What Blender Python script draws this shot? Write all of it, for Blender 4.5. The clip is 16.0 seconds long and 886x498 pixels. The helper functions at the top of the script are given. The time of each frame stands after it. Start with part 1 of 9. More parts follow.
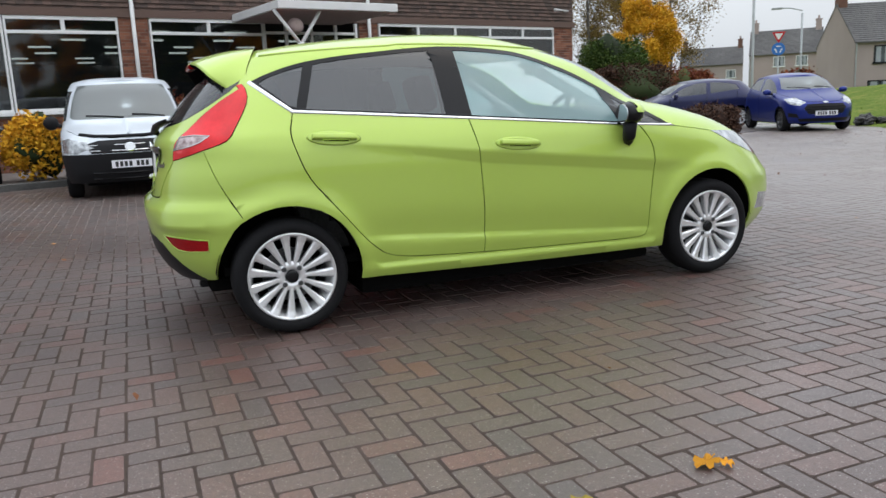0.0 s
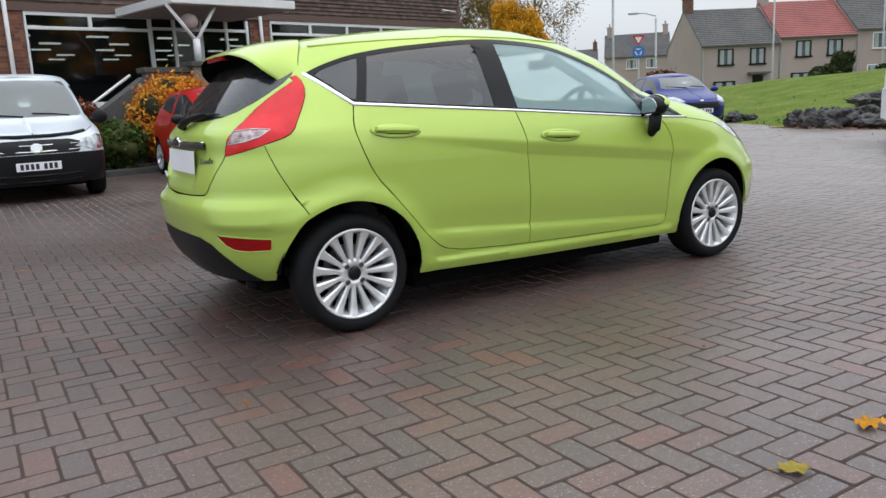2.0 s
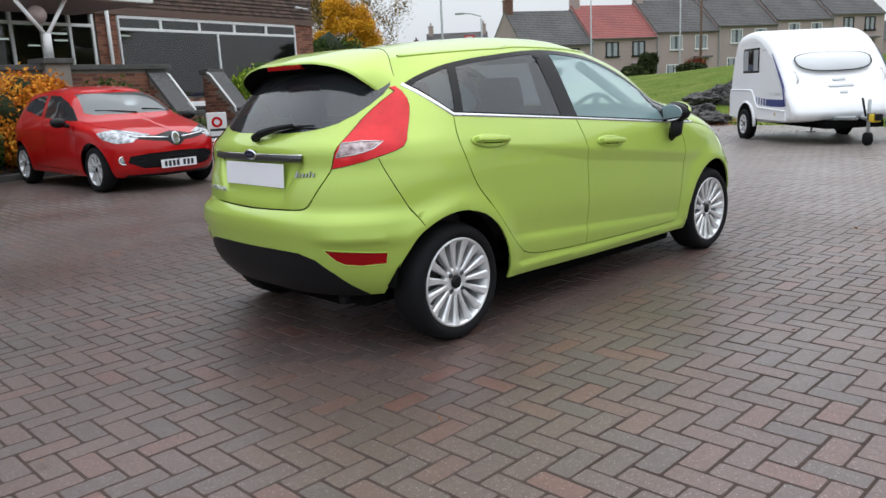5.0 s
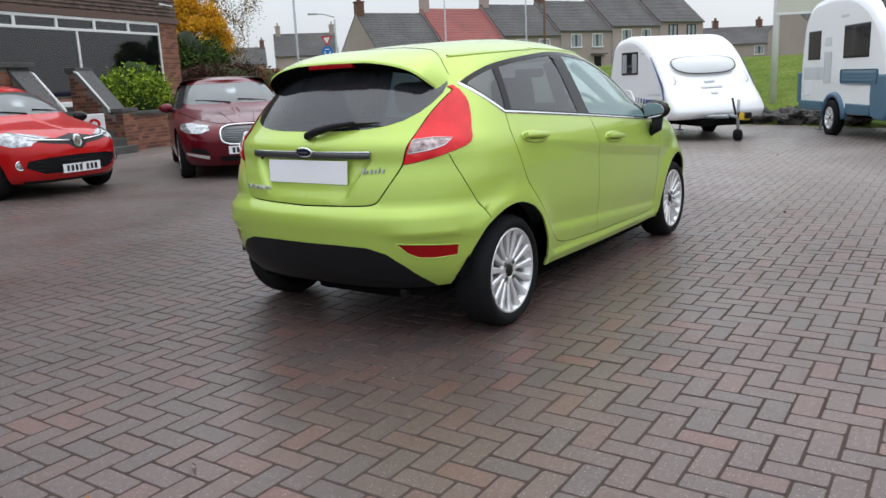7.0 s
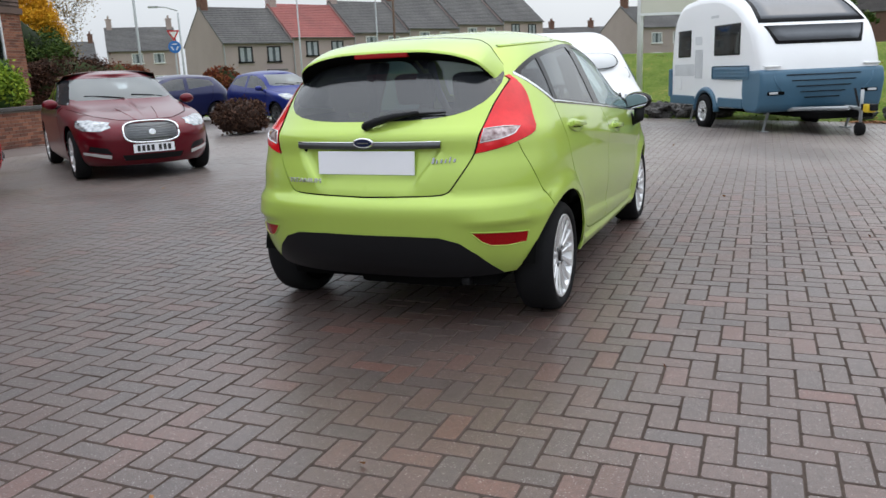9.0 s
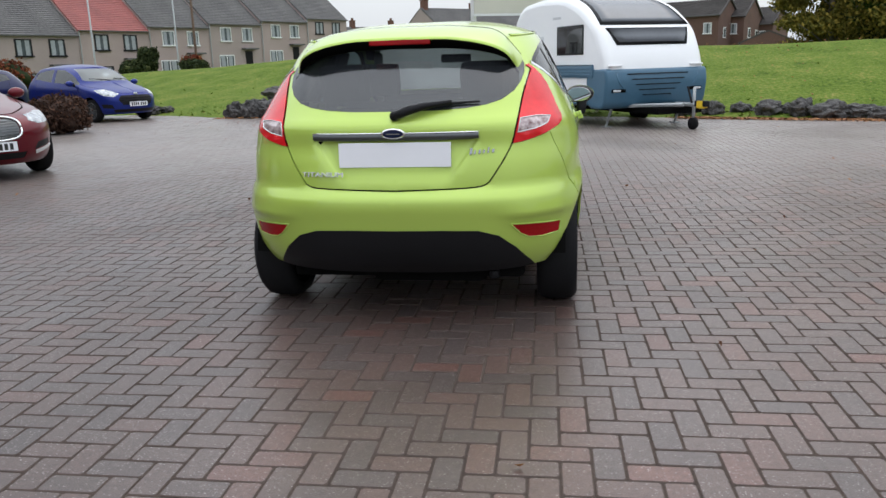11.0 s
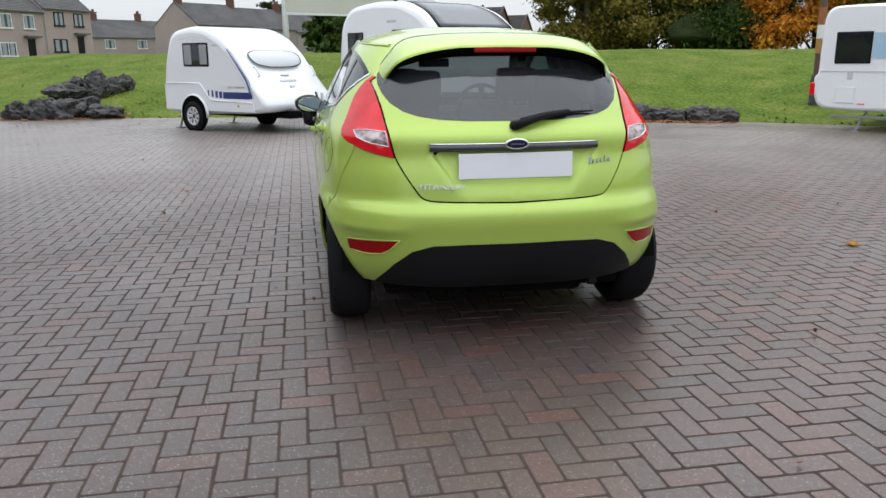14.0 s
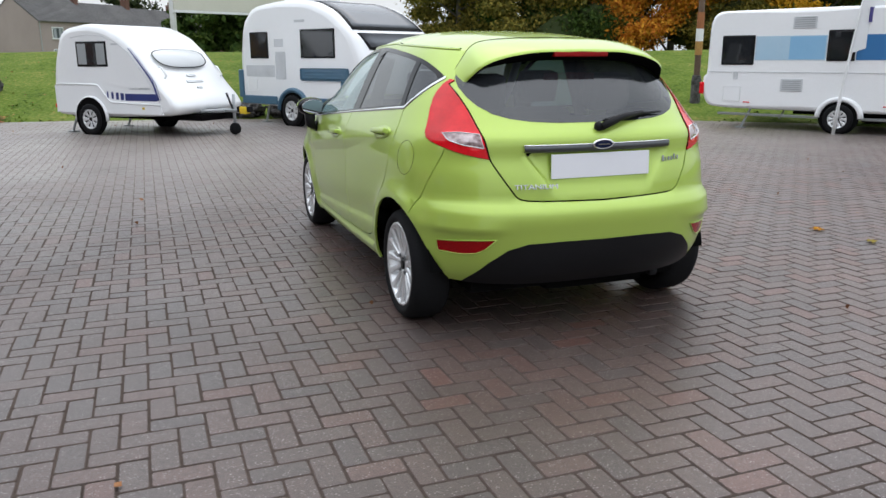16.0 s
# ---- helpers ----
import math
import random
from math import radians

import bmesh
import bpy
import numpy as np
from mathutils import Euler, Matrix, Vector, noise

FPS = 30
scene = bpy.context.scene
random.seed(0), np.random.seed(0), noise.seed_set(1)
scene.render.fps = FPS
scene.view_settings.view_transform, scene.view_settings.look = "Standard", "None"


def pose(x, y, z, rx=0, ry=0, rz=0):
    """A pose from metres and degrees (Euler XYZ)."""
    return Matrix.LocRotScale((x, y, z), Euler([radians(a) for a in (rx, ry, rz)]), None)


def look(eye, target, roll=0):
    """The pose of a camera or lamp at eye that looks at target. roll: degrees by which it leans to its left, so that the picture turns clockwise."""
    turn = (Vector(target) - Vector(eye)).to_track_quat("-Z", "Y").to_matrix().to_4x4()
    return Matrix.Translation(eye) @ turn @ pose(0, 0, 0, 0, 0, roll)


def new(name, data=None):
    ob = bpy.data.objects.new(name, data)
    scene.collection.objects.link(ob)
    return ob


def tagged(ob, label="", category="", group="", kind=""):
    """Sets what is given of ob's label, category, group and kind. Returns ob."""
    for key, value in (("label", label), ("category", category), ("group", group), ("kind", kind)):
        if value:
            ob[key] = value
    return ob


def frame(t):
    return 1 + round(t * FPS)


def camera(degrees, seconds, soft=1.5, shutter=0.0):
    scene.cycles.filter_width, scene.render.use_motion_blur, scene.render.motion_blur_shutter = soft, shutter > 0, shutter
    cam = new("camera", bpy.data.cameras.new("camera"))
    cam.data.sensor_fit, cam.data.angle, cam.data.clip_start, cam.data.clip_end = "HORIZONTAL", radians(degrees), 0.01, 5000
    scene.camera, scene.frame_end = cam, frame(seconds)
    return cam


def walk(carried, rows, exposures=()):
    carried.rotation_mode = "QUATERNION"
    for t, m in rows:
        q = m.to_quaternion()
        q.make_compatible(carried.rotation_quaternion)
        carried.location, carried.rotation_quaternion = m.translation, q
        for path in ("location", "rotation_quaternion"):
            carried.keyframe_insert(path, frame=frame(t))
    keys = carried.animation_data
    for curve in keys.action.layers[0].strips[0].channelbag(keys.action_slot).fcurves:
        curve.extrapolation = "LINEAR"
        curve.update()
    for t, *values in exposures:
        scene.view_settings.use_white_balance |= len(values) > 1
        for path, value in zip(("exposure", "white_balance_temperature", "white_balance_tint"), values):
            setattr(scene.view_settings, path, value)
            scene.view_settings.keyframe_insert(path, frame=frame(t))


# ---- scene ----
cam = camera(59.5, 16.0, 1.5, 0.25)
PATH = [
    (0, (-1.855, -4.524, 1.074), (-1.162, -2.684, 0.707), -2.7),
    (0.5, (-2.048, -4.45, 1.071), (-1.246, -2.656, 0.701), -2.7),
    (1, (-2.254, -4.306, 1.075), (-1.389, -2.542, 0.7), -2.8),
    (1.5, (-2.487, -4.224, 1.082), (-1.575, -2.484, 0.706), -2.8),
    (2, (-2.709, -4.106, 1.077), (-1.708, -2.417, 0.696), -2.8),
    (2.5, (-2.888, -3.953, 1.087), (-1.853, -2.285, 0.703), -2.8),
    (3, (-3.112, -3.868, 1.118), (-2.006, -2.247, 0.729), -3.0),
    (3.5, (-3.249, -3.751, 1.143), (-2.047, -2.202, 0.75), -3.2),
    (4, (-3.406, -3.602, 1.198), (-2.162, -2.087, 0.799), -3.1),
    (6.5, (-4.372, -2.917, 1.208), (-2.816, -1.733, 0.786), -2.6),
    (7, (-4.561, -2.702, 1.237), (-2.955, -1.588, 0.812), -2.6),
    (7.5, (-4.749, -2.512, 1.244), (-3.075, -1.507, 0.813), -2.4),
    (8, (-4.851, -2.23, 1.233), (-3.122, -1.326, 0.795), -2.5),
    (8.5, (-4.979, -2.013, 1.246), (-3.226, -1.159, 0.803), -2.5),
    (11, (-5.265, -0.729, 1.23), (-3.342, -0.441, 0.763), -1.7),
    (11.5, (-5.298, -0.448, 1.231), (-3.367, -0.227, 0.76), -1.4),
    (12, (-5.316, -0.187, 1.267), (-3.374, -0.133, 0.793), -1.3),
    (12.5, (-5.242, 0.082, 1.265), (-3.299, 0.065, 0.788), -1.0),
    (13, (-5.231, 0.349, 1.276), (-3.291, 0.257, 0.798), -1.0),
    (13.5, (-5.218, 0.612, 1.278), (-3.29, 0.376, 0.802), -0.6),
    (14, (-5.133, 0.89, 1.292), (-3.218, 0.569, 0.814), -0.4),
    (14.5, (-5.108, 1.159, 1.302), (-3.201, 0.794, 0.821), -0.5),
    (15, (-5.062, 1.435, 1.313), (-3.189, 0.923, 0.834), -0.3),
    (15.5, (-4.974, 1.645, 1.301), (-3.13, 1.035, 0.824), -0.3),
    (16, (-4.943, 1.921, 1.317), (-3.118, 1.261, 0.836), -0.2),
]
walk(cam, [(t, look(eye, target, roll)) for t, eye, target, roll in PATH])

# ---- overcast daylight ----
world = bpy.data.worlds.new("overcast_sky")
scene.world = world
world.use_nodes = True
_wn, _wl = world.node_tree.nodes, world.node_tree.links
_sky = _wn.new("ShaderNodeTexSky")
_sky.sky_type, _sky.sun_disc = "NISHITA", False
_sky.sun_elevation, _sky.sun_rotation = radians(62), radians(118)
_sky.air_density, _sky.dust_density = 1.5, 4.0
_skyamt = _wn.new("ShaderNodeVectorMath")
_skyamt.operation = "SCALE"
_skyamt.inputs[3].default_value = 0.10
_wl.new(_sky.outputs[0], _skyamt.inputs[0])
_cloud = _wn.new("ShaderNodeTexNoise")
_cloud.inputs["Scale"].default_value, _cloud.inputs["Detail"].default_value = 1.6, 5
_ramp = _wn.new("ShaderNodeValToRGB")
_ramp.color_ramp.elements[0].position, _ramp.color_ramp.elements[0].color = 0.3, (0.70, 0.75, 0.82, 1)
_ramp.color_ramp.elements[1].position, _ramp.color_ramp.elements[1].color = 0.7, (0.90, 0.95, 1.01, 1)
_wl.new(_cloud.outputs[0], _ramp.inputs[0])
_mixw = _wn.new("ShaderNodeMixRGB")
_mixw.inputs[0].default_value = 0.85
_wl.new(_skyamt.outputs[0], _mixw.inputs[1])
_wl.new(_ramp.outputs[0], _mixw.inputs[2])
_bg = _wn["Background"]
_tc, _sep = _wn.new("ShaderNodeTexCoord"), _wn.new("ShaderNodeSeparateXYZ")
_wl.new(_tc.outputs["Generated"], _sep.inputs[0])
_wl.new(_tc.outputs["Generated"], _cloud.inputs["Vector"])
_rise = _wn.new("ShaderNodeMapRange")
_rise.inputs[1].default_value, _rise.inputs[2].default_value = 0.0, 1.0
_rise.inputs[3].default_value, _rise.inputs[4].default_value = 1.02, 2.6
_wl.new(_sep.outputs[2], _rise.inputs[0])
_dome = _wn.new("ShaderNodeVectorMath")
_dome.operation = "SCALE"
_wl.new(_mixw.outputs[0], _dome.inputs[0])
_wl.new(_rise.outputs[0], _dome.inputs[3])
_wl.new(_dome.outputs[0], _bg.inputs[0])
_bg.inputs[1].default_value = 0.90
sun = new("sun", bpy.data.lights.new("sun", "SUN"))
sun.data.energy, sun.data.angle, sun.data.color = 0.5, radians(85), (0.98, 0.98, 0.98)
sun.matrix_basis = look((5, 0, 30), (0, 0, 0))
scene.view_settings.exposure = 0.05

# ---- materials ----


def material(name, base, rough=0.5, metal=0.0, **more):
    """A node material: base colour varied by a fine and a coarse noise, with a fine bump."""
    m = bpy.data.materials.new(name)
    m.use_nodes = True
    n, l = m.node_tree.nodes, m.node_tree.links
    b = n["Principled BSDF"]
    b.inputs["Roughness"].default_value, b.inputs["Metallic"].default_value = rough, metal
    for key in ("Coat Weight", "Coat Roughness", "Transmission Weight", "IOR", "Specular IOR Level", "Alpha", "Emission Strength", "Subsurface Weight"):
        if key in more:
            b.inputs[key].default_value = more[key]
    if "glow" in more:
        b.inputs["Emission Color"].default_value = (*more["glow"], 1)
    c2 = more.get("base2", tuple(v * 0.72 for v in base))
    co = n.new("ShaderNodeTexCoord")
    fine, coarse = n.new("ShaderNodeTexNoise"), n.new("ShaderNodeTexNoise")
    fine.inputs["Scale"].default_value, coarse.inputs["Scale"].default_value = more.get("fine", 60.0), more.get("coarse", 2.5)
    fine.inputs["Detail"].default_value = coarse.inputs["Detail"].default_value = 5
    space = co.outputs["Object"]
    if more.get("world"):
        space = n.new("ShaderNodeNewGeometry").outputs["Position"]
    l.new(space, fine.inputs["Vector"])
    l.new(space, coarse.inputs["Vector"])
    add = n.new("ShaderNodeMath")
    add.operation = "MULTIPLY_ADD"
    add.inputs[1].default_value, add.inputs[2].default_value = more.get("fine_amount", 0.5), 0.0
    l.new(fine.outputs[0], add.inputs[0])
    add2 = n.new("ShaderNodeMath")
    add2.operation = "MULTIPLY_ADD"
    add2.inputs[1].default_value = more.get("coarse_amount", 0.5)
    l.new(coarse.outputs[0], add2.inputs[0])
    l.new(add.outputs[0], add2.inputs[2])
    value = add2.outputs[0]
    if more.get("pieces"):
        info, geo = n.new("ShaderNodeObjectInfo"), n.new("ShaderNodeNewGeometry")
        a3, a4 = n.new("ShaderNodeMath"), n.new("ShaderNodeMath")
        a3.operation, a4.operation = "ADD", "FRACT"
        l.new(info.outputs["Random"], a3.inputs[0])
        l.new(geo.outputs["Random Per Island"], a3.inputs[1])
        l.new(a3.outputs[0], a4.inputs[0])
        a5 = n.new("ShaderNodeMath")
        a5.operation = "MULTIPLY_ADD"
        a5.inputs[1].default_value = more["pieces"]
        l.new(a4.outputs[0], a5.inputs[0])
        a6 = n.new("ShaderNodeMath")
        a6.operation = "MULTIPLY"
        a6.inputs[1].default_value = 1 - more["pieces"]
        l.new(value, a6.inputs[0])
        l.new(a6.outputs[0], a5.inputs[2])
        value = a5.outputs[0]
    ramp = n.new("ShaderNodeValToRGB")
    stops = more.get("stops") or [(0.3, c2), (0.7, base)]
    e = ramp.color_ramp.elements
    while len(e) < len(stops):
        e.new(0.5)
    for el, (pos, col) in zip(e, stops):
        el.position, el.color = pos, (*col, 1)
    l.new(value, ramp.inputs[0])
    l.new(ramp.outputs[0], b.inputs["Base Color"])
    if more.get("rough2") is not None:
        mr = n.new("ShaderNodeMapRange")
        mr.inputs[3].default_value, mr.inputs[4].default_value = rough, more["rough2"]
        mr.inputs[1].default_value, mr.inputs[2].default_value = 0.35, 0.65
        l.new(coarse.outputs[0], mr.inputs[0])
        l.new(mr.outputs[0], b.inputs["Roughness"])
    if more.get("bump"):
        bp = n.new("ShaderNodeBump")
        bp.inputs["Strength"].default_value, bp.inputs["Distance"].default_value = more["bump"], more.get("depth", 0.004)
        l.new(fine.outputs[0], bp.inputs["Height"])
        l.new(bp.outputs[0], b.inputs["Normal"])
    return m


def glass(name, tint, through_amount, rough=0.02, ior=1.55, drops=0.0, translucent_share=0.0):
    """A thin pane: partly clear, partly a veil in its tint, with a glossy face."""
    m = bpy.data.materials.new(name)
    m.use_nodes = True
    n, l = m.node_tree.nodes, m.node_tree.links
    n.clear()
    out, mix, mix2 = n.new("ShaderNodeOutputMaterial"), n.new("ShaderNodeMixShader"), n.new("ShaderNodeMixShader")
    clear, tone, gloss, rim = n.new("ShaderNodeBsdfTransparent"), n.new("ShaderNodeBsdfDiffuse"), n.new("ShaderNodeBsdfGlossy"), n.new("ShaderNodeLayerWeight")
    fifth, fres = n.new("ShaderNodeMath"), n.new("ShaderNodeMath")
    clear.inputs[0].default_value = (0.86, 0.93, 0.92, 1)
    tone.inputs[0].default_value = (*tint, 1)
    gloss.inputs["Roughness"].default_value = rough
    f0 = 1.6 * ((ior - 1) / (ior + 1)) ** 2
    rim.inputs["Blend"].default_value = 0.5
    fifth.operation, fres.operation = "POWER", "MULTIPLY_ADD"
    fifth.inputs[1].default_value, fres.inputs[1].default_value, fres.inputs[2].default_value = 4.5, 1 - f0, f0
    l.new(rim.outputs["Facing"], fifth.inputs[0])
    l.new(fifth.outputs[0], fres.inputs[0])
    if drops:
        vor, rp, bp, co = n.new("ShaderNodeTexVoronoi"), n.new("ShaderNodeMapRange"), n.new("ShaderNodeBump"), n.new("ShaderNodeTexCoord")
        vor.inputs["Scale"].default_value = 95
        rp.inputs[1].default_value, rp.inputs[2].default_value, rp.inputs[3].default_value, rp.inputs[4].default_value = 0.05, 0.32, 1.0, 0.0
        bp.inputs["Strength"].default_value, bp.inputs["Distance"].default_value = drops, 0.003
        l.new(co.outputs["Object"], vor.inputs["Vector"])
        l.new(vor.outputs["Distance"], rp.inputs[0])
        l.new(rp.outputs[0], bp.inputs["Height"])
        for sh_ in (tone, gloss, rim):
            l.new(bp.outputs[0], sh_.inputs["Normal"])
    mix.inputs[0].default_value = through_amount
    # a pale tint paints misting and reflected sky onto the pane
    veil = tone
    if translucent_share:
        veil, glow = n.new("ShaderNodeMixShader"), n.new("ShaderNodeBsdfTranslucent")
        glow.inputs[0].default_value = (*tint, 1)
        veil.inputs[0].default_value = translucent_share
        l.new(tone.outputs[0], veil.inputs[1])
        l.new(glow.outputs[0], veil.inputs[2])
    l.new(veil.outputs[0], mix.inputs[1])
    l.new(clear.outputs[0], mix.inputs[2])
    l.new(fres.outputs[0], mix2.inputs[0])
    l.new(mix.outputs[0], mix2.inputs[1])
    l.new(gloss.outputs[0], mix2.inputs[2])
    l.new(mix2.outputs[0], out.inputs[0])
    return m


GREEN = material("lime_green_paint", (0.445, 0.60, 0.105), 0.40, 0.26, base2=(0.42, 0.57, 0.098), fine=900, coarse=1.2, **{"Specular IOR Level": 0.3, "Coat Weight": 0.85, "Coat Roughness": 0.04})
WHITE_PAINT = material("white_paint", (0.80, 0.81, 0.82), 0.3, base2=(0.74, 0.75, 0.76), coarse=1.5, **{"Coat Weight": 0.6, "Coat Roughness": 0.06})
RED_PAINT = material("bright_red_paint", (0.50, 0.006, 0.008), 0.35, 0.1, base2=(0.44, 0.005, 0.006), **{"Specular IOR Level": 0.12, "Coat Weight": 0.75, "Coat Roughness": 0.04})
WINE_PAINT = material("dark_wine_red_paint", (0.13, 0.004, 0.012), 0.3, 0.35, base2=(0.10, 0.003, 0.009), **{"Specular IOR Level": 0.12, "Coat Weight": 0.6, "Coat Roughness": 0.04})
BLUE_PAINT = material("royal_blue_paint", (0.010, 0.024, 0.19), 0.3, 0.3, base2=(0.008, 0.018, 0.15), **{"Specular IOR Level": 0.2, "Coat Weight": 0.3, "Coat Roughness": 0.04})
NAVY_PAINT = material("navy_blue_paint", (0.015, 0.018, 0.065), 0.3, 0.3, base2=(0.018, 0.022, 0.075), **{"Specular IOR Level": 0.25, "Coat Weight": 0.5, "Coat Roughness": 0.04})
DARK_PAINT = material("dark_grey_paint", (0.03, 0.032, 0.035), 0.3, 0.2, **{"Coat Weight": 1.0})
BLACK = material("black_plastic", (0.014, 0.014, 0.016), 0.42, base2=(0.009, 0.009, 0.010), fine=400, bump=0.08, depth=0.001, **{"Specular IOR Level": 0.14})
GLOSS_BLACK = material("gloss_black_trim", (0.01, 0.01, 0.011), 0.14, base2=(0.008, 0.008, 0.009), **{"Specular IOR Level": 0.22})
# underbody black; also paints shade in arch discs, handle gaps and below the spoiler
DEEP = material("underbody_and_shade_black", (0.008, 0.008, 0.008), 0.95, base2=(0.005, 0.005, 0.005), **{"Specular IOR Level": 0.0})
RUBBER = material("tyre_rubber", (0.014, 0.014, 0.015), 0.8, base2=(0.009, 0.009, 0.010), fine=120, bump=0.15, depth=0.002, **{"Specular IOR Level": 0.12})
ALLOY = material("silver_alloy", (0.84, 0.85, 0.86), 0.24, 0.55, base2=(0.70, 0.71, 0.72), fine=200)
CHROME = material("polished_chrome", (0.80, 0.81, 0.82), 0.1, 1.0, base2=(0.74, 0.75, 0.76))
STRIP = material("brushed_strip", (0.33, 0.34, 0.35), 0.25, 0.9, base2=(0.26, 0.27, 0.28))
DARK_STRIP = material("dark_metal_strip", (0.13, 0.135, 0.14), 0.3, 0.8, base2=(0.09, 0.095, 0.10))
TRIM_GREY = material("light_grey_headlining", (0.50, 0.51, 0.50), 0.9, base2=(0.44, 0.45, 0.44), fine=200, bump=0.1)
RED_LENS = material("red_lamp_lens", (0.86, 0.014, 0.024), 0.12, base2=(0.52, 0.004, 0.008), fine=60, fine_amount=0.15, coarse=7, coarse_amount=0.85, **{"Coat Weight": 0.45, "Coat Roughness": 0.05, "Specular IOR Level": 0.2})
DARK_RED_LENS = material("dark_red_reflector", (0.42, 0.005, 0.008), 0.2, base2=(0.16, 0.002, 0.003), fine=260, **{"Coat Weight": 0.2, "Specular IOR Level": 0.15})
CLEAR_LENS = material("clear_lamp_lens", (0.62, 0.52, 0.52), 0.15, 0.3, base2=(0.10, 0.03, 0.03), fine=34, fine_amount=1.0, coarse_amount=0.0, **{"Coat Weight": 1.0})
HEADLAMP = material("headlamp_lens", (0.60, 0.63, 0.65), 0.1, 0.5, base2=(0.12, 0.13, 0.14), fine=16, fine_amount=1.0, coarse_amount=0.0, **{"Coat Weight": 1.0})
TINT = glass("privacy_glass", (0.026, 0.030, 0.034), 0.12, 0.02, 1.62)
# CLEAR and SCREEN: reflected sky and misting put into a pale tint
CLEAR = glass("clear_glass", (0.50, 0.90, 0.92), 0.58, 0.02, 1.7, 0.0, 0.5)
REAR_GLASS = glass("rear_screen_glass", (0.020, 0.022, 0.025), 0.14, 0.04, 1.60, 0.12)
SCREEN = glass("windscreen_glass", (0.86, 0.93, 0.92), 0.40, 0.02, 1.6, 0.0, 0.8)
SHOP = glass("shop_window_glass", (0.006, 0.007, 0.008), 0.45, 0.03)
MIRROR = material("mirror_glass", (0.55, 0.57, 0.58), 0.02, 1.0, base2=(0.55, 0.57, 0.58))
PLATE = material("white_plate", (0.82, 0.82, 0.86), 0.35, base2=(0.80, 0.80, 0.84), fine=20)
VAN_PAINT = material("pale_blue_grey_paint", (0.60, 0.65, 0.70), 0.3, base2=(0.56, 0.61, 0.66), coarse=1.5, **{"Coat Weight": 0.5})
INK = material("dark_ink", (0.02, 0.02, 0.022), 0.5)
SEAT = material("dark_seat_fabric", (0.07, 0.07, 0.072), 0.9, base2=(0.03, 0.03, 0.032), fine=90, bump=0.1)
BADGE_BLUE = material("badge_blue", (0.008, 0.014, 0.050), 0.25, **{"Specular IOR Level": 0.3})


def paving_material():
    """Concrete blocks: each its own tone, gritty, with worn patches, a wet sheen and glints painted as pale specks."""
    m = bpy.data.materials.new("paving_block")
    m.use_nodes = True
    n, l = m.node_tree.nodes, m.node_tree.links
    b = n["Principled BSDF"]
    geo, info = n.new("ShaderNodeNewGeometry"), n.new("ShaderNodeObjectInfo")
    add, fr = n.new("ShaderNodeMath"), n.new("ShaderNodeMath")
    add.operation, fr.operation = "ADD", "FRACT"
    l.new(info.outputs["Random"], add.inputs[0])
    l.new(geo.outputs["Random Per Island"], add.inputs[1])
    l.new(add.outputs[0], fr.inputs[0])
    tone = n.new("ShaderNodeValToRGB")
    stops = [(0.0, (0.088, 0.066, 0.061)), (0.30, (0.101, 0.071, 0.062)), (0.65, (0.109, 0.072, 0.062)), (0.86, (0.116, 0.071, 0.060)), (0.96, (0.126, 0.069, 0.057)), (1.0, (0.138, 0.067, 0.054))]
    e = tone.color_ramp.elements
    while len(e) < len(stops):
        e.new(0.5)
    for el, (pos, col) in zip(e, stops):
        el.position, el.color = pos, (*col, 1)
    l.new(fr.outputs[0], tone.inputs[0])

    def noise_at(scale, detail, lo, hi, to_lo, to_hi):
        t, r = n.new("ShaderNodeTexNoise"), n.new("ShaderNodeMapRange")
        t.inputs["Scale"].default_value, t.inputs["Detail"].default_value = scale, detail
        r.inputs[1].default_value, r.inputs[2].default_value, r.inputs[3].default_value, r.inputs[4].default_value = lo, hi, to_lo, to_hi
        l.new(geo.outputs["Position"], t.inputs["Vector"])
        l.new(t.outputs[0], r.inputs[0])
        return t, r.outputs[0]

    grit, g1 = noise_at(210, 4, 0.32, 0.68, 0.62, 1.38)
    _, g2 = noise_at(38, 4, 0.3, 0.7, 0.82, 1.18)
    patch, g3 = noise_at(0.8, 5, 0.35, 0.65, 0.84, 1.14)
    _, wet = noise_at(0.55, 6, 0.40, 0.60, 0.30, 0.46)
    col = tone.outputs[0]
    # brightness falloff towards the showroom painted into the block colour
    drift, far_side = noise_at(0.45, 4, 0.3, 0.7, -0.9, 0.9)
    sep, sm, darker = n.new("ShaderNodeSeparateXYZ"), n.new("ShaderNodeMath"), n.new("ShaderNodeMapRange")
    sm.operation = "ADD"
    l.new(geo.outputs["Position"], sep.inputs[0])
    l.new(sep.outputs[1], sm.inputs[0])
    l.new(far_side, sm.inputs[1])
    darker.inputs[1].default_value, darker.inputs[2].default_value, darker.inputs[3].default_value, darker.inputs[4].default_value = -2.2, 1.8, 1.04, 0.66
    l.new(sm.outputs[0], darker.inputs[0])
    for g in (g1, g2, g3, darker.outputs[0]):
        sc = n.new("ShaderNodeVectorMath")
        sc.operation = "SCALE"
        l.new(col, sc.inputs[0])
        l.new(g, sc.inputs[3])
        col = sc.outputs[0]
    # wet glints put into the colour as small pale specks
    vor, sp = n.new("ShaderNodeTexVoronoi"), n.new("ShaderNodeMapRange")
    vor.inputs["Scale"].default_value = 75
    sp.inputs[1].default_value, sp.inputs[2].default_value, sp.inputs[3].default_value, sp.inputs[4].default_value = 0.10, 0.22, 0.85, 0.0
    l.new(geo.outputs["Position"], vor.inputs["Vector"])
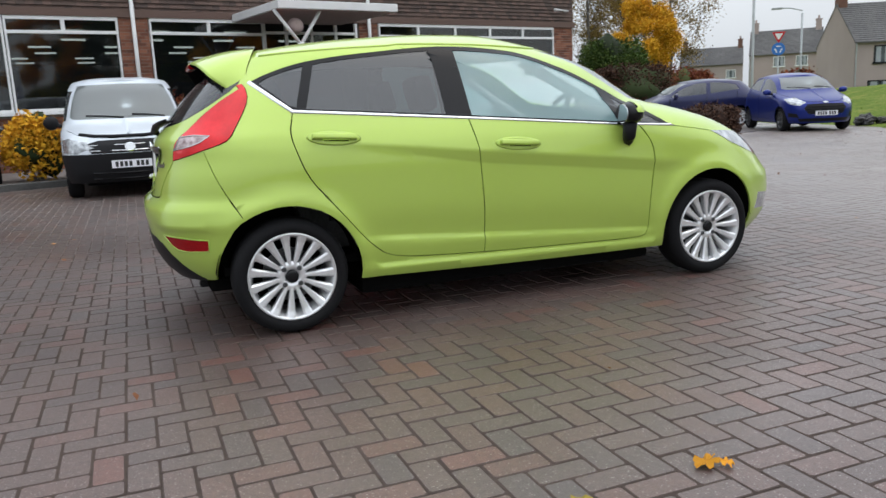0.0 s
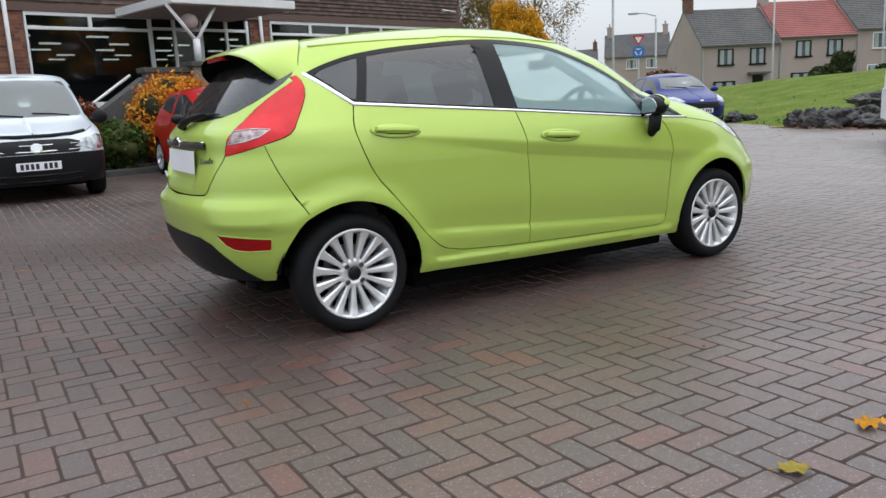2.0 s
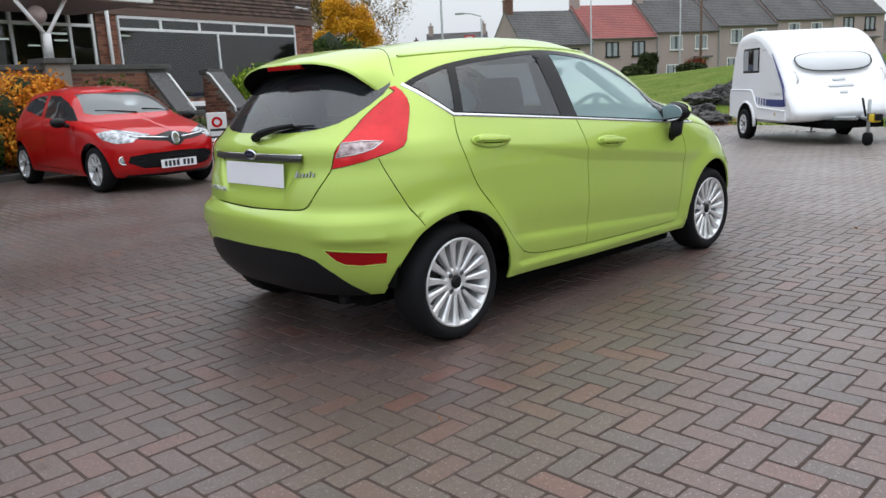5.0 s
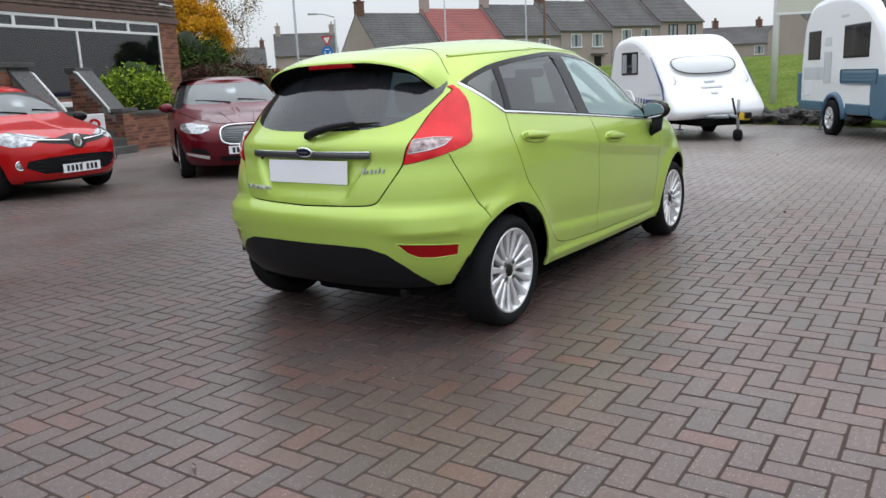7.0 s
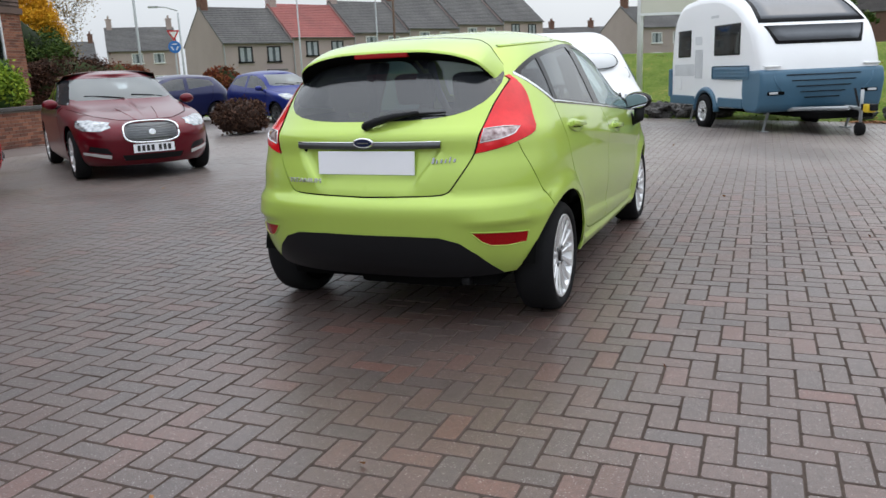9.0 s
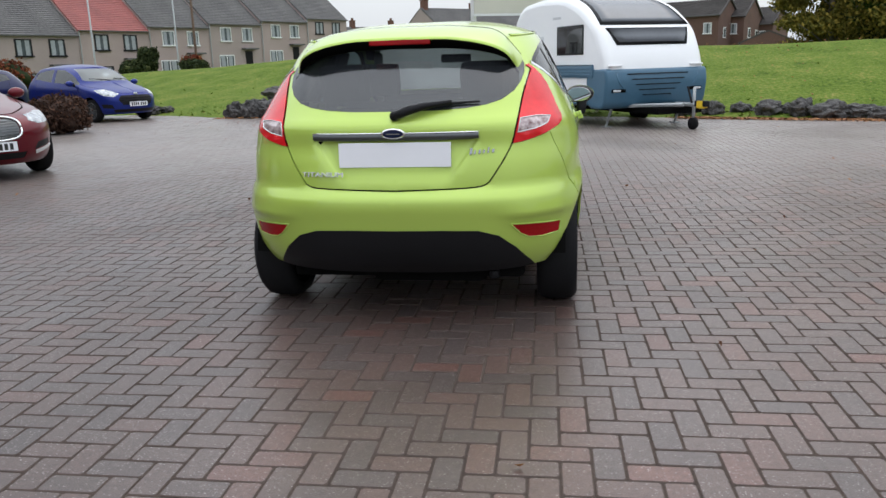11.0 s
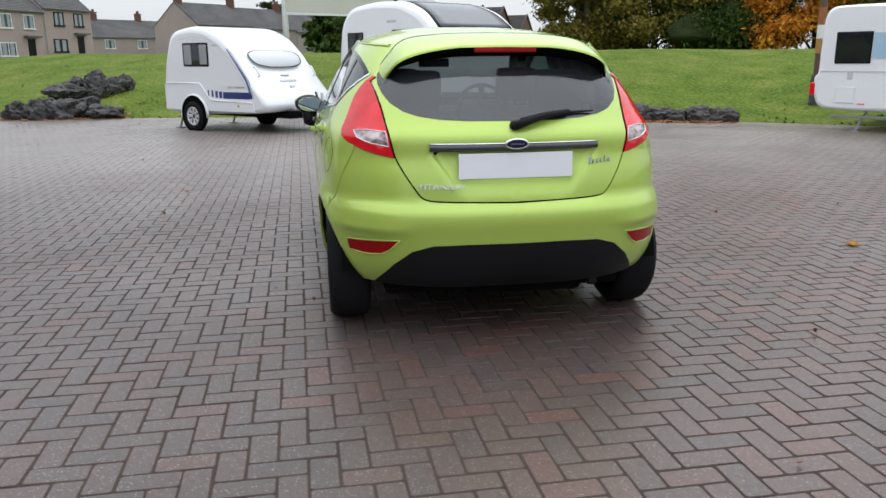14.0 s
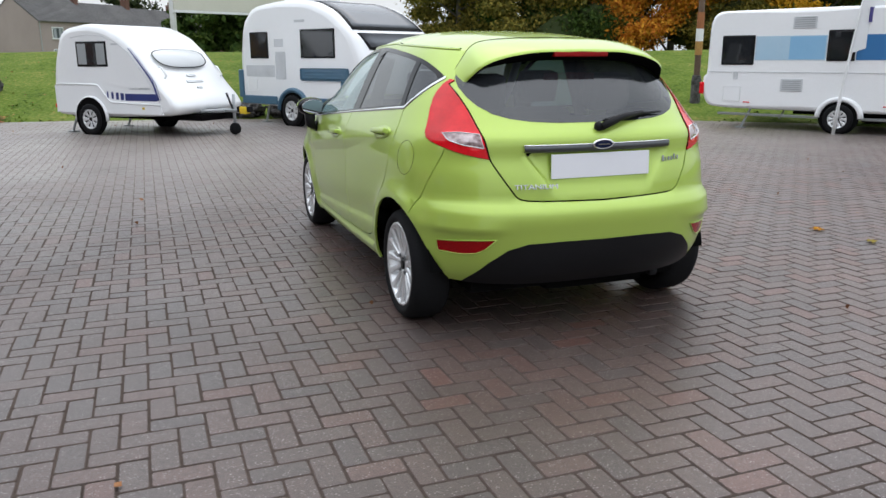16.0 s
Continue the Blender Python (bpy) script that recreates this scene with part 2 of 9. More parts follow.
    l.new(vor.outputs["Distance"], sp.inputs[0])
    mix = n.new("ShaderNodeMixRGB")
    mix.inputs[2].default_value = (0.40, 0.37, 0.35, 1)
    l.new(sp.outputs[0], mix.inputs[0])
    l.new(col, mix.inputs[1])
    # far sky sheen painted as a paler block colour along the lane by the bank
    sheen_mix, lane = n.new("ShaderNodeMixRGB"), n.new("ShaderNodeMapRange")
    sheen_mix.inputs[2].default_value = (0.212, 0.183, 0.169, 1)
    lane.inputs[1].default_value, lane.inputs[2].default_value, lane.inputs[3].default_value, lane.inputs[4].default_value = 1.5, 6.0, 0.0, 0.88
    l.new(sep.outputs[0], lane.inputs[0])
    l.new(lane.outputs[0], sheen_mix.inputs[0])
    l.new(mix.outputs[0], sheen_mix.inputs[1])
    l.new(sheen_mix.outputs[0], b.inputs["Base Color"])
    l.new(wet, b.inputs["Roughness"])
    b.inputs["Specular IOR Level"].default_value = 0.72
    bp = n.new("ShaderNodeBump")
    bp.inputs["Strength"].default_value, bp.inputs["Distance"].default_value = 0.45, 0.003
    l.new(grit.outputs[0], bp.inputs["Height"])
    l.new(bp.outputs[0], b.inputs["Normal"])
    return m


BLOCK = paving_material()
# the far sheen is carried on in this paler base colour
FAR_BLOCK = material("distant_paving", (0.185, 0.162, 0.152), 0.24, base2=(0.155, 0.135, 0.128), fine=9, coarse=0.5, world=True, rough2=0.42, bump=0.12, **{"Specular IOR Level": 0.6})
BLOCK_EDGE = material("dirty_block_edge", (0.105, 0.078, 0.068), 0.7, base2=(0.062, 0.048, 0.043), fine=38, world=True, **{"Specular IOR Level": 0.1})
JOINT = material("joint_sand", (0.092, 0.071, 0.060), 0.95, base2=(0.046, 0.036, 0.031), fine=45, world=True, bump=0.4, **{"Specular IOR Level": 0.05})
# block edges and joints fade into the same painted sheen colour
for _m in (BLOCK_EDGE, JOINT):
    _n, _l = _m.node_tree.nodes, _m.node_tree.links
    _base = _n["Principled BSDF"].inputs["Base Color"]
    _geo, _xyz, _fx, _fy, _top, _sheen_mix = (_n.new(q) for q in ("ShaderNodeNewGeometry", "ShaderNodeSeparateXYZ", "ShaderNodeMapRange", "ShaderNodeMapRange", "ShaderNodeMath", "ShaderNodeMixRGB"))
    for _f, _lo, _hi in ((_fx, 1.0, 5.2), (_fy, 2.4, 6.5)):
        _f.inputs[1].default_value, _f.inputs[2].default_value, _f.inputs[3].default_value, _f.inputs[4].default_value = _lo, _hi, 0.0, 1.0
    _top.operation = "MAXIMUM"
    _sheen_mix.inputs[2].default_value = (0.215, 0.185, 0.171, 1)
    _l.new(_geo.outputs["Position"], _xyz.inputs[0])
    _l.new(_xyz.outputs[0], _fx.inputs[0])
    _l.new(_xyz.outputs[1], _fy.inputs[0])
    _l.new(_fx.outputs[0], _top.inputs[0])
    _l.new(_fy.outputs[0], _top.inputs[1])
    _l.new(_top.outputs[0], _sheen_mix.inputs[0])
    _l.new(_base.links[0].from_socket, _sheen_mix.inputs[1])
    _l.new(_sheen_mix.outputs[0], _base)
GRASS = material("mown_grass", (0.10, 0.15, 0.02), 0.9, fine=13, coarse=1.1, world=True, bump=1.0, depth=0.06, fine_amount=0.85, coarse_amount=0.55, **{"Specular IOR Level": 0.1},
                 stops=[(0.44, (0.034, 0.066, 0.008)), (0.60, (0.080, 0.130, 0.015)), (0.74, (0.118, 0.170, 0.026)), (0.85, (0.18, 0.195, 0.046)), (0.95, (0.27, 0.225, 0.08))])
ROCK = material("grey_boulder", (0.13, 0.123, 0.12), 0.8, base2=(0.014, 0.013, 0.013), fine=14, coarse=3.2, bump=1.0, depth=0.06)
LITTER = material("brown_leaf_litter", (0.36, 0.17, 0.06), 0.8, base2=(0.20, 0.075, 0.03), pieces=0.6, fine=20)
BRICK = material("red_brick", (0.34, 0.13, 0.075), 0.85, fine=30, coarse=1.2, pieces=0.65, bump=0.4,
                 stops=[(0.2, (0.11, 0.045, 0.03)), (0.5, (0.20, 0.078, 0.047)), (0.8, (0.28, 0.12, 0.072))])
MORTAR = material("mortar", (0.26, 0.23, 0.20), 0.95, fine=80, bump=0.3)
TILE_HUNG = material("brown_hung_tile", (0.12, 0.075, 0.06), 0.75, fine=25, coarse=0.8, pieces=0.6, stops=[(0.2, (0.055, 0.036, 0.03)), (0.6, (0.10, 0.063, 0.05)), (0.9, (0.14, 0.085, 0.068))])
FRAME = material("white_window_frame", (0.78, 0.79, 0.79), 0.4, base2=(0.66, 0.67, 0.67), coarse=3)
CONCRETE = material("grey_coping", (0.115, 0.112, 0.106), 0.9, base2=(0.035, 0.034, 0.033), fine=45, bump=0.8, depth=0.01)
PEBBLE = material("pebbledash", (0.16, 0.16, 0.16), 0.9, base2=(0.03, 0.03, 0.03), fine=55, fine_amount=1.0, coarse_amount=0.0, bump=1.0, depth=0.012)
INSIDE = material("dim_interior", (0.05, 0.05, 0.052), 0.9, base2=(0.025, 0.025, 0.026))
TUBE = material("fluorescent_tube", (0.9, 0.9, 0.9), 0.5, glow=(1.0, 1.0, 0.98), **{"Emission Strength": 2.2})
HARL = material("pinkish_brown_render", (0.44, 0.355, 0.335), 0.95, base2=(0.31, 0.245, 0.228), fine=12, coarse=0.35, bump=0.4)
HARL_GREY = material("grey_brown_render", (0.40, 0.33, 0.312), 0.95, base2=(0.30, 0.245, 0.23), fine=12, coarse=0.35, bump=0.4)
SLATE = material("dark_roof_tile", (0.16, 0.153, 0.15), 0.8, base2=(0.065, 0.064, 0.066), fine=5, coarse=0.35, bump=0.5, depth=0.02)
RED_TILE = material("red_roof_tile", (0.38, 0.12, 0.11), 0.8, base2=(0.20, 0.075, 0.07), fine=8, coarse=0.5, bump=0.5, depth=0.02)
BROWN_BRICK = material("brown_brick", (0.17, 0.085, 0.06), 0.9, base2=(0.11, 0.055, 0.04), fine=10)
NET = material("grey_net_curtain", (0.36, 0.39, 0.41), 0.9, base2=(0.26, 0.28, 0.30), fine=6)
WINDOW_DARK = material("dark_window_pane", (0.10, 0.12, 0.13), 0.08, base2=(0.05, 0.06, 0.065), fine=2)
POLE = material("galvanised_pole", (0.42, 0.44, 0.45), 0.5, 0.3, base2=(0.32, 0.34, 0.35))
WOODPOLE = material("weathered_timber", (0.14, 0.09, 0.06), 0.9, base2=(0.07, 0.045, 0.03), fine=20, bump=0.5)
BARK = material("grey_bark", (0.17, 0.15, 0.13), 0.9, base2=(0.07, 0.06, 0.05), fine=25, bump=0.6)


def leaf_material(name, a, b, c):
    return material(name, b, 0.8, pieces=0.8, fine=12, stops=[(0.1, a), (0.5, b), (0.9, c)], **{"Specular IOR Level": 0.15})


LEAF_YELLOW = leaf_material("yellow_leaf", (0.42, 0.19, 0.016), (0.66, 0.34, 0.022), (0.72, 0.44, 0.04))
LEAF_ORANGE = leaf_material("orange_leaf", (0.40, 0.10, 0.016), (0.62, 0.24, 0.022), (0.68, 0.36, 0.04))
LEAF_GREEN = leaf_material("green_leaf", (0.025, 0.05, 0.012), (0.05, 0.09, 0.018), (0.085, 0.12, 0.025))
LEAF_LIME = leaf_material("lime_leaf", (0.075, 0.135, 0.018), (0.180, 0.285, 0.030), (0.360, 0.450, 0.045))
LEAF_OLIVE = leaf_material("olive_leaf", (0.07, 0.07, 0.016), (0.17, 0.15, 0.03), (0.31, 0.23, 0.045))
LEAF_BIRCH = leaf_material("birch_leaf", (0.10, 0.065, 0.03), (0.20, 0.14, 0.05), (0.34, 0.23, 0.07))
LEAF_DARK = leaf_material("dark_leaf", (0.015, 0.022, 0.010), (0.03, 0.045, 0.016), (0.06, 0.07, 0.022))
LEAF_BROWN = leaf_material("dry_brown_leaf", (0.03, 0.018, 0.014), (0.065, 0.036, 0.026), (0.11, 0.055, 0.035))
LEAF_RED = leaf_material("red_brown_leaf", (0.08, 0.02, 0.014), (0.19, 0.045, 0.025), (0.26, 0.10, 0.04))

# ---- building blocks ----
from mathutils.geometry import delaunay_2d_cdt


def mesh_part(name, verts, faces, mat, parent=None, label="", smooth=True, m=None):
    """One mesh object from points and faces."""
    me = bpy.data.meshes.new(name)
    me.from_pydata([tuple(v) for v in verts], [], [tuple(int(i) for i in f) for f in faces])
    me.materials.append(mat)
    me.polygons.foreach_set("use_smooth", [smooth] * len(me.polygons))
    me.update()
    ob = new(name, me)
    if parent is not None:
        ob.parent = parent
    if m is not None:
        ob.matrix_basis = m
    if label:
        tagged(ob, label)
    return ob


def part(name, bm, mat, parent=None, label="", smooth=False, m=None):
    """One mesh object from a bmesh."""
    me = bpy.data.meshes.new(name)
    bmesh.ops.recalc_face_normals(bm, faces=bm.faces[:])
    bm.to_mesh(me)
    bm.free()
    me.materials.append(mat)
    me.polygons.foreach_set("use_smooth", [smooth] * len(me.polygons))
    ob = new(name, me)
    if parent is not None:
        ob.parent = parent
    if m is not None:
        ob.matrix_basis = m
    if label:
        tagged(ob, label)
    return ob


def thing(name, m, label, category, group="", kind=""):
    """An Empty at a thing's base that carries its parts."""
    ob = new(name)
    ob.matrix_basis = m
    return tagged(ob, label, category, group, kind)


def box(bm, x0, x1, y0, y1, z0, z1, bevel=0.0, m=None):
    vs = [bm.verts.new((x, y, z)) for z in (z0, z1) for y in (y0, y1) for x in (x0, x1)]
    fs = [bm.faces.new([vs[i] for i in f]) for f in ((0, 2, 3, 1), (4, 5, 7, 6), (0, 1, 5, 4), (2, 6, 7, 3), (0, 4, 6, 2), (1, 3, 7, 5))]
    if bevel:
        es = list({e for f in fs for e in f.edges})
        got = bmesh.ops.bevel(bm, geom=es, offset=bevel, segments=2, affect="EDGES", profile=0.6)
        vs = list({v for f in got["faces"] for v in f.verts} | {v for v in vs if v.is_valid})
    if m is not None:
        bmesh.ops.transform(bm, matrix=m, verts=vs)
    return bm


def boxed(name, dims, mat, parent=None, label="", bevel=0.0, m=None):
    return part(name, box(bmesh.new(), *dims, bevel), mat, parent, label, m=m)


def lathe(bm, profile, steps=32, m=None, closed=False):
    """Turns (radius, height) pairs round z."""
    rings = []
    for r, h in profile:
        ring = [bm.verts.new((r * math.cos(2 * math.pi * k / steps), r * math.sin(2 * math.pi * k / steps), h)) for k in range(steps)]
        rings.append(ring)
    pairs = list(zip(rings, rings[1:])) + ([(rings[-1], rings[0])] if closed else [])
    for a, b in pairs:
        for k in range(steps):
            bm.faces.new((a[k], a[(k + 1) % steps], b[(k + 1) % steps], b[k]))
    if not closed:
        for ring in (rings[0], rings[-1]):
            bm.faces.new(ring)
    if m is not None:
        bmesh.ops.transform(bm, matrix=m, verts=[v for r in rings for v in r])
    return bm


def tube(bm, path, radii, steps=8):
    """A round bar along a path."""
    path = [Vector(p) for p in path]
    if not hasattr(radii, "__len__"):
        radii = [radii] * len(path)
    rings = []
    for i, p in enumerate(path):
        d = (path[min(i + 1, len(path) - 1)] - path[max(i - 1, 0)]).normalized()
        a = d.orthogonal().normalized() if i == 0 else (rings_a - d * rings_a.dot(d)).normalized()
        rings_a = a
        b = d.cross(a)
        rings.append([bm.verts.new(p + radii[i] * (math.cos(2 * math.pi * k / steps) * a + math.sin(2 * math.pi * k / steps) * b)) for k in range(steps)])
    for r, s in zip(rings, rings[1:]):
        for k in range(steps):
            bm.faces.new((r[k], r[(k + 1) % steps], s[(k + 1) % steps], s[k]))
    bm.faces.new(rings[0])
    bm.faces.new(rings[-1])
    return bm


def blob(bm, centre, radii, seed=0, rough=0.0, sub=3, m=None):
    """A rounded lump, roughened by noise."""
    got = bmesh.ops.create_icosphere(bm, subdivisions=sub, radius=1.0)
    for v in got["verts"]:
        k = 1 + rough * noise.noise(v.co * 1.7 + Vector((seed * 3.1, seed, 0))) + 0.5 * rough * noise.noise(v.co * 4.3 + Vector((seed, 0, 2)))
        v.co = Vector((v.co.x * radii[0] * k, v.co.y * radii[1] * k, v.co.z * radii[2] * k)) + Vector(centre)
    if m is not None:
        bmesh.ops.transform(bm, matrix=m, verts=got["verts"])
    return bm


def curve_of(table):
    """A smooth function through (position, value) pairs."""
    xs, ys = np.array(table, float).T
    d = np.diff(ys) / np.diff(xs)
    s = np.zeros(len(xs))
    s[0], s[-1] = d[0], d[-1]
    for i in range(1, len(xs) - 1):
        s[i] = 0 if d[i - 1] * d[i] <= 0 else 2 * d[i - 1] * d[i] / (d[i - 1] + d[i])

    def value(q):
        q = np.clip(np.asarray(q, float), xs[0], xs[-1])
        i = np.clip(np.searchsorted(xs, q) - 1, 0, len(xs) - 2)
        h = xs[i + 1] - xs[i]
        t = (q - xs[i]) / h
        return (1 + 2 * t) * (1 - t) ** 2 * ys[i] + t * (1 - t) ** 2 * h * s[i] + t * t * (3 - 2 * t) * ys[i + 1] + t * t * (t - 1) * h * s[i + 1]

    return value


# ---- pressed car bodies ----
CORNER, FLANK = 1.25, 2.4


class Shell:
    """A car's skin: round its plan from the tail's middle (u = 0) over the flank to the nose's middle, at every height."""

    def __init__(self, nose, tail, width, top, bottom, corners=(0.8, 3.0, 0.75, 3.0), plan=0.035, press=None, dent=None):
        self.nose, self.tail, self.width, self.top, self.bottom = (curve_of(t) for t in (nose, tail, width, top, bottom))
        self.lf, self.pf, self.lr, self.pr = corners
        self.plan, self.press, self.dent = plan, press, dent
        self.end = 2 * CORNER + FLANK

    def at(self, u, z, lift=0.0):
        u, z = np.asarray(u, float), np.asarray(z, float)
        if np.any(np.asarray(lift)):
            p, e = self.at(u, z), 2e-3
            n = np.cross(self.at(u + e, z) - self.at(u - e, z), self.at(u, z + e) - self.at(u, z - e))
            n /= np.linalg.norm(n, axis=-1, keepdims=True) + 1e-12
            return p + n * np.asarray(lift)[..., None]
        xr, xf, w = self.tail(z), self.nose(z), self.width(z)
        ar, af = np.clip(u / CORNER, 0, 1) * math.pi / 2, np.clip((self.end - u) / CORNER, 0, 1) * math.pi / 2
        rr = (np.cos(ar) ** self.pr + np.sin(ar) ** self.pr) ** (-1 / self.pr)
        rf = (np.abs(np.cos(af)) ** self.pf + np.sin(af) ** self.pf) ** (-1 / self.pf)
        t = np.clip((u - CORNER) / FLANK, 0, 1)
        x = np.where(u < CORNER, xr + self.lr * (1 - rr * np.cos(ar)), np.where(u > CORNER + FLANK, xf - self.lf * (1 - rf * np.cos(af)), xr + self.lr + t * (xf - self.lf - xr - self.lr)))
        k = np.where(u < CORNER, rr * np.sin(ar), np.where(u > CORNER + FLANK, rf * np.sin(af), 1.0))
        y = w * k * (1 - self.plan * (x / 1.9) ** 2)
        if self.press is not None:
            y = y + self.press(x, z) * np.clip((k - 0.8) * 5, 0, 1)
        if self.dent is not None:
            x = x + np.where(u < CORNER, self.dent(np.abs(y), z), 0.0)
        sign = np.where(u < 0, -1.0, np.where(u > self.end, -1.0, 1.0))
        return np.stack([x, -sign * np.abs(y), z], -1)

    def side(self, x, z):
        """u of the flank's point at x, z."""
        xr, xf = float(self.tail(z)), float(self.nose(z))
        a, b = xr + self.lr, xf - self.lf
        if x < a:
            q = min(max((a - x) / self.lr, 0), 1)
            return math.atan2((1 - q**self.pr) ** (1 / self.pr), q) / (math.pi / 2) * CORNER
        if x > b:
            q = min(max((x - b) / self.lf, 0), 1)
            return self.end - math.atan2((1 - q**self.pf) ** (1 / self.pf), q) / (math.pi / 2) * CORNER
        return CORNER + FLANK * (x - a) / (b - a)

    def back(self, y, z):
        """u of the tail's point at y (from the middle outwards), z."""
        q = min(abs(y) / (float(self.width(z)) * (1 - self.plan)), 0.999)
        return math.copysign(math.atan2(q, (1 - q**self.pr) ** (1 / self.pr)) / (math.pi / 2) * CORNER, y)

    def front(self, y, z):
        q = min(abs(y) / (float(self.width(z)) * (1 - self.plan)), 0.999)
        return self.end - math.copysign(math.atan2(q, (1 - q**self.pf) ** (1 / self.pf)) / (math.pi / 2) * CORNER, y)

    def lines(self, way, pts, closed=True, round_by=0, step=0.03):
        """A polygon of (x, z) on the flank, (y, z) on the tail or nose, as dense (u, z)."""
        pts = [np.array(p, float) for p in pts]
        for _ in range(round_by):
            nxt = []
            for i, p in enumerate(pts):
                q = pts[(i + 1) % len(pts)]
                if not closed and i == len(pts) - 1:
                    break
                nxt += [0.8 * p + 0.2 * q, 0.2 * p + 0.8 * q]
            pts = ([pts[0]] + nxt + [pts[-1]]) if not closed else nxt
        out = []
        for i in range(len(pts) if closed else len(pts) - 1):
            a, b = pts[i], pts[(i + 1) % len(pts)]
            k = max(1, int(np.linalg.norm(b - a) / step))
            out += [a + (b - a) * j / k for j in range(k)]
        if not closed:
            out.append(pts[-1])
        return np.array([(way(float(p[0]), float(p[1])), p[1]) for p in out])


def inside(poly, pts):
    """Which points lie in a polygon."""
    x, y = pts[:, 0], pts[:, 1]
    got = np.zeros(len(pts), bool)
    for (x0, y0), (x1, y1) in zip(poly, np.roll(poly, -1, 0)):
        if y0 != y1:
            got ^= ((y0 > y) != (y1 > y)) & (x < (x1 - x0) * (y - y0) / (y1 - y0) + x0)
    return got


def strip(line, half):
    """A thin polygon along an open line."""
    d = np.gradient(line, axis=0)
    d /= np.linalg.norm(d, axis=1, keepdims=True) + 1e-9
    n = np.stack([-d[:, 1], d[:, 0]], 1) * half
    return np.concatenate([line + n, (line - n)[::-1]])


def press_skin(car, sh, regions, gaps, holes, paint, step=0.03, body="body", thick=0.012, extra=None, creases=()):
    """Cuts a shell into parts. regions: (name, polygons, material, lift, 'pair' or 'whole', label)."""
    us = np.linspace(0, sh.end, 124)
    xs = sh.at(us, np.full(len(us), 0.6))[:, 0]
    low = np.stack([us, sh.bottom(xs)], 1)
    xt = sh.at(us, np.full(len(us), float(sh.top(0)) - 0.05))[:, 0]
    high = np.stack([us, sh.top(xt)], 1)
    outline = np.concatenate([low, high[::-1]])
    polys = [outline] + [p for r in regions for p in r[1]] + gaps + holes
    pts, edges = [], []
    for p in polys:
        n0 = len(pts)
        p = p.copy()
        p[:, 0] = np.clip(p[:, 0], 0, sh.end)
        pts += [tuple(q) for q in p]
        edges += [(n0 + i, n0 + (i + 1) % len(p)) for i in range(len(p))]
    for p in creases:
        steps = [max(1, int(np.linalg.norm(b - a) / 0.011)) for a, b in zip(p, p[1:])]
        p = np.concatenate([a + (b - a) * np.arange(k)[:, None] / k for a, b, k in zip(p, p[1:], steps)] + [p[-1:]])
        n0 = len(pts)
        pts += [tuple(q) for q in p]
        edges += [(n0 + i, n0 + i + 1) for i in range(len(p) - 1)]
    edge_pts = np.array(pts)
    gu, gz = np.meshgrid(np.arange(step, sh.end, step), np.arange(0.1, 2.2, step * 0.9))
    gu = gu + (np.arange(gu.shape[0]) % 2)[:, None] * step / 2
    grid = np.stack([gu.ravel(), gz.ravel()], 1)
    grid = grid[inside(outline, grid)]
    cell = {}
    for q in edge_pts:
        cell.setdefault((int(q[0] / step), int(q[1] / step)), []).append(q)
    keep = []
    for q in grid:
        i, j = int(q[0] / step), int(q[1] / step)
        near = [e for a in (-1, 0, 1) for b in (-1, 0, 1) for e in cell.get((i + a, j + b), ())]
        keep.append(not near or np.min(np.sum((np.array(near) - q) ** 2, 1)) > (0.45 * step) ** 2)
    grid = grid[np.array(keep)]
    vs, _, fs, *_ = delaunay_2d_cdt([Vector(p) for p in pts + [tuple(q) for q in grid]], edges, [], 0, 1e-6)
    v2 = np.array([tuple(v) for v in vs])
    fs = np.array([tuple(f) for f in fs if len(f) == 3])
    mid = v2[fs].mean(1)
    tag = np.full(len(fs), -1)
    tag[inside(outline, mid)] = len(regions)
    for i in reversed(range(len(regions))):
        for p in regions[i][1]:
            tag[inside(p, mid) & (tag >= 0)] = i
    for p in gaps + holes:
        tag[inside(p, mid)] = -1
    made = {}
    todo = [(i, *r) for i, r in enumerate(regions)] + [(len(regions), body, None, paint, 0.0, "whole", "")]
    for i, name, _, mat, lift, span, label in todo:
        f = fs[tag == i]
        if not len(f):
            continue
        used, f = np.unique(f, return_inverse=True)
        f = f.reshape(-1, 3)
        uv = v2[used]
        outer = sh.at(uv[:, 0], uv[:, 1], np.full(len(uv), lift) if lift else 0.0)
        inner = sh.at(uv[:, 0], uv[:, 1], np.full(len(uv), lift - thick))
        mids = (uv[:, 0] < 1e-4) | (uv[:, 0] > sh.end - 1e-4)
        outer[mids, 1], inner[mids, 1] = 0, 0
        count = {}
        for a, b, c in f:
            for e in ((a, b), (b, c), (c, a)):
                count[frozenset(e)] = count.get(frozenset(e), []) + [e]
        rim = [e[0] for e in count.values() if len(e) == 1 and not (mids[e[0][0]] and mids[e[0][1]])]
        verts, faces = [*outer], [tuple(t) for t in f]
        for a, b in rim:
            n0 = len(verts)
            verts += [outer[a], outer[b], inner[b], inner[a]]
            faces.append((n0 + 1, n0, n0 + 3, n0 + 2))
        verts = np.array(verts)
        flip = verts * (1, -1, 1)
        back = [tuple(reversed(t)) for t in faces]
        if span == "pair":
            made[name] = (mesh_part(name, verts, faces, mat, car, label), mesh_part(name, flip, back, mat, car, label))
        else:
            n0 = len(outer)
            link, both = {}, [*verts]
            for k in range(len(verts)):
                if k < n0 and mids[k]:
                    link[k] = k
                else:
                    link[k] = len(both)
                    both.append(flip[k])
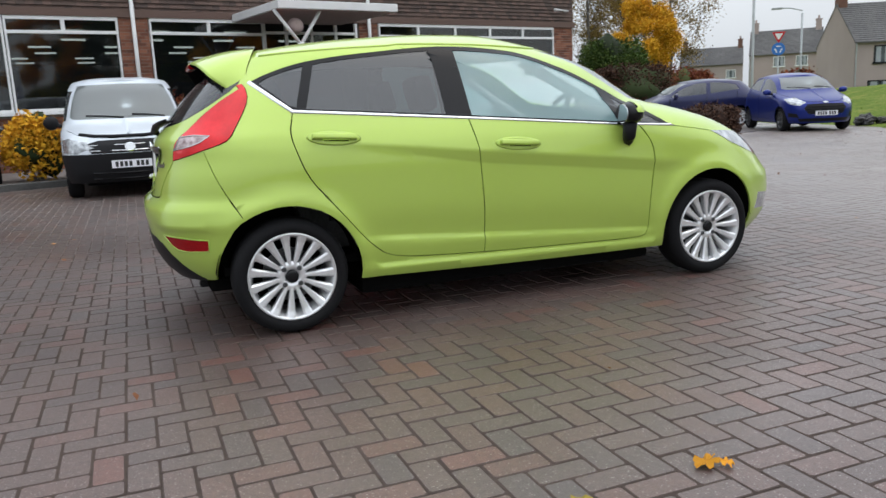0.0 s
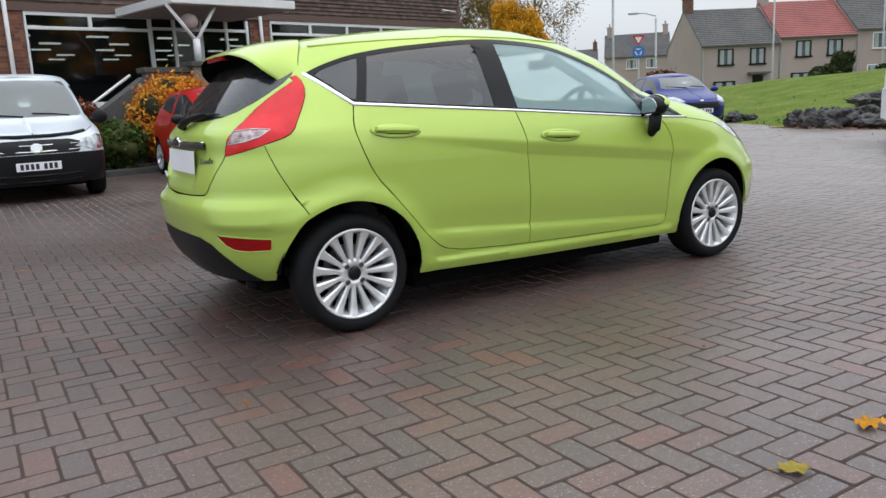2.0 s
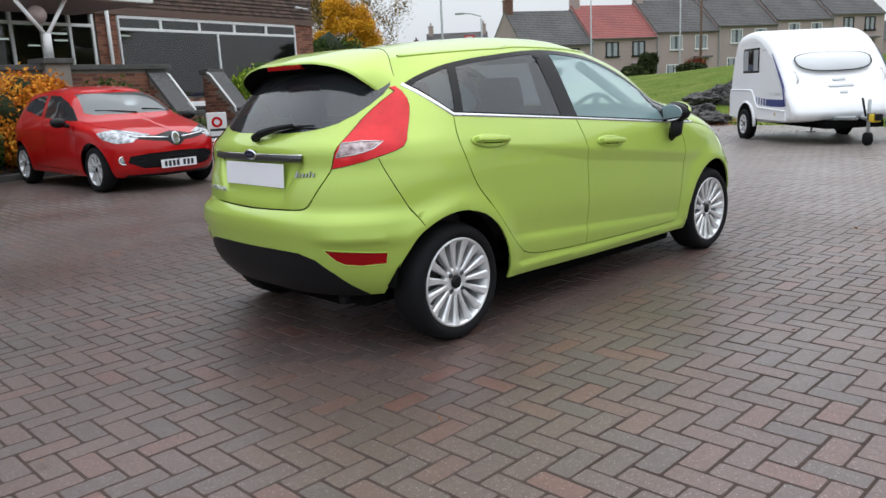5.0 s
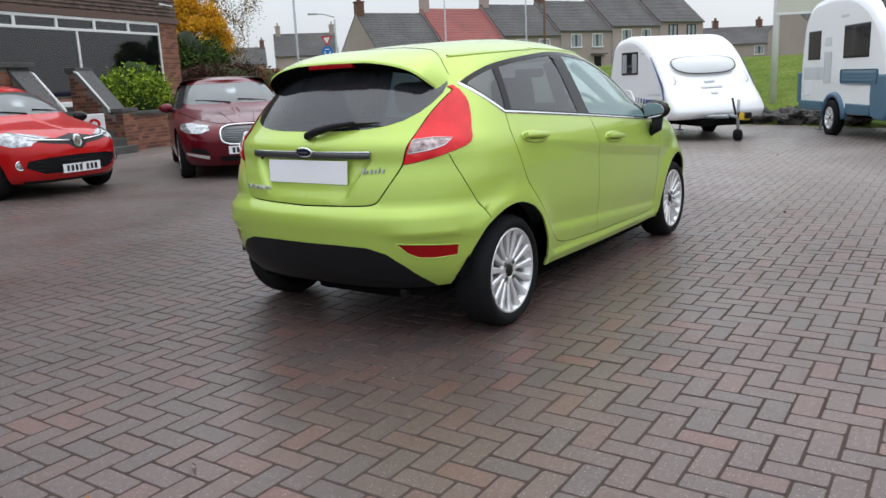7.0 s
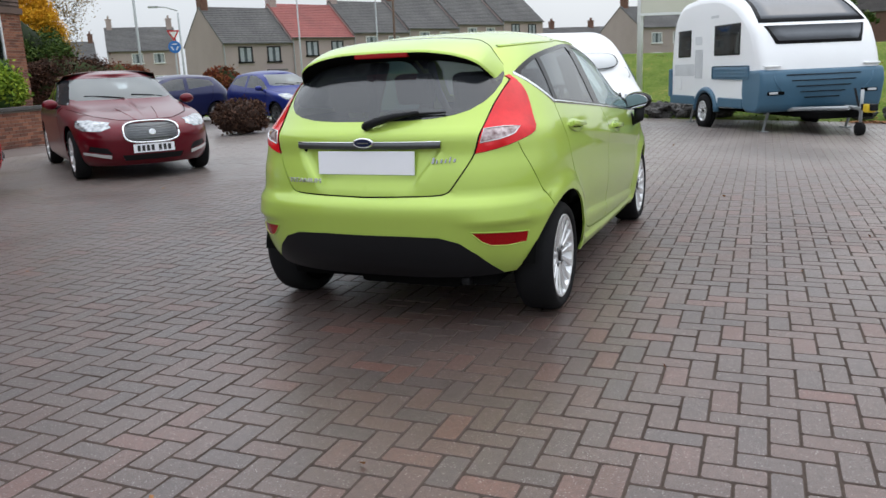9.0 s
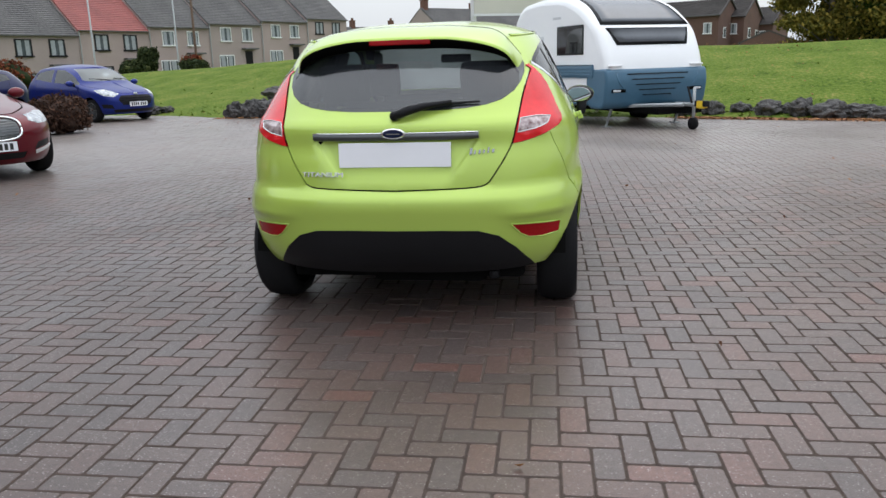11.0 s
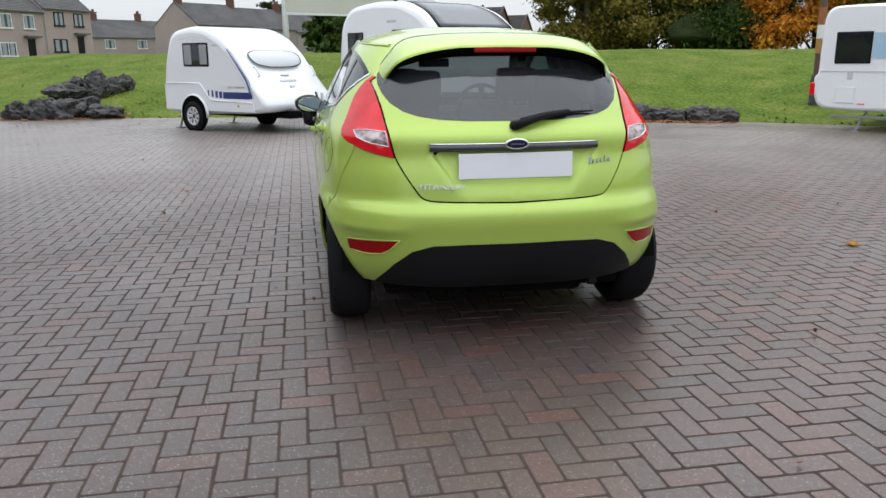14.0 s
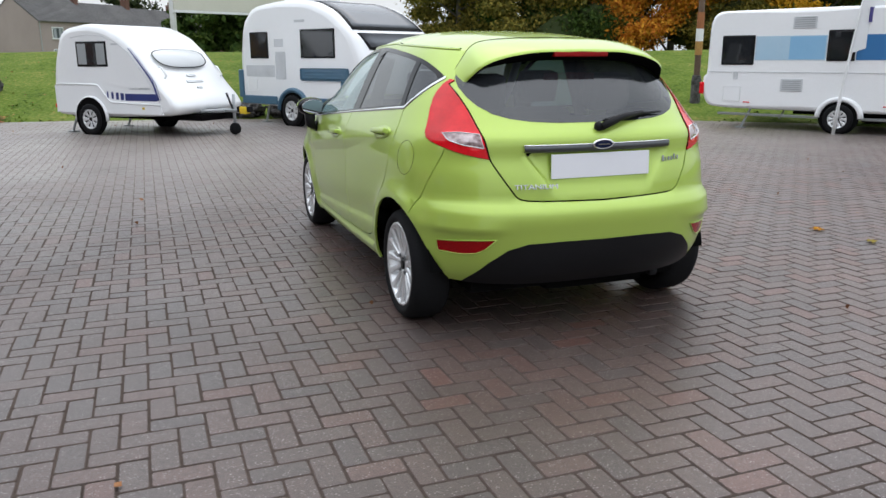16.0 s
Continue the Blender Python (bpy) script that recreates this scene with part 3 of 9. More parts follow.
            made[name] = (mesh_part(name, both, faces + [tuple(link[k] for k in t) for t in back], mat, car, label),)
    # a dark liner behind the joints
    lu, lz = np.arange(0, sh.end + 1e-6, 0.1), np.linspace(0, 1, 14)
    lx = sh.at(lu, np.full(len(lu), 0.6))[:, 0]
    zz = sh.bottom(lx)[None] + lz[:, None] * (sh.top(xt[(lu / us[1]).astype(int).clip(0, len(xt) - 1)]) - sh.bottom(lx))[None]
    uu = np.broadcast_to(lu[None], zz.shape)
    p = sh.at(uu.ravel(), zz.ravel(), np.full(uu.size, -thick - 0.004))
    cut = np.zeros(uu.size, bool)
    flat = np.stack([uu.ravel(), zz.ravel()], 1)
    faces, nu = [], len(lu)
    for j in range(len(lz) - 1):
        for i in range(nu - 1):
            q = (j * nu + i, j * nu + i + 1, (j + 1) * nu + i + 1, (j + 1) * nu + i)
            c = flat[list(q)]
            test = np.concatenate([c, c.mean(0, keepdims=True)])
            if not any(inside(h, test).any() for h in holes + (extra or [])):
                faces.append(q)
    both = np.concatenate([p, p * (1, -1, 1)])
    mesh_part("inner_liner", both, faces + [tuple(k + len(p) for k in reversed(q)) for q in faces], DEEP, car)
    return made, (us, xt)


def roof_cap(car, sh, ridge, paint, name="roof", lift=0.0):
    """Closes a shell above its top edge with a domed panel."""
    us = np.linspace(0, sh.end, 90)
    xt = sh.at(us, np.full(len(us), float(sh.top(0)) - 0.05))[:, 0]
    zt = sh.top(xt)
    ring = sh.at(us, zt)
    rho = np.linspace(-1, 1, 33)
    crown = curve_of(ridge)(ring[:, 0])
    verts = []
    for r in rho:
        z = zt + (crown - zt) * (1 - np.abs(r) ** 3.2) + lift
        verts.append(np.stack([ring[:, 0], np.abs(ring[:, 1]) * r, z], 1))
    verts, n = np.concatenate(verts), len(us)
    faces = [(j * n + i, j * n + i + 1, (j + 1) * n + i + 1, (j + 1) * n + i) for j in range(len(rho) - 1) for i in range(n - 1)]
    return mesh_part(name, verts, faces, paint, car)


def disc_poly(sh, x, z, r, n=40, squash=1.0):
    return sh.lines(sh.side, [(x + r * math.cos(2 * math.pi * k / n), z + r * squash * math.sin(2 * math.pi * k / n)) for k in range(n)])


def lie_on(sh, u, z, lift=0.0):
    """A frame on the skin: x along the skin, y up it, z outwards."""
    p = sh.at(u, z, np.array(lift) if lift else 0.0)
    a, b = sh.at(u + 2e-3, z) - sh.at(u - 2e-3, z), sh.at(u, z + 2e-3) - sh.at(u, z - 2e-3)
    a, b = Vector(a).normalized(), Vector(b).normalized()
    n = a.cross(b).normalized()
    b = n.cross(a)
    return Matrix(((a.x, b.x, n.x, p[0]), (a.y, b.y, n.y, p[1]), (a.z, b.z, n.z, p[2]), (0, 0, 0, 1)))


def lettering(name, text, size, mat, parent, m, depth=0.002):
    cu = bpy.data.curves.new(name, "FONT")
    cu.body, cu.size, cu.extrude, cu.align_x, cu.align_y = text, size, depth, "CENTER", "CENTER"
    tmp = bpy.data.objects.new(name, cu)
    scene.collection.objects.link(tmp)
    me = bpy.data.meshes.new_from_object(tmp)
    bpy.data.objects.remove(tmp)
    me.materials.clear()
    me.materials.append(mat)
    ob = new(name, me)
    ob.parent, ob.matrix_basis = parent, m
    return ob


def wheel(car, x, y, r, rim_r, width, spokes, out, style="fan", name="wheel", rim_mat=None):
    """A road wheel; out is +1 or -1, the way its face looks along y."""
    rim_mat = rim_mat or ALLOY
    hub = new(name)
    hub.parent = car
    hub.matrix_basis = pose(x, y, r, -90 * out, 0, 0)
    w = width / 2
    k = rim_r
    prof = [(k, -w * 0.8), (k + 0.012, -w * 0.95), (r - 0.03, -w), (r - 0.008, -w * 0.78), (r, -w * 0.5), (r, w * 0.5), (r - 0.008, w * 0.78), (r - 0.03, w), (k + 0.012, w * 0.95), (k, w * 0.8)]
    part("tyre", lathe(bmesh.new(), prof, 44, closed=True), RUBBER, hub, smooth=True)
    rimp = [(k + 0.003, w * 0.9), (k - 0.006, w * 0.93), (k - 0.014, w * 0.82), (k - 0.03, w * 0.2), (k - 0.04, -w * 0.8), (k + 0.002, -w * 0.8)]
    rim = part("rim", lathe(bmesh.new(), rimp, 44, closed=True), rim_mat, hub, smooth=True)
    part("brake_disc", lathe(bmesh.new(), [(0.02, -0.015), (k * 0.62, -0.015), (k * 0.62, -0.003), (0.02, -0.003)], 28), DARK_STRIP, hub)
    part("barrel", lathe(bmesh.new(), [(0.02, -w * 0.88), (k + 0.004, -w * 0.88), (k + 0.004, -w * 0.84), (0.02, -w * 0.84)], 24), DEEP, hub)
    bm = bmesh.new()
    face = w * 0.78
    rows = [(0.050, 0.0085, face - 0.016), (k * 0.5, 0.0125, face - 0.010), (k * 0.8, 0.0185, face - 0.004), (k - 0.004, 0.0265, face + 0.006)]
    top = [(bm.verts.new((q, -h * 1.0, z)), bm.verts.new((q, -h * 0.55, z + 0.006)), bm.verts.new((q, h * 0.55, z + 0.006)), bm.verts.new((q, h, z))) for q, h, z in rows]
    bot = [(bm.verts.new((q, -h, z - 0.03)), bm.verts.new((q, h, z - 0.03))) for q, h, z in rows]
    for i in range(len(rows) - 1):
        for j in range(3):
            bm.faces.new((top[i][j], top[i + 1][j], top[i + 1][j + 1], top[i][j + 1]))
        bm.faces.new((top[i][0], bot[i][0], bot[i + 1][0], top[i + 1][0]))
        bm.faces.new((top[i][3], top[i + 1][3], bot[i + 1][1], bot[i][1]))
    scale = 15 / spokes
    bmesh.ops.scale(bm, vec=(1, min(scale, 2.6), 1), verts=bm.verts[:])
    first = part("spoke", bm, rim_mat, hub)
    for s in range(1, spokes):
        ob = new("spoke", first.data)
        ob.parent, ob.matrix_basis = hub, pose(0, 0, 0, 0, 0, 360 * s / spokes)
    part("hub", lathe(bmesh.new(), [(0.02, face - 0.06), (0.072, face - 0.05), (0.076, face - 0.02), (0.066, face - 0.010), (0.036, face - 0.008), (0.034, face - 0.016), (0.001, face - 0.016)], 28), rim_mat, hub, smooth=True)
    part("hub_cap", lathe(bmesh.new(), [(0.001, face - 0.016), (0.031, face - 0.016), (0.030, face - 0.004), (0.020, face - 0.001), (0.001, face)], 24), GLOSS_BLACK, hub, "black hub cap", smooth=True)
    nut = None
    for s in range(4):
        m = pose(0, 0, 0, 0, 0, 45 + 90 * s) @ Matrix.Translation((0.053, 0, 0))
        if nut is None:
            nut = part("wheel_nut", lathe(bmesh.new(), [(0.013, face - 0.02), (0.013, face - 0.006), (0.010, face - 0.003), (0.006, face - 0.003), (0.005, face - 0.008), (0.001, face - 0.008)], 10), DARK_STRIP, hub, m=m)
        else:
            ob = new("wheel_nut", nut.data)
            ob.parent, ob.matrix_basis = hub, m
    return hub


def number_plate(car, m, w=0.52, h=0.111, marks=7, parent_part=None):
    """A plate at the frame m whose writing is plain bars."""
    pl = boxed("number_plate", (-w / 2, w / 2, -h / 2, h / 2, 0, 0.006), PLATE, car, "white number plate", 0.002, m=m)
    if marks:
        bar = None
        gap = w * 0.86 / (marks + 0.6)
        for i in range(marks):
            x = -w * 0.43 + gap * (i + 0.5 + (0.6 if i >= 4 else 0))
            mm = Matrix.Translation((x, 0, 0.0062))
            if bar is None:
                bar = boxed("bar", (-gap * 0.33, gap * 0.33, -h * 0.34, h * 0.34, 0, 0.0012), INK, pl, m=mm)
            else:
                ob = new("bar", bar.data)
                ob.parent, ob.matrix_basis = pl, mm
    return pl

# ---- the lime-green hatchback ----


def hero_press(x, z):
    sh = 0.972 - (x + 1.47) * 0.112
    band = 0.064 * np.clip((x + 1.25) / 1.0, 0.1, 1) * np.clip((1.12 - x) / 0.25, 0, 1)
    d = z - sh
    out = 0.24 * band * np.where(d < 0, np.clip(1 + d / np.maximum(band, 1e-3), 0, 1), np.exp(-np.maximum(d, 0) / 0.10))
    lo = 0.436 - (x + 0.71) * 0.0725
    d2 = z - lo
    mid = np.clip((x + 1.0) / 0.3, 0, 1) * np.clip((0.95 - x) / 0.2, 0, 1)
    out = out + mid * np.where(d2 > 0, -0.012 * np.exp(-((d2 / 0.10) ** 2)), -0.012 * np.exp(-((d2 / 0.013) ** 2)))
    for wx in (-1.2445, 1.2445):
        r = np.hypot(x - wx, z - 0.29)
        out = out + 0.020 * np.exp(-(((r - 0.36) / 0.055) ** 2))
    ridge = np.where(z < 0.55, np.exp(np.minimum(z - 0.55, 0) / 0.022), np.exp(-np.maximum(z - 0.55, 0) / 0.06))
    # the sill stands a little proud under the doors
    sill = 0.282 - (x + 0.233) * 0.026
    out = out + 0.014 * np.clip((sill - z) / 0.010, 0, 1) * np.clip((x + 0.92) / 0.12, 0, 1) * np.clip((0.92 - x) / 0.08, 0, 1)
    return out + 0.016 * ridge * np.clip((-1.50 - x) / 0.12, 0, 1)


def tail_shape(y, z):
    """The plate's recess and the bumper's shoulders, in metres forward."""
    step = lambda v: np.clip(v, 0, 1) ** 2 * (3 - 2 * np.clip(v, 0, 1))
    edge = 0.265 + (z - 0.72) * 0.72
    recess = 0.018 * step((edge - y) / 0.022) * step((z - 0.700) / 0.03) * step((0.915 - z) / 0.02)
    ridge = np.where(z < 0.55, np.exp(np.minimum(z - 0.55, 0) / 0.022), np.exp(-np.maximum(z - 0.55, 0) / 0.06))
    return recess - 0.024 * step((y - 0.42) / 0.22) * ridge


def green_hatchback():
    car = thing("hatchback_car", pose(0, 0, 0), "lime-green five-door hatchback with silver alloy wheels, parked on block paving", "car")
    sh = Shell(
        nose=[(0.15, 1.90), (0.22, 1.97), (0.35, 2.05), (0.45, 2.06), (0.55, 2.045), (0.62, 1.99), (0.68, 1.942), (0.74, 1.882), (0.80, 1.807), (0.86, 1.704), (0.92, 1.564), (0.97, 1.402), (1.01, 1.251), (1.05, 1.07), (1.12, 0.96), (1.257, 0.75), (1.372, 0.42), (1.42, 0.22)],
        tail=[(0.15, -1.74), (0.26, -1.76), (0.32, -1.81), (0.40, -1.850), (0.46, -1.864), (0.53, -1.875), (0.59, -1.884), (0.63, -1.882), (0.652, -1.864), (0.670, -1.836), (0.72, -1.832), (0.78, -1.822), (0.88, -1.797), (0.905, -1.800), (0.94, -1.80), (0.965, -1.79), (1.0, -1.755), (1.1, -1.675), (1.2, -1.585), (1.3, -1.485), (1.36, -1.42), (1.42, -1.33)],
        width=[(0.15, 0.77), (0.21, 0.80), (0.27, 0.83), (0.42, 0.855), (0.6, 0.862), (0.78, 0.862), (0.88, 0.853), (0.95, 0.833), (1.0, 0.812), (1.05, 0.79), (1.2, 0.722), (1.35, 0.640), (1.40, 0.592), (1.44, 0.53)],
        top=[(-1.6, 1.332), (-1.42, 1.340), (-1.06, 1.362), (-0.79, 1.374), (-0.35, 1.384), (0.03, 1.374), (0.3, 1.358), (0.6, 1.352)],
        bottom=[(-1.9, 0.265), (-1.58, 0.29), (-1.4, 0.25), (-0.9, 0.235), (0.0, 0.215), (0.9, 0.205), (1.5, 0.21), (2.1, 0.20)],
        corners=(0.95, 2.7, 0.75, 3.0), plan=0.045, press=hero_press, dent=tail_shape)
    S, B, F = sh.side, sh.back, sh.front
    # glass and its black surround
    brow = curve_of([(-1.335, 1.225), (-1.25, 1.262), (-1.063, 1.312), (-0.786, 1.345), (-0.345, 1.372), (0.031, 1.345), (0.346, 1.245), (0.588, 1.125), (0.77, 1.015), (0.914, 0.927), (0.952, 0.90)])
    under = lambda a, b, drop, n_: [(float(x), float(brow(x)) - drop) for x in np.linspace(a, b, n_)]
    dlo = sh.lines(S, under(-1.335, 0.952, 0.0, 44) + [(0.75, 0.908), (0.588, 0.922), (-0.328, 1.006), (-1.15, 1.073), (-1.19, 1.085), (-1.25, 1.135)])
    quarter = sh.lines(S, [(-1.150, 1.092), (-1.185, 1.102), (-1.305, 1.215)] + under(-1.27, -1.085, 0.018, 6))
    reard = sh.lines(S, [(-1.105, 1.082)] + under(-1.035, -0.42, 0.020, 14) + [(-0.398, 1.025)])
    frontd = sh.lines(S, [(-0.262, 1.012)] + under(-0.288, 0.55, 0.022, 18) + [(0.60, 0.938)])
    tri = sh.lines(S, [(0.645, 0.932), (0.63, 1.07), (0.76, 0.99), (0.895, 0.915)])
    rear_win = sh.lines(B, [(-0.05, 1.018), (0.20, 1.020), (0.32, 1.027), (0.41, 1.040), (0.475, 1.060), (0.525, 1.095), (0.552, 1.135), (0.565, 1.18), (0.56, 1.22), (0.53, 1.262), (0.40, 1.305), (0.2, 1.325), (-0.05, 1.33)])
    lamp = np.concatenate([sh.lines(B, [(0.590, 1.190), (0.578, 1.14), (0.562, 1.07), (0.550, 0.975), (0.527, 0.865)], closed=False), sh.lines(S, [(-1.70, 0.873), (-1.60, 0.910), (-1.52, 0.936), (-1.485, 0.952), (-1.462, 0.975), (-1.40, 1.07), (-1.372, 1.12), (-1.362, 1.155), (-1.364, 1.19), (-1.375, 1.212), (-1.40, 1.207)], closed=False)])
    lamp_clear = np.concatenate([sh.lines(B, [(0.548, 0.914), (0.558, 0.972)], closed=False), sh.lines(S, [(-1.62, 0.978), (-1.555, 0.974), (-1.60, 0.946), (-1.66, 0.926)], closed=False)])
    fog = sh.lines(B, [(0.522, 0.508), (0.64, 0.501), (0.735, 0.491), (0.725, 0.438), (0.66, 0.432), (0.600, 0.438), (0.566, 0.458)])
    lower = sh.lines(B, [(-0.05, 0.20), (-0.05, 0.487), (0.22, 0.489), (0.38, 0.484), (0.47, 0.456), (0.545, 0.392), (0.61, 0.305), (0.66, 0.20)])
    gate = sh.lines(B, [(-0.05, 0.668), (0.12, 0.671), (0.30, 0.676), (0.375, 0.680), (0.405, 0.686), (0.425, 0.698), (0.440, 0.718), (0.490, 0.795), (0.527, 0.865), (0.550, 0.975), (0.578, 1.14), (0.590, 1.190), (0.580, 1.24), (0.55, 1.30), (0.48, 1.34), (0.36, 1.38), (-0.05, 1.40)])
    bumper = np.concatenate([sh.lines(B, [(-0.05, 0.15), (-0.05, 0.666), (0.12, 0.669), (0.30, 0.674), (0.375, 0.678), (0.405, 0.684), (0.425, 0.696), (0.440, 0.716), (0.490, 0.793), (0.527, 0.863)], closed=False), sh.lines(S, [(-1.70, 0.871), (-1.60, 0.908), (-1.556, 0.785), (-1.446, 0.593), (-1.50, 0.3), (-1.50, 0.15)], closed=False)])
    rdoor = sh.lines(S, [(-1.178, 1.10), (-1.203, 0.958), (-1.141, 0.768), (-1.002, 0.594), (-0.862, 0.422), (-0.744, 0.325), (-0.233, 0.297), (-0.228, 0.494), (-0.248, 0.821), (-0.30, 1.05)])
    fdoor = sh.lines(S, [(-0.233, 0.297), (0.735, 0.272), (0.785, 0.288), (0.802, 0.322), (0.800, 0.42), (0.802, 0.51), (0.818, 0.63), (0.820, 0.72), (0.814, 0.775), (0.797, 0.825), (0.760, 0.875), (0.72, 0.93), (-0.30, 1.05), (-0.248, 0.821), (-0.228, 0.494)])
    screen = sh.lines(F, [(-0.05, 1.03), (0.55, 1.03), (0.60, 1.06), (0.56, 1.20), (0.49, 1.345), (-0.05, 1.345)])
    head = sh.lines(S, [(1.27, 0.849), (1.395, 0.843), (1.62, 0.822), (1.70, 0.763), (1.765, 0.695), (1.745, 0.668), (1.60, 0.716), (1.43, 0.774), (1.34, 0.819)])
    grille = sh.lines(F, [(-0.05, 0.30), (0.42, 0.30), (0.52, 0.38), (0.44, 0.46), (-0.05, 0.46)])
    ffog = sh.lines(F, [(0.60, 0.33), (0.74, 0.35), (0.74, 0.45), (0.62, 0.43)])
    gl = lambda pts, way=S, w=0.0026: strip(sh.lines(way, pts, closed=False, round_by=2, step=0.02), w)
    gaps = [
        gl([(-1.172, 1.07), (-1.203, 0.958), (-1.141, 0.768), (-1.002, 0.594), (-0.862, 0.422), (-0.744, 0.325), (-0.233, 0.297), (0.735, 0.272), (0.785, 0.288), (0.802, 0.322), (0.800, 0.42), (0.802, 0.51), (0.818, 0.63), (0.820, 0.72), (0.814, 0.775), (0.797, 0.825), (0.760, 0.875), (0.735, 0.905)]),
        gl([(-0.233, 0.297), (-0.228, 0.494), (-0.248, 0.821), (-0.287, 1.0)]),
        gl([(-1.592, 0.905), (-1.556, 0.785), (-1.50, 0.675), (-1.446, 0.593)], w=0.0020),
        gl([(-0.01, 0.667), (0.12, 0.670), (0.30, 0.675), (0.375, 0.679), (0.405, 0.685), (0.425, 0.697), (0.440, 0.717), (0.490, 0.794), (0.527, 0.864), (0.550, 0.975), (0.562, 1.07), (0.577, 1.14), (0.589, 1.19)], B, 0.0034),
        gl([(0.955, 0.897), (1.084, 0.880), (1.26, 0.852)], S, 0.003),
    ]
    holes = [np.concatenate([disc_poly(sh, wx, 0.29, 0.345)]) for wx in (-1.2445, 1.2445)]
    holes += [sh.lines(S, [(wx - 0.325, 0.16), (wx + 0.325, 0.16), (wx + 0.335, 0.29), (wx - 0.335, 0.29)]) for wx in (-1.2445, 1.2445)]
    folds = []
    for o_ in (0.0, -0.011, -0.022):
        folds.append(sh.lines(B, [(0.265 + (z - 0.72) * 0.72 + o_, z) for z in np.linspace(0.735, 0.885, 9)], closed=False))
    for z in (0.535, 0.55, 0.565):
        folds.append(sh.lines(B, [(y, z) for y in np.linspace(0.42, 0.74, 14)], closed=False))
    for off in (-0.012, 0.0, 0.012):
        folds.append(sh.lines(S, [(x, 0.972 - (x + 1.47) * 0.112 + off) for x in np.linspace(-1.12, 0.80, 40)], closed=False))
        folds.append(sh.lines(S, [(x, 0.972 - (x + 1.47) * 0.112 - 0.064 * min(max((x + 1.25) / 1.0, 0.1), 1) + off * 0.6) for x in np.linspace(-0.6, 0.80, 30)], closed=False))
        folds.append(sh.lines(S, [(x, 0.436 - (x + 0.71) * 0.0725 - off) for x in np.linspace(-0.86, 0.80, 36)], closed=False))
    for off in (0.0, -0.010):
        folds.append(sh.lines(S, [(x, 0.282 - (x + 0.233) * 0.026 + off) for x in np.linspace(-0.80, 0.84, 36)], closed=False))
    regions = [
        ("quarter_window", [quarter], TINT, -0.004, "pair", "dark tinted quarter window"),
        ("rear_door_window", [reard], TINT, -0.004, "pair", "dark tinted door window"),
        ("front_door_window", [frontd], CLEAR, -0.004, "pair", "clear door window"),
        ("front_quarter_window", [tri], TINT, -0.004, "pair", "dark front quarter window"),
        ("window_surround", [dlo], GLOSS_BLACK, -0.001, "pair", "black window surround"),
        ("tail_lamp_reverse", [lamp_clear], CLEAR_LENS, 0.006, "pair", "clear reversing lens"),
        ("tail_lamp", [lamp], RED_LENS, 0.005, "pair", "tall red tail lamp"),
        ("rear_window", [rear_win], REAR_GLASS, 0.001, "whole", "dark rear window with rain drops"),
        ("fog_reflector", [fog], DARK_RED_LENS, 0.002, "pair", "dark red reflector"),
        ("lower_bumper", [lower], BLACK, 0.003, "whole", "black plastic lower bumper"),
        ("tailgate", [gate], GREEN, 0.0, "whole", ""),
        ("rear_bumper", [bumper], GREEN, 0.0, "whole", ""),
        ("windscreen", [screen], SCREEN, -0.002, "whole", "windscreen"),
        ("headlamp", [head], HEADLAMP, 0.003, "pair", "clear headlamp"),
        ("lower_grille", [grille], BLACK, -0.01, "whole", "black lower grille"),
        ("fog_lamp", [ffog], HEADLAMP, 0.0, "pair", ""),
        ("rear_door", [rdoor], GREEN, 0.0, "pair", ""),
        ("front_door", [fdoor], GREEN, 0.0, "pair", ""),
    ]
    press_skin(car, sh, regions, gaps, holes, GREEN, 0.026, extra=[dlo, rear_win, screen], creases=folds)
    roof_cap(car, sh, [(-1.45, 1.350), (-1.3, 1.392), (-0.97, 1.436), (-0.73, 1.455), (-0.38, 1.470), (-0.05, 1.464), (0.2, 1.425), (0.45, 1.365)], GREEN)
    # roof ditches, from the spoiler joint to the windscreen
    us = np.linspace(0, sh.end, 400)
    edge_x = sh.at(us, np.full(len(us), float(sh.top(0)) - 0.05))[:, 0]
    ditch = [(float(p[0]), abs(float(p[1])), float(p[2])) for p in sh.at(us, sh.top(edge_x)) if -1.27 < p[0] < 0.28]
    ditch = sorted({round(p[0], 3): p for p in ditch}.values())
    for s in (1, -1):
        part("roof_ditch", tube(bmesh.new(), [(x, y * s * 0.988, z + 0.004) for x, y, z in ditch[::3]], 0.0075, 6), GREEN, car, smooth=True)
        part("ditch_gap", tube(bmesh.new(), [(x, y * s * 0.972, z + 0.009) for x, y, z in ditch[::3]], 0.0030, 5), DEEP, car, smooth=True)
    # bright strip under the windows
    for s in (1, -1):
        line = sh.lines(S, [(-1.345, 1.222), (-1.26, 1.145), (-1.172, 1.072), (-0.328, 1.003), (0.588, 0.924), (0.965, 0.900)], closed=False, step=0.04)
        vs, fs = [], []
        for u, z in line:
            for dz, l in ((-0.0075, 0.001), (-0.005, 0.005), (0.005, 0.005), (0.0075, 0.001)):
                p = sh.at(u, z + dz, np.array(l))
                vs.append((p[0], p[1] * s, p[2]))
        for i in range(len(line) - 1):
            for j in range(3):
                a = i * 4 + j
                fs.append((a, a + 4, a + 5, a + 1))
        mesh_part("window_strip", vs, fs, CHROME, car, "bright chrome strip")
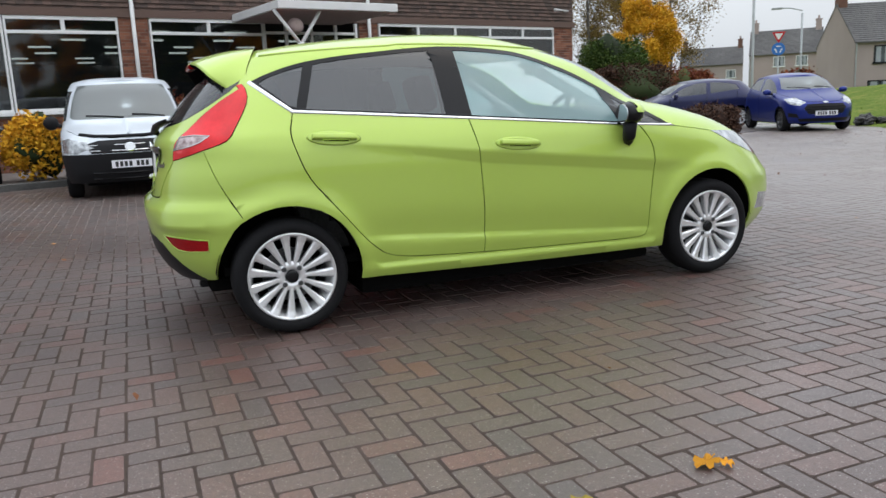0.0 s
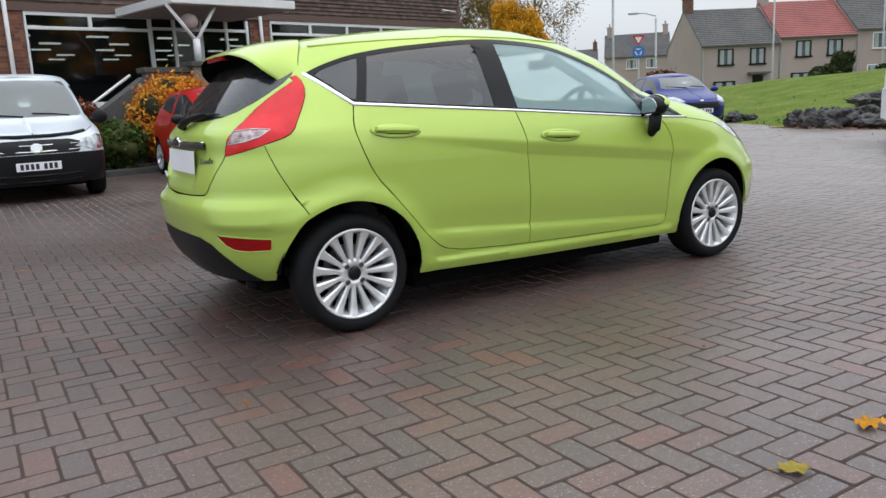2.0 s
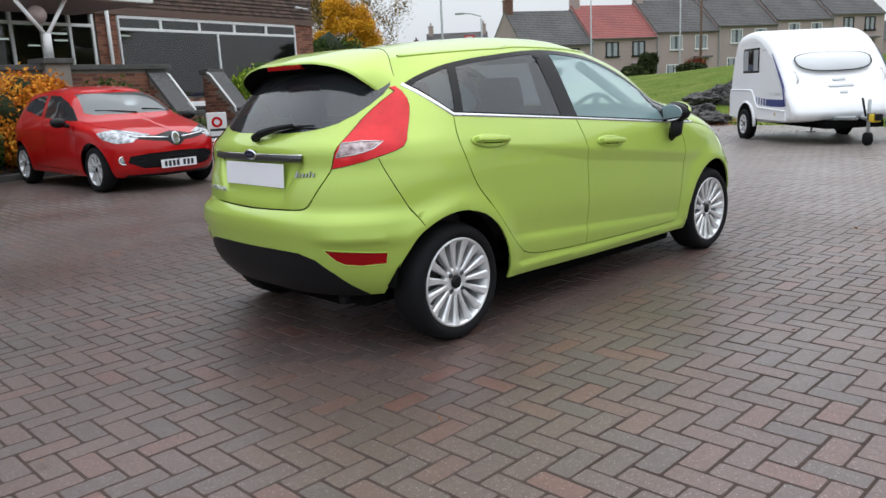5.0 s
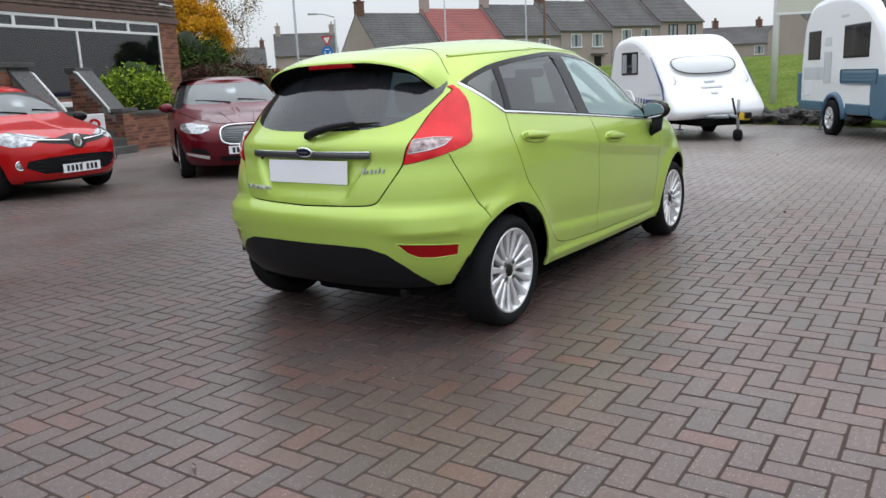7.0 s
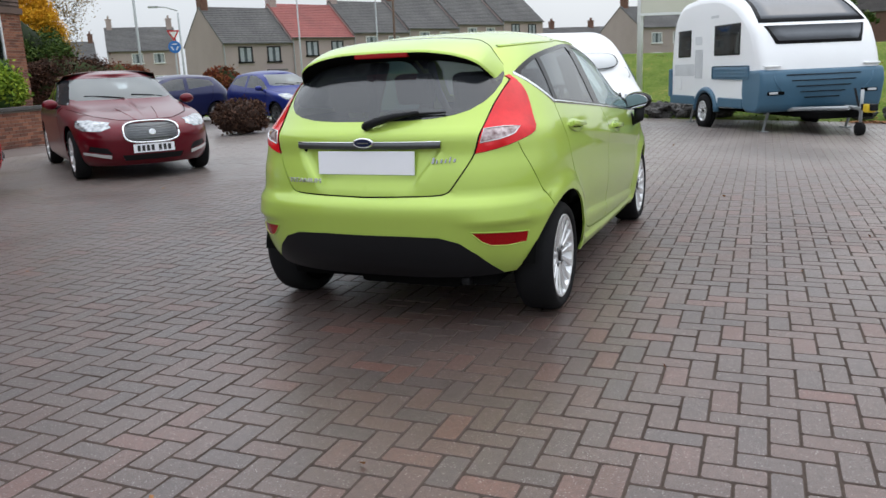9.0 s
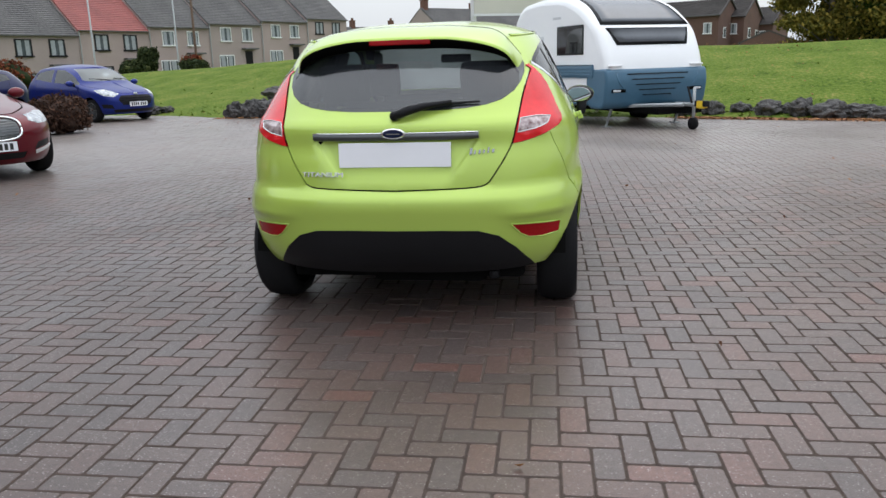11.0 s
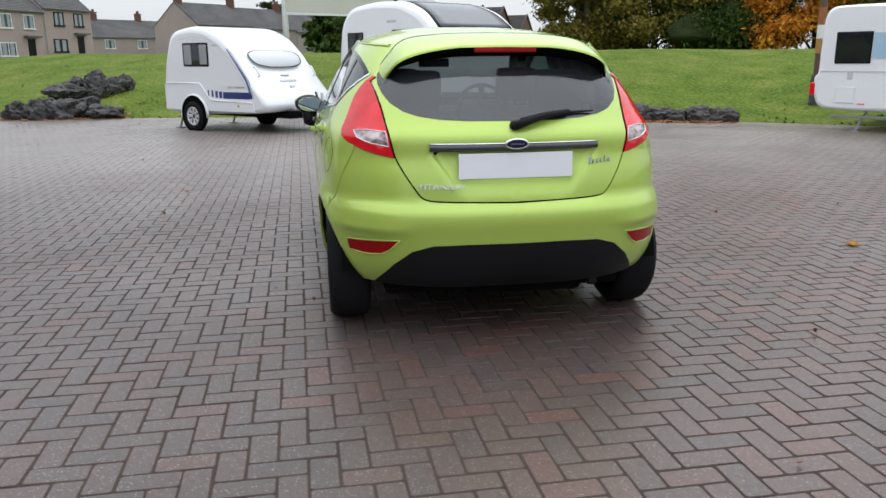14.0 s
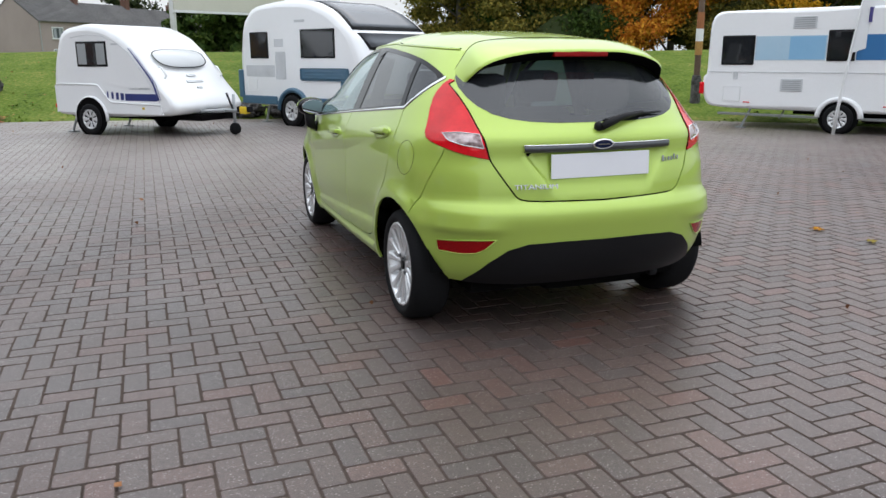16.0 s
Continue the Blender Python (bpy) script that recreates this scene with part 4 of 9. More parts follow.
        # the green tube round the fog reflector is added to draw the recess edge's highlight
        for nm, poly, r, lift, mat in (("lens_rim", lamp_clear, 0.0026, 0.008, ALLOY), ("lamp_seam", lamp, 0.0022, 0.002, DEEP), ("reflector_rim", fog, 0.0030, 0.003, GREEN)):
            loop_ = [sh.at(u, z, np.array(lift)) for u, z in poly]
            part(nm, tube(bmesh.new(), [(p[0], p[1] * s, p[2]) for p in loop_ + loop_[:1]], r, 5), mat, car, smooth=True)
        # door handles in their cups
        for x, z in ((-0.995, 0.938), (-0.03, 0.856)):
            m = lie_on(sh, S(x, z), z)
            flip = Matrix.Diagonal((1, s, 1, 1))
            tilt = pose(0, 0, 0, 0, 0, -4)
            bm = lathe(bmesh.new(), [(1.0, 0.0), (0.9, 0.004), (0.6, 0.0035), (0.01, 0.0025)], 32, Matrix.Diagonal((0.132, 0.036, 1, 1)))
            bmesh.ops.transform(bm, matrix=flip @ m @ tilt, verts=bm.verts[:])
            part("handle_cup", bm, GREEN, car, smooth=True)
            bm = box(bmesh.new(), -0.108, 0.108, -0.012, 0.014, 0.020, 0.034, 0.006)
            box(bm, -0.108, -0.055, -0.012, 0.014, 0.0, 0.022, 0.004)
            box(bm, 0.075, 0.108, -0.012, 0.014, 0.0, 0.022, 0.004)
            bmesh.ops.transform(bm, matrix=flip @ m @ tilt, verts=bm.verts[:])
            hd = part("door_handle", bm, GREEN, car, smooth=True)
            # near-black bar drawn in as the shade under the handle
            bm = box(bmesh.new(), -0.05, 0.07, -0.015, -0.011, 0.0, 0.005, 0.001)
            bmesh.ops.transform(bm, matrix=flip @ m @ tilt, verts=bm.verts[:])
            part("shadow_gap", bm, DEEP, hd)
        # mirror
        mirror = new("door_mirror")
        mirror.parent = car
        mirror.matrix_basis = Matrix.Translation((0.612, -0.895 * s, 0.978)) @ pose(0, 0, 0, 0, 0, -12 * s)
        bm = blob(bmesh.new(), (0.02, 0, 0), (0.068, 0.100, 0.062), sub=3)
        for v in bm.verts:
            if v.co.x < -0.02:
                v.co.x = -0.02 - (abs(v.co.x) - 0.02) * 0.15
        part("mirror_shell", bm, GLOSS_BLACK, mirror, "black mirror housing", smooth=True)
        bm = blob(bmesh.new(), (0.026, 0, 0.006), (0.066, 0.102, 0.060), sub=3)
        bmesh.ops.delete(bm, geom=[v for v in bm.verts if v.co.z < 0.0 or v.co.x < 0.012], context="VERTS")
        part("mirror_cap", bm, GREEN, mirror, "green mirror cap", smooth=True)
        bm = lathe(bmesh.new(), [(1.0, 0), (0.98, 0.003), (0.01, 0.003)], 28, pose(-0.024, 0, 0, 0, -90, 0) @ Matrix.Diagonal((0.050, 0.086, 1, 1)))
        part("mirror_glass", bm, MIRROR, mirror, "mirror glass", smooth=False)
        bm = tube(bmesh.new(), [(0.04, 0.075 * s, -0.085), (0.02, 0.03 * s, -0.155), (0.012, -0.01 * s, -0.125), (0.018, -0.015 * s, -0.035)], [0.020, 0.026, 0.036, 0.040])
        part("mirror_arm", bm, BLACK, mirror, "black mirror foot", smooth=True)
        # wheels
        for wx in (-1.2445, 1.2445):
            wheel(car, wx, -0.735 * s, 0.284, 0.214, 0.2, 15, -s)
            vs, fs = [], []
            for k in range(25):
                a = math.pi * (0.03 + 0.94 * k / 24)
                for y in (0.775, 0.55):
                    vs.append((wx + 0.352 * math.cos(a), -y * s, 0.29 + 0.352 * math.sin(a)))
                vs.append((wx, -0.55 * s, 0.30))
            for k in range(24):
                fs += [(3 * k, 3 * k + 3, 3 * k + 4, 3 * k + 1), (3 * k + 1, 3 * k + 4, 3 * k + 5, 3 * k + 2)]
            mesh_part("wheel_arch_liner", vs, fs, DEEP, car)
    # roof spoiler, with cheeks that come down to the lamps
    lip_at = [curve_of(c) for c in (
        [(0, -1.580), (0.3, -1.576), (0.5, -1.565), (0.68, -1.545), (0.8, -1.522), (0.9, -1.488), (1, -1.450)],
        [(0, 0.0), (0.3, 0.2), (0.5, 0.32), (0.68, 0.43), (0.8, 0.495), (0.9, 0.532), (1, 0.556)],
        [(0, 1.350), (0.3, 1.347), (0.5, 1.334), (0.68, 1.308), (0.8, 1.275), (0.9, 1.228), (1, 1.188)])]
    root_at = [curve_of(c) for c in (
        [(0, -1.25), (0.5, -1.262), (0.8, -1.30), (0.9, -1.345), (1, -1.385)],
        [(0, 0.0), (0.3, 0.19), (0.5, 0.31), (0.68, 0.405), (0.8, 0.462), (0.9, 0.532), (1, 0.592)],
        [(0, 1.412), (0.3, 1.409), (0.5, 1.401), (0.68, 1.388), (0.8, 1.362), (0.9, 1.288), (1, 1.214)])]
    rows, n = [], 61
    for a in np.linspace(-1, 1, n):
        q, sg = abs(a), math.copysign(1, a)
        lip, root = np.array([float(c(q)) for c in lip_at]), np.array([float(c(q)) for c in root_at])
        out = np.array((0, 0.012 * q**4 * min(1, (1 - q) * 5), 0.016 * (1 - q**4)))
        ease = min(max((q - 0.80) / 0.20, 0), 1) ** 2
        for end in (lip, root):
            flush = sh.at(B(end[1], end[2]), end[2], np.array(0.005))
            end[0] += (flush[0] - end[0]) * ease
        row = [lip + (root - lip) * v + out * 4 * v * (1 - v) for v in (1.0, 0.85, 0.65, 0.45, 0.25, 0.1, 0.03, 0.0)]
        inn = np.array((0.010, -0.030 * q**6, -0.026 * (1 - 0.6 * q**6)))
        zg = lip[2] - 0.05 * (1 - 0.7 * q**4)
        glassy = sh.at(B(lip[1] * 0.97, zg), zg, np.array(0.004))
        row += [lip + (-0.003, -0.004 * q, -0.010), lip + inn, np.array((glassy[0], abs(glassy[1]), zg))]
        rows.append([p * (1, sg, 1) for p in row])
    k = len(rows[0])
    vs = [p for r in rows for p in r]
    fs = [(i * k + j, (i + 1) * k + j, (i + 1) * k + j + 1, i * k + j + 1) for i in range(n - 1) for j in range(k - 3)]
    sp = mesh_part("roof_spoiler", vs, fs, GREEN, car)
    # shade below the lip is put into the underside's near-black colour
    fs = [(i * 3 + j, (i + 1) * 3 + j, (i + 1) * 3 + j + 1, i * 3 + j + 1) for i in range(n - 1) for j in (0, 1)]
    mesh_part("spoiler_underside", [p for r in rows for p in r[-3:]], fs, DEEP, sp, "underside coloured dark for its shade")
    seam = [r[0] + (0.002, 0, 0.001) for r in rows]
    part("spoiler_joint", tube(bmesh.new(), seam, 0.0014, 5), DEEP, car)
    bm = box(bmesh.new(), -1.586, -1.545, -0.145, 0.145, 1.316, 1.339, 0.005)
    part("brake_light", bm, DARK_RED_LENS, car, "dark red high brake light")
    # tail: strip, badge, plate, lettering, wiper
    vs, fs = [], []
    ys = np.linspace(-0.385, 0.385, 25)
    for y in ys:
        for z, l in ((0.894, 0.0), (0.896, 0.010), (0.908, 0.016), (0.921, 0.010), (0.925, 0.0)):
            u = sh.back(abs(y), z)
            p = sh.at(u, z, np.array(l + 0.002))
            vs.append((p[0], -y, p[2]))
    for i in range(24):
        for j in range(4):
            a = i * 5 + j
            fs.append((a, a + 5, a + 6, a + 1))
    st = mesh_part("tailgate_strip", vs, fs, DARK_STRIP, car, "dark metal strip")
    edge = []
    for y in ys:
        p = sh.at(sh.back(abs(y), 0.926), 0.926, np.array(0.008))
        edge.append((p[0], -y, p[2]))
    part("bright_edge", tube(bmesh.new(), edge, 0.0035, 6), CHROME, st, "bright upper edge", smooth=True)
    rear = lambda y, z, l: Matrix.Translation((float(sh.at(abs(sh.back(abs(y), z)), z)[0]) - l, y, z)) @ Matrix(((0, -0.08, -1, 0), (-1, 0, 0, 0), (0, 1, -0.08, 0), (0, 0, 0, 1)))

    def on_tail(y, z, l):
        """A frame on the tail: x along it, y up, z out."""
        at_ = lambda a, b: Vector((float(sh.at(sh.back(abs(a), b), b)[0]), a, b))
        ex, up = (at_(y - 0.04, z) - at_(y + 0.04, z)).normalized(), (at_(y, z + 0.02) - at_(y, z - 0.02)).normalized()
        n_ = ex.cross(up).normalized()
        up, p_ = n_.cross(ex), at_(y, z) + n_ * l
        return Matrix(((ex.x, up.x, n_.x, p_.x), (ex.y, up.y, n_.y, p_.y), (ex.z, up.z, n_.z, p_.z), (0, 0, 0, 1)))

    bm = lathe(bmesh.new(), [(1.0, 0.0), (1.0, 0.006), (0.86, 0.010), (0.01, 0.010)], 36, Matrix.Diagonal((0.056, 0.024, 1, 1)))
    bd = part("badge", bm, CHROME, car, "oval badge", m=rear(0.0, 0.925, 0.010), smooth=False)
    bm = lathe(bmesh.new(), [(1.0, 0.0), (0.95, 0.002), (0.01, 0.003)], 32, Matrix.Diagonal((0.047, 0.018, 1, 1)))
    part("badge_field", bm, BADGE_BLUE, bd, "dark blue field", m=Matrix.Translation((0, 0, 0.0102)))
    boxed("badge_mark", (-0.030, 0.030, -0.0025, 0.0025, 0.0, 0.0012), STRIP, bd, m=Matrix.Translation((0, 0, 0.0132)))
    m = rear(0.0, 0.828, 0.012)
    number_plate(car, m @ pose(0, 0, 0, -8, 0, 0), marks=0)
    lettering("trim_lettering", "TITANIUM", 0.034, ALLOY, car, on_tail(0.338, 0.741, 0.006) @ Matrix.Diagonal((1.32, 0.95, 1, 1)), 0.004)
    bm = bmesh.new()
    for i, (w, h) in enumerate(((0.02, 0.036), (0.012, 0.022), (0.016, 0.024), (0.014, 0.022), (0.012, 0.034), (0.018, 0.022))):
        box(bm, -0.062 + i * 0.0205, -0.062 + i * 0.0205 + w * 0.62, -0.012, -0.012 + h * 0.8, 0, 0.004, 0.001, Matrix(((1, 0.25, 0, 0), (0, 1, 0, 0), (0, 0, 1, 0), (0, 0, 0, 1))))
    part("script_badge", bm, STRIP, car, "chrome script badge", m=on_tail(-0.402, 0.838, 0.003) @ pose(0, 0, 0, 0, 0, 3))
    wip = new("rear_wiper")
    wip.parent = car
    wp = lambda y, z, l: Vector((float(sh.at(abs(sh.back(abs(y), z)), z)[0]) - l, y, z))
    bm = tube(bmesh.new(), [wp(0.0, 1.0, 0.01), wp(0.0, 1.0, 0.035)], [0.024, 0.018], 12)
    part("wiper_pivot", bm, BLACK, wip, smooth=True)
    bm = tube(bmesh.new(), [wp(-0.005, 1.0, 0.035), wp(-0.06, 1.022, 0.045), wp(-0.14, 1.042, 0.040), wp(-0.26, 1.058, 0.034)], [0.018, 0.020, 0.015, 0.008], 8)
    part("wiper_arm", bm, BLACK, wip, smooth=True)
    bm = tube(bmesh.new(), [wp(-0.03, 1.026, 0.022), wp(-0.20, 1.048, 0.020), wp(-0.385, 1.055, 0.020)], [0.006, 0.009, 0.004], 6)
    part("wiper_blade", bm, BLACK, wip, smooth=True)
    # fuel flap on the left flank
    bm = bmesh.new()
    ring = []
    for k in range(28):
        a = 2 * math.pi * k / 28
        x, z = -1.355 + 0.075 * math.cos(a), 0.845 + 0.082 * math.sin(a)
        p = sh.at(S(x, z), z, np.array(0.0))
        ring.append((p[0], -p[1], p[2]))
    tube(bm, ring + ring[:1], 0.0011, 5)
    part("fuel_flap", bm, DEEP, car, "round fuel flap outline")
    # floor and cabin
    vs = [(x, y, 1.33 + 0.06 * (1 - (y / 0.52) ** 2) - 0.08 * max(0, -x - 0.6) ** 2 - 0.25 * max(0, x) ** 2) for x in np.linspace(-1.10, 0.22, 12) for y in np.linspace(-0.52, 0.52, 11)]
    mesh_part("headlining", vs, [(i * 11 + j, (i + 1) * 11 + j, (i + 1) * 11 + j + 1, i * 11 + j + 1) for i in range(11) for j in range(10)], TRIM_GREY, car, "light grey headlining")
    for s in (1, -1):
        part("screen_pillar", tube(bmesh.new(), [(0.18, 0.50 * s, 1.29), (0.50, 0.585 * s, 1.09), (0.86, 0.64 * s, 0.88)], 0.030, 8), TRIM_GREY, car, "grey inner pillar", smooth=True)
        part("door_pillar", tube(bmesh.new(), [(-0.36, 0.60 * s, 1.31), (-0.34, 0.72 * s, 0.95)], 0.04, 8), SEAT, car, smooth=True)
    # unseen pans, axle and silencer, set low to block light under the car
    boxed("floor_pan", (-0.88, 0.88, -0.72, 0.72, 0.125, 0.25), DEEP, car, bevel=0.03)
    boxed("floor_pan", (0.86, 1.66, -0.58, 0.58, 0.165, 0.25), DEEP, car, bevel=0.02)
    boxed("floor_pan", (-1.62, -0.86, -0.58, 0.58, 0.20, 0.27), DEEP, car, bevel=0.03)
    part("rear_axle", tube(bmesh.new(), [(-1.2445, -0.66, 0.27), (-1.20, -0.4, 0.19), (-1.20, 0.4, 0.19), (-1.2445, 0.66, 0.27)], 0.05, 10), DEEP, car, smooth=True)
    boxed("silencer", (-1.62, -1.34, -0.40, 0.18, 0.17, 0.26), DEEP, car, bevel=0.05)
    boxed("cabin_floor", (-1.55, 1.0, -0.70, 0.70, 0.30, 0.34), DEEP, car)
    boxed("boot_cover", (-1.62, -1.05, -0.62, 0.62, 0.93, 0.95), SEAT, car)
    boxed("exhaust", (-1.66, -1.4, -0.46, -0.41, 0.205, 0.25), BLACK, car, bevel=0.02)
    for y in (0.37, -0.37):
        for x, lab in ((0.05, "front_seat"), (-0.78, "rear_seat")):
            st = new(lab)
            st.parent, st.matrix_basis = car, Matrix.Translation((x, y, 0.36))
            boxed("cushion", (-0.25, 0.27, -0.25, 0.25, 0.0, 0.16), SEAT, st, bevel=0.05)
            boxed("backrest", (-0.09, 0.07, -0.25, 0.25, 0.08, 0.66), SEAT, st, bevel=0.06, m=Matrix.Translation((-0.24, 0, 0)) @ pose(0, 0, 0, 0, -14, 0))
            boxed("headrest", (-0.06, 0.05, -0.13, 0.13, 0.70, 0.90), SEAT, st, bevel=0.045, m=Matrix.Translation((-0.24, 0, 0)) @ pose(0, 0, 0, 0, -14, 0))
    bm = box(bmesh.new(), 0.62, 1.15, -0.70, 0.70, 0.70, 0.93, 0.07)
    box(bm, 0.60, 0.80, -0.52, -0.22, 0.85, 0.98, 0.05)
    part("dashboard", bm, SEAT, car)
    bm = lathe(bmesh.new(), [(0.185 + 0.015 * math.cos(a), 0.015 * math.sin(a)) for a in np.linspace(0, 2 * math.pi, 9)[:-1]], 32, closed=True)
    box(bm, -0.18, 0.18, -0.02, 0.02, -0.012, 0.006, 0.004)
    lathe(bm, [(0.001, -0.03), (0.06, -0.02), (0.055, 0.01), (0.001, 0.012)], 16)
    part("steering_wheel", bm, BLACK, car, smooth=True, m=Matrix.Translation((0.50, -0.36, 0.93)) @ pose(0, 0, 0, 0, -66, 0))
    bm = box(bmesh.new(), -0.01, 0.02, -0.11, 0.11, -0.03, 0.03, 0.012)
    part("inside_mirror", bm, BLACK, car, m=Matrix.Translation((0.52, 0.0, 1.26)))
    return car


for pane in green_hatchback().children:
    if pane.name.startswith(("front_door_window", "windscreen")):
        pane.visible_shadow = False

# ---- ground, paving and grass bank ----
FOOT = [(6.0, 60.0), (19.0, 24.0), (16.6, 13.0), (15.75, 10.4), (14.4, 8.4), (13.95, 7.2), (13.8, 5.5), (13.7, 4.2), (13.2, 0.9), (11.4, -2.8), (10.4, -5.0), (9.5, -7.6), (7.6, -10.0), (3.0, -13.0), (-14.0, -20.0), (-60.0, -38.0)]


def foot_distance(x, y):
    """Metres from the bank's foot; positive up the bank."""
    best, sign = np.full(np.shape(x), 1e9), np.ones(np.shape(x))
    for (ax, ay), (bx, by) in zip(FOOT, FOOT[1:]):
        dx, dy = bx - ax, by - ay
        t = np.clip(((x - ax) * dx + (y - ay) * dy) / (dx * dx + dy * dy), 0, 1)
        d = np.hypot(x - ax - t * dx, y - ay - t * dy)
        s = np.where((x - ax) * dy - (y - ay) * dx < 0, 1.0, -1.0)
        sign = np.where(d < best, s, sign)
        best = np.minimum(best, d)
    return best * sign


def ground_height(x, y):
    d = foot_distance(x, y)
    t = np.clip(d / 9.0, 0, 1)
    tall = 1.50 - 0.60 * np.clip((y - 9) / 14, 0, 1)
    h = tall * (0.75 * t + 0.25 * t * t * (3 - 2 * t))
    fall = np.clip((d - 12) / 30, 0, 1)
    h = h * (1 - 0.45 * fall)
    return np.where(d > 0, h, -0.03 + 0 * h) + np.where(d > 0.5, 0.05 * np.sin(x * 0.7 + y * 0.3) * np.cos(y * 0.5 - x * 0.2), 0)


def make_ground():
    near_x, near_y = np.arange(-14, 44, 0.6), np.arange(-30, 44, 0.6)
    xs = np.concatenate([np.linspace(-900, -20, 14), near_x, np.linspace(50, 900, 24)])
    ys = np.concatenate([np.linspace(-900, -36, 14), near_y, np.linspace(48, 900, 24)])
    gx, gy = np.meshgrid(xs, ys)
    gz = ground_height(gx, gy)
    n = len(xs)
    vs = np.stack([gx.ravel(), gy.ravel(), gz.ravel()], 1)
    fs = [(j * n + i, j * n + i + 1, (j + 1) * n + i + 1, (j + 1) * n + i) for j in range(len(ys) - 1) for i in range(n - 1)]
    tagged(mesh_part("ground", vs, fs, GRASS), "mown grass bank with patches of yellowing grass", "ground", kind="structure")
    # grass blades along the bank
    rng = np.random.default_rng(5)
    k = 9000
    x, y = rng.uniform(5, 27, k), rng.uniform(-16, 16, k)
    d = foot_distance(x, y)
    ok = (d > -0.12) & (rng.random(k) < np.exp(-np.clip(d, 0, 20) / 1.2))
    x, y, d = x[ok], y[ok], d[ok]
    z = np.maximum(ground_height(x, y), -0.02)
    a, h, w = rng.uniform(0, 6.28, len(x)), rng.uniform(0.025, 0.06, len(x)), rng.uniform(0.02, 0.05, len(x))
    lean = rng.normal(0, 0.04, (len(x), 2))
    p0 = np.stack([x - w * np.cos(a), y - w * np.sin(a), z - 0.01], 1)
    p1 = np.stack([x + w * np.cos(a), y + w * np.sin(a), z - 0.01], 1)
    p2 = np.stack([x + lean[:, 0], y + lean[:, 1], z + h], 1)
    vs = np.stack([p0, p1, p2], 1).reshape(-1, 3)
    tagged(mesh_part("grass_tufts", vs, np.arange(len(vs)).reshape(-1, 3), GRASS, smooth=False), "short green grass tufts on the bank", "grass", kind="stuff")


make_ground()

AREA = (-7.6, 15.4, -11.2, 11.4)
SINGLE = (-4.3, -2.3, -2.8, 0.0)


PITCH, LAY = 0.0995, 0.75


def herringbone():
    """Places of 200 x 100 mm blocks in a right-angled herringbone, laid slightly askew: x, y, quarter turns."""
    c, s = math.cos(radians(LAY)), math.sin(radians(LAY))
    i, j = np.meshgrid(np.arange(-82, 160), np.arange(-116, 118), indexing="ij")
    k = (i + j) % 4
    out = []
    for turn, cls, du, dv in ((0, 0, 1.0, 0.5), (1, 2, 0.5, 1.0)):
        u, v = (i[k == cls] + 2.5 + du) * PITCH, (j[k == cls] + 0.9 + dv) * PITCH
        out.append(np.stack([u * c - v * s, u * s + v * c, np.full(len(u), turn)], 1))
    out = np.concatenate(out)
    ok = (out[:, 0] > AREA[0]) & (out[:, 0] < AREA[1]) & (out[:, 1] > AREA[2]) & (out[:, 1] < AREA[3])
    return out[ok]


def block_mesh(turn):
    """One block with worn, chamfered edges and nicked corners."""
    hx, hy = (PITCH - 0.0026, PITCH / 2 - 0.0026) if not turn else (PITCH / 2 - 0.0026, PITCH - 0.0026)
    e, q = 0.0034, 0.0075
    ring = lambda g, z: [(-hx + g + q, -hy + g, z), (hx - g - q, -hy + g, z), (hx - g, -hy + g + q, z), (hx - g, hy - g - q, z), (hx - g - q, hy - g, z), (-hx + g + q, hy - g, z), (-hx + g, hy - g - q, z), (-hx + g, -hy + g + q, z)]
    vs = ring(e, 0.0) + ring(0.0, -0.0026) + ring(0.0, -0.02)
    fs = [tuple(range(8))] + [(a + 8, (a + 1) % 8 + 8, (a + 1) % 8, a) for a in range(8)] + [(a + 16, (a + 1) % 8 + 16, (a + 1) % 8 + 8, a + 8) for a in range(8)]
    return np.array(vs), fs


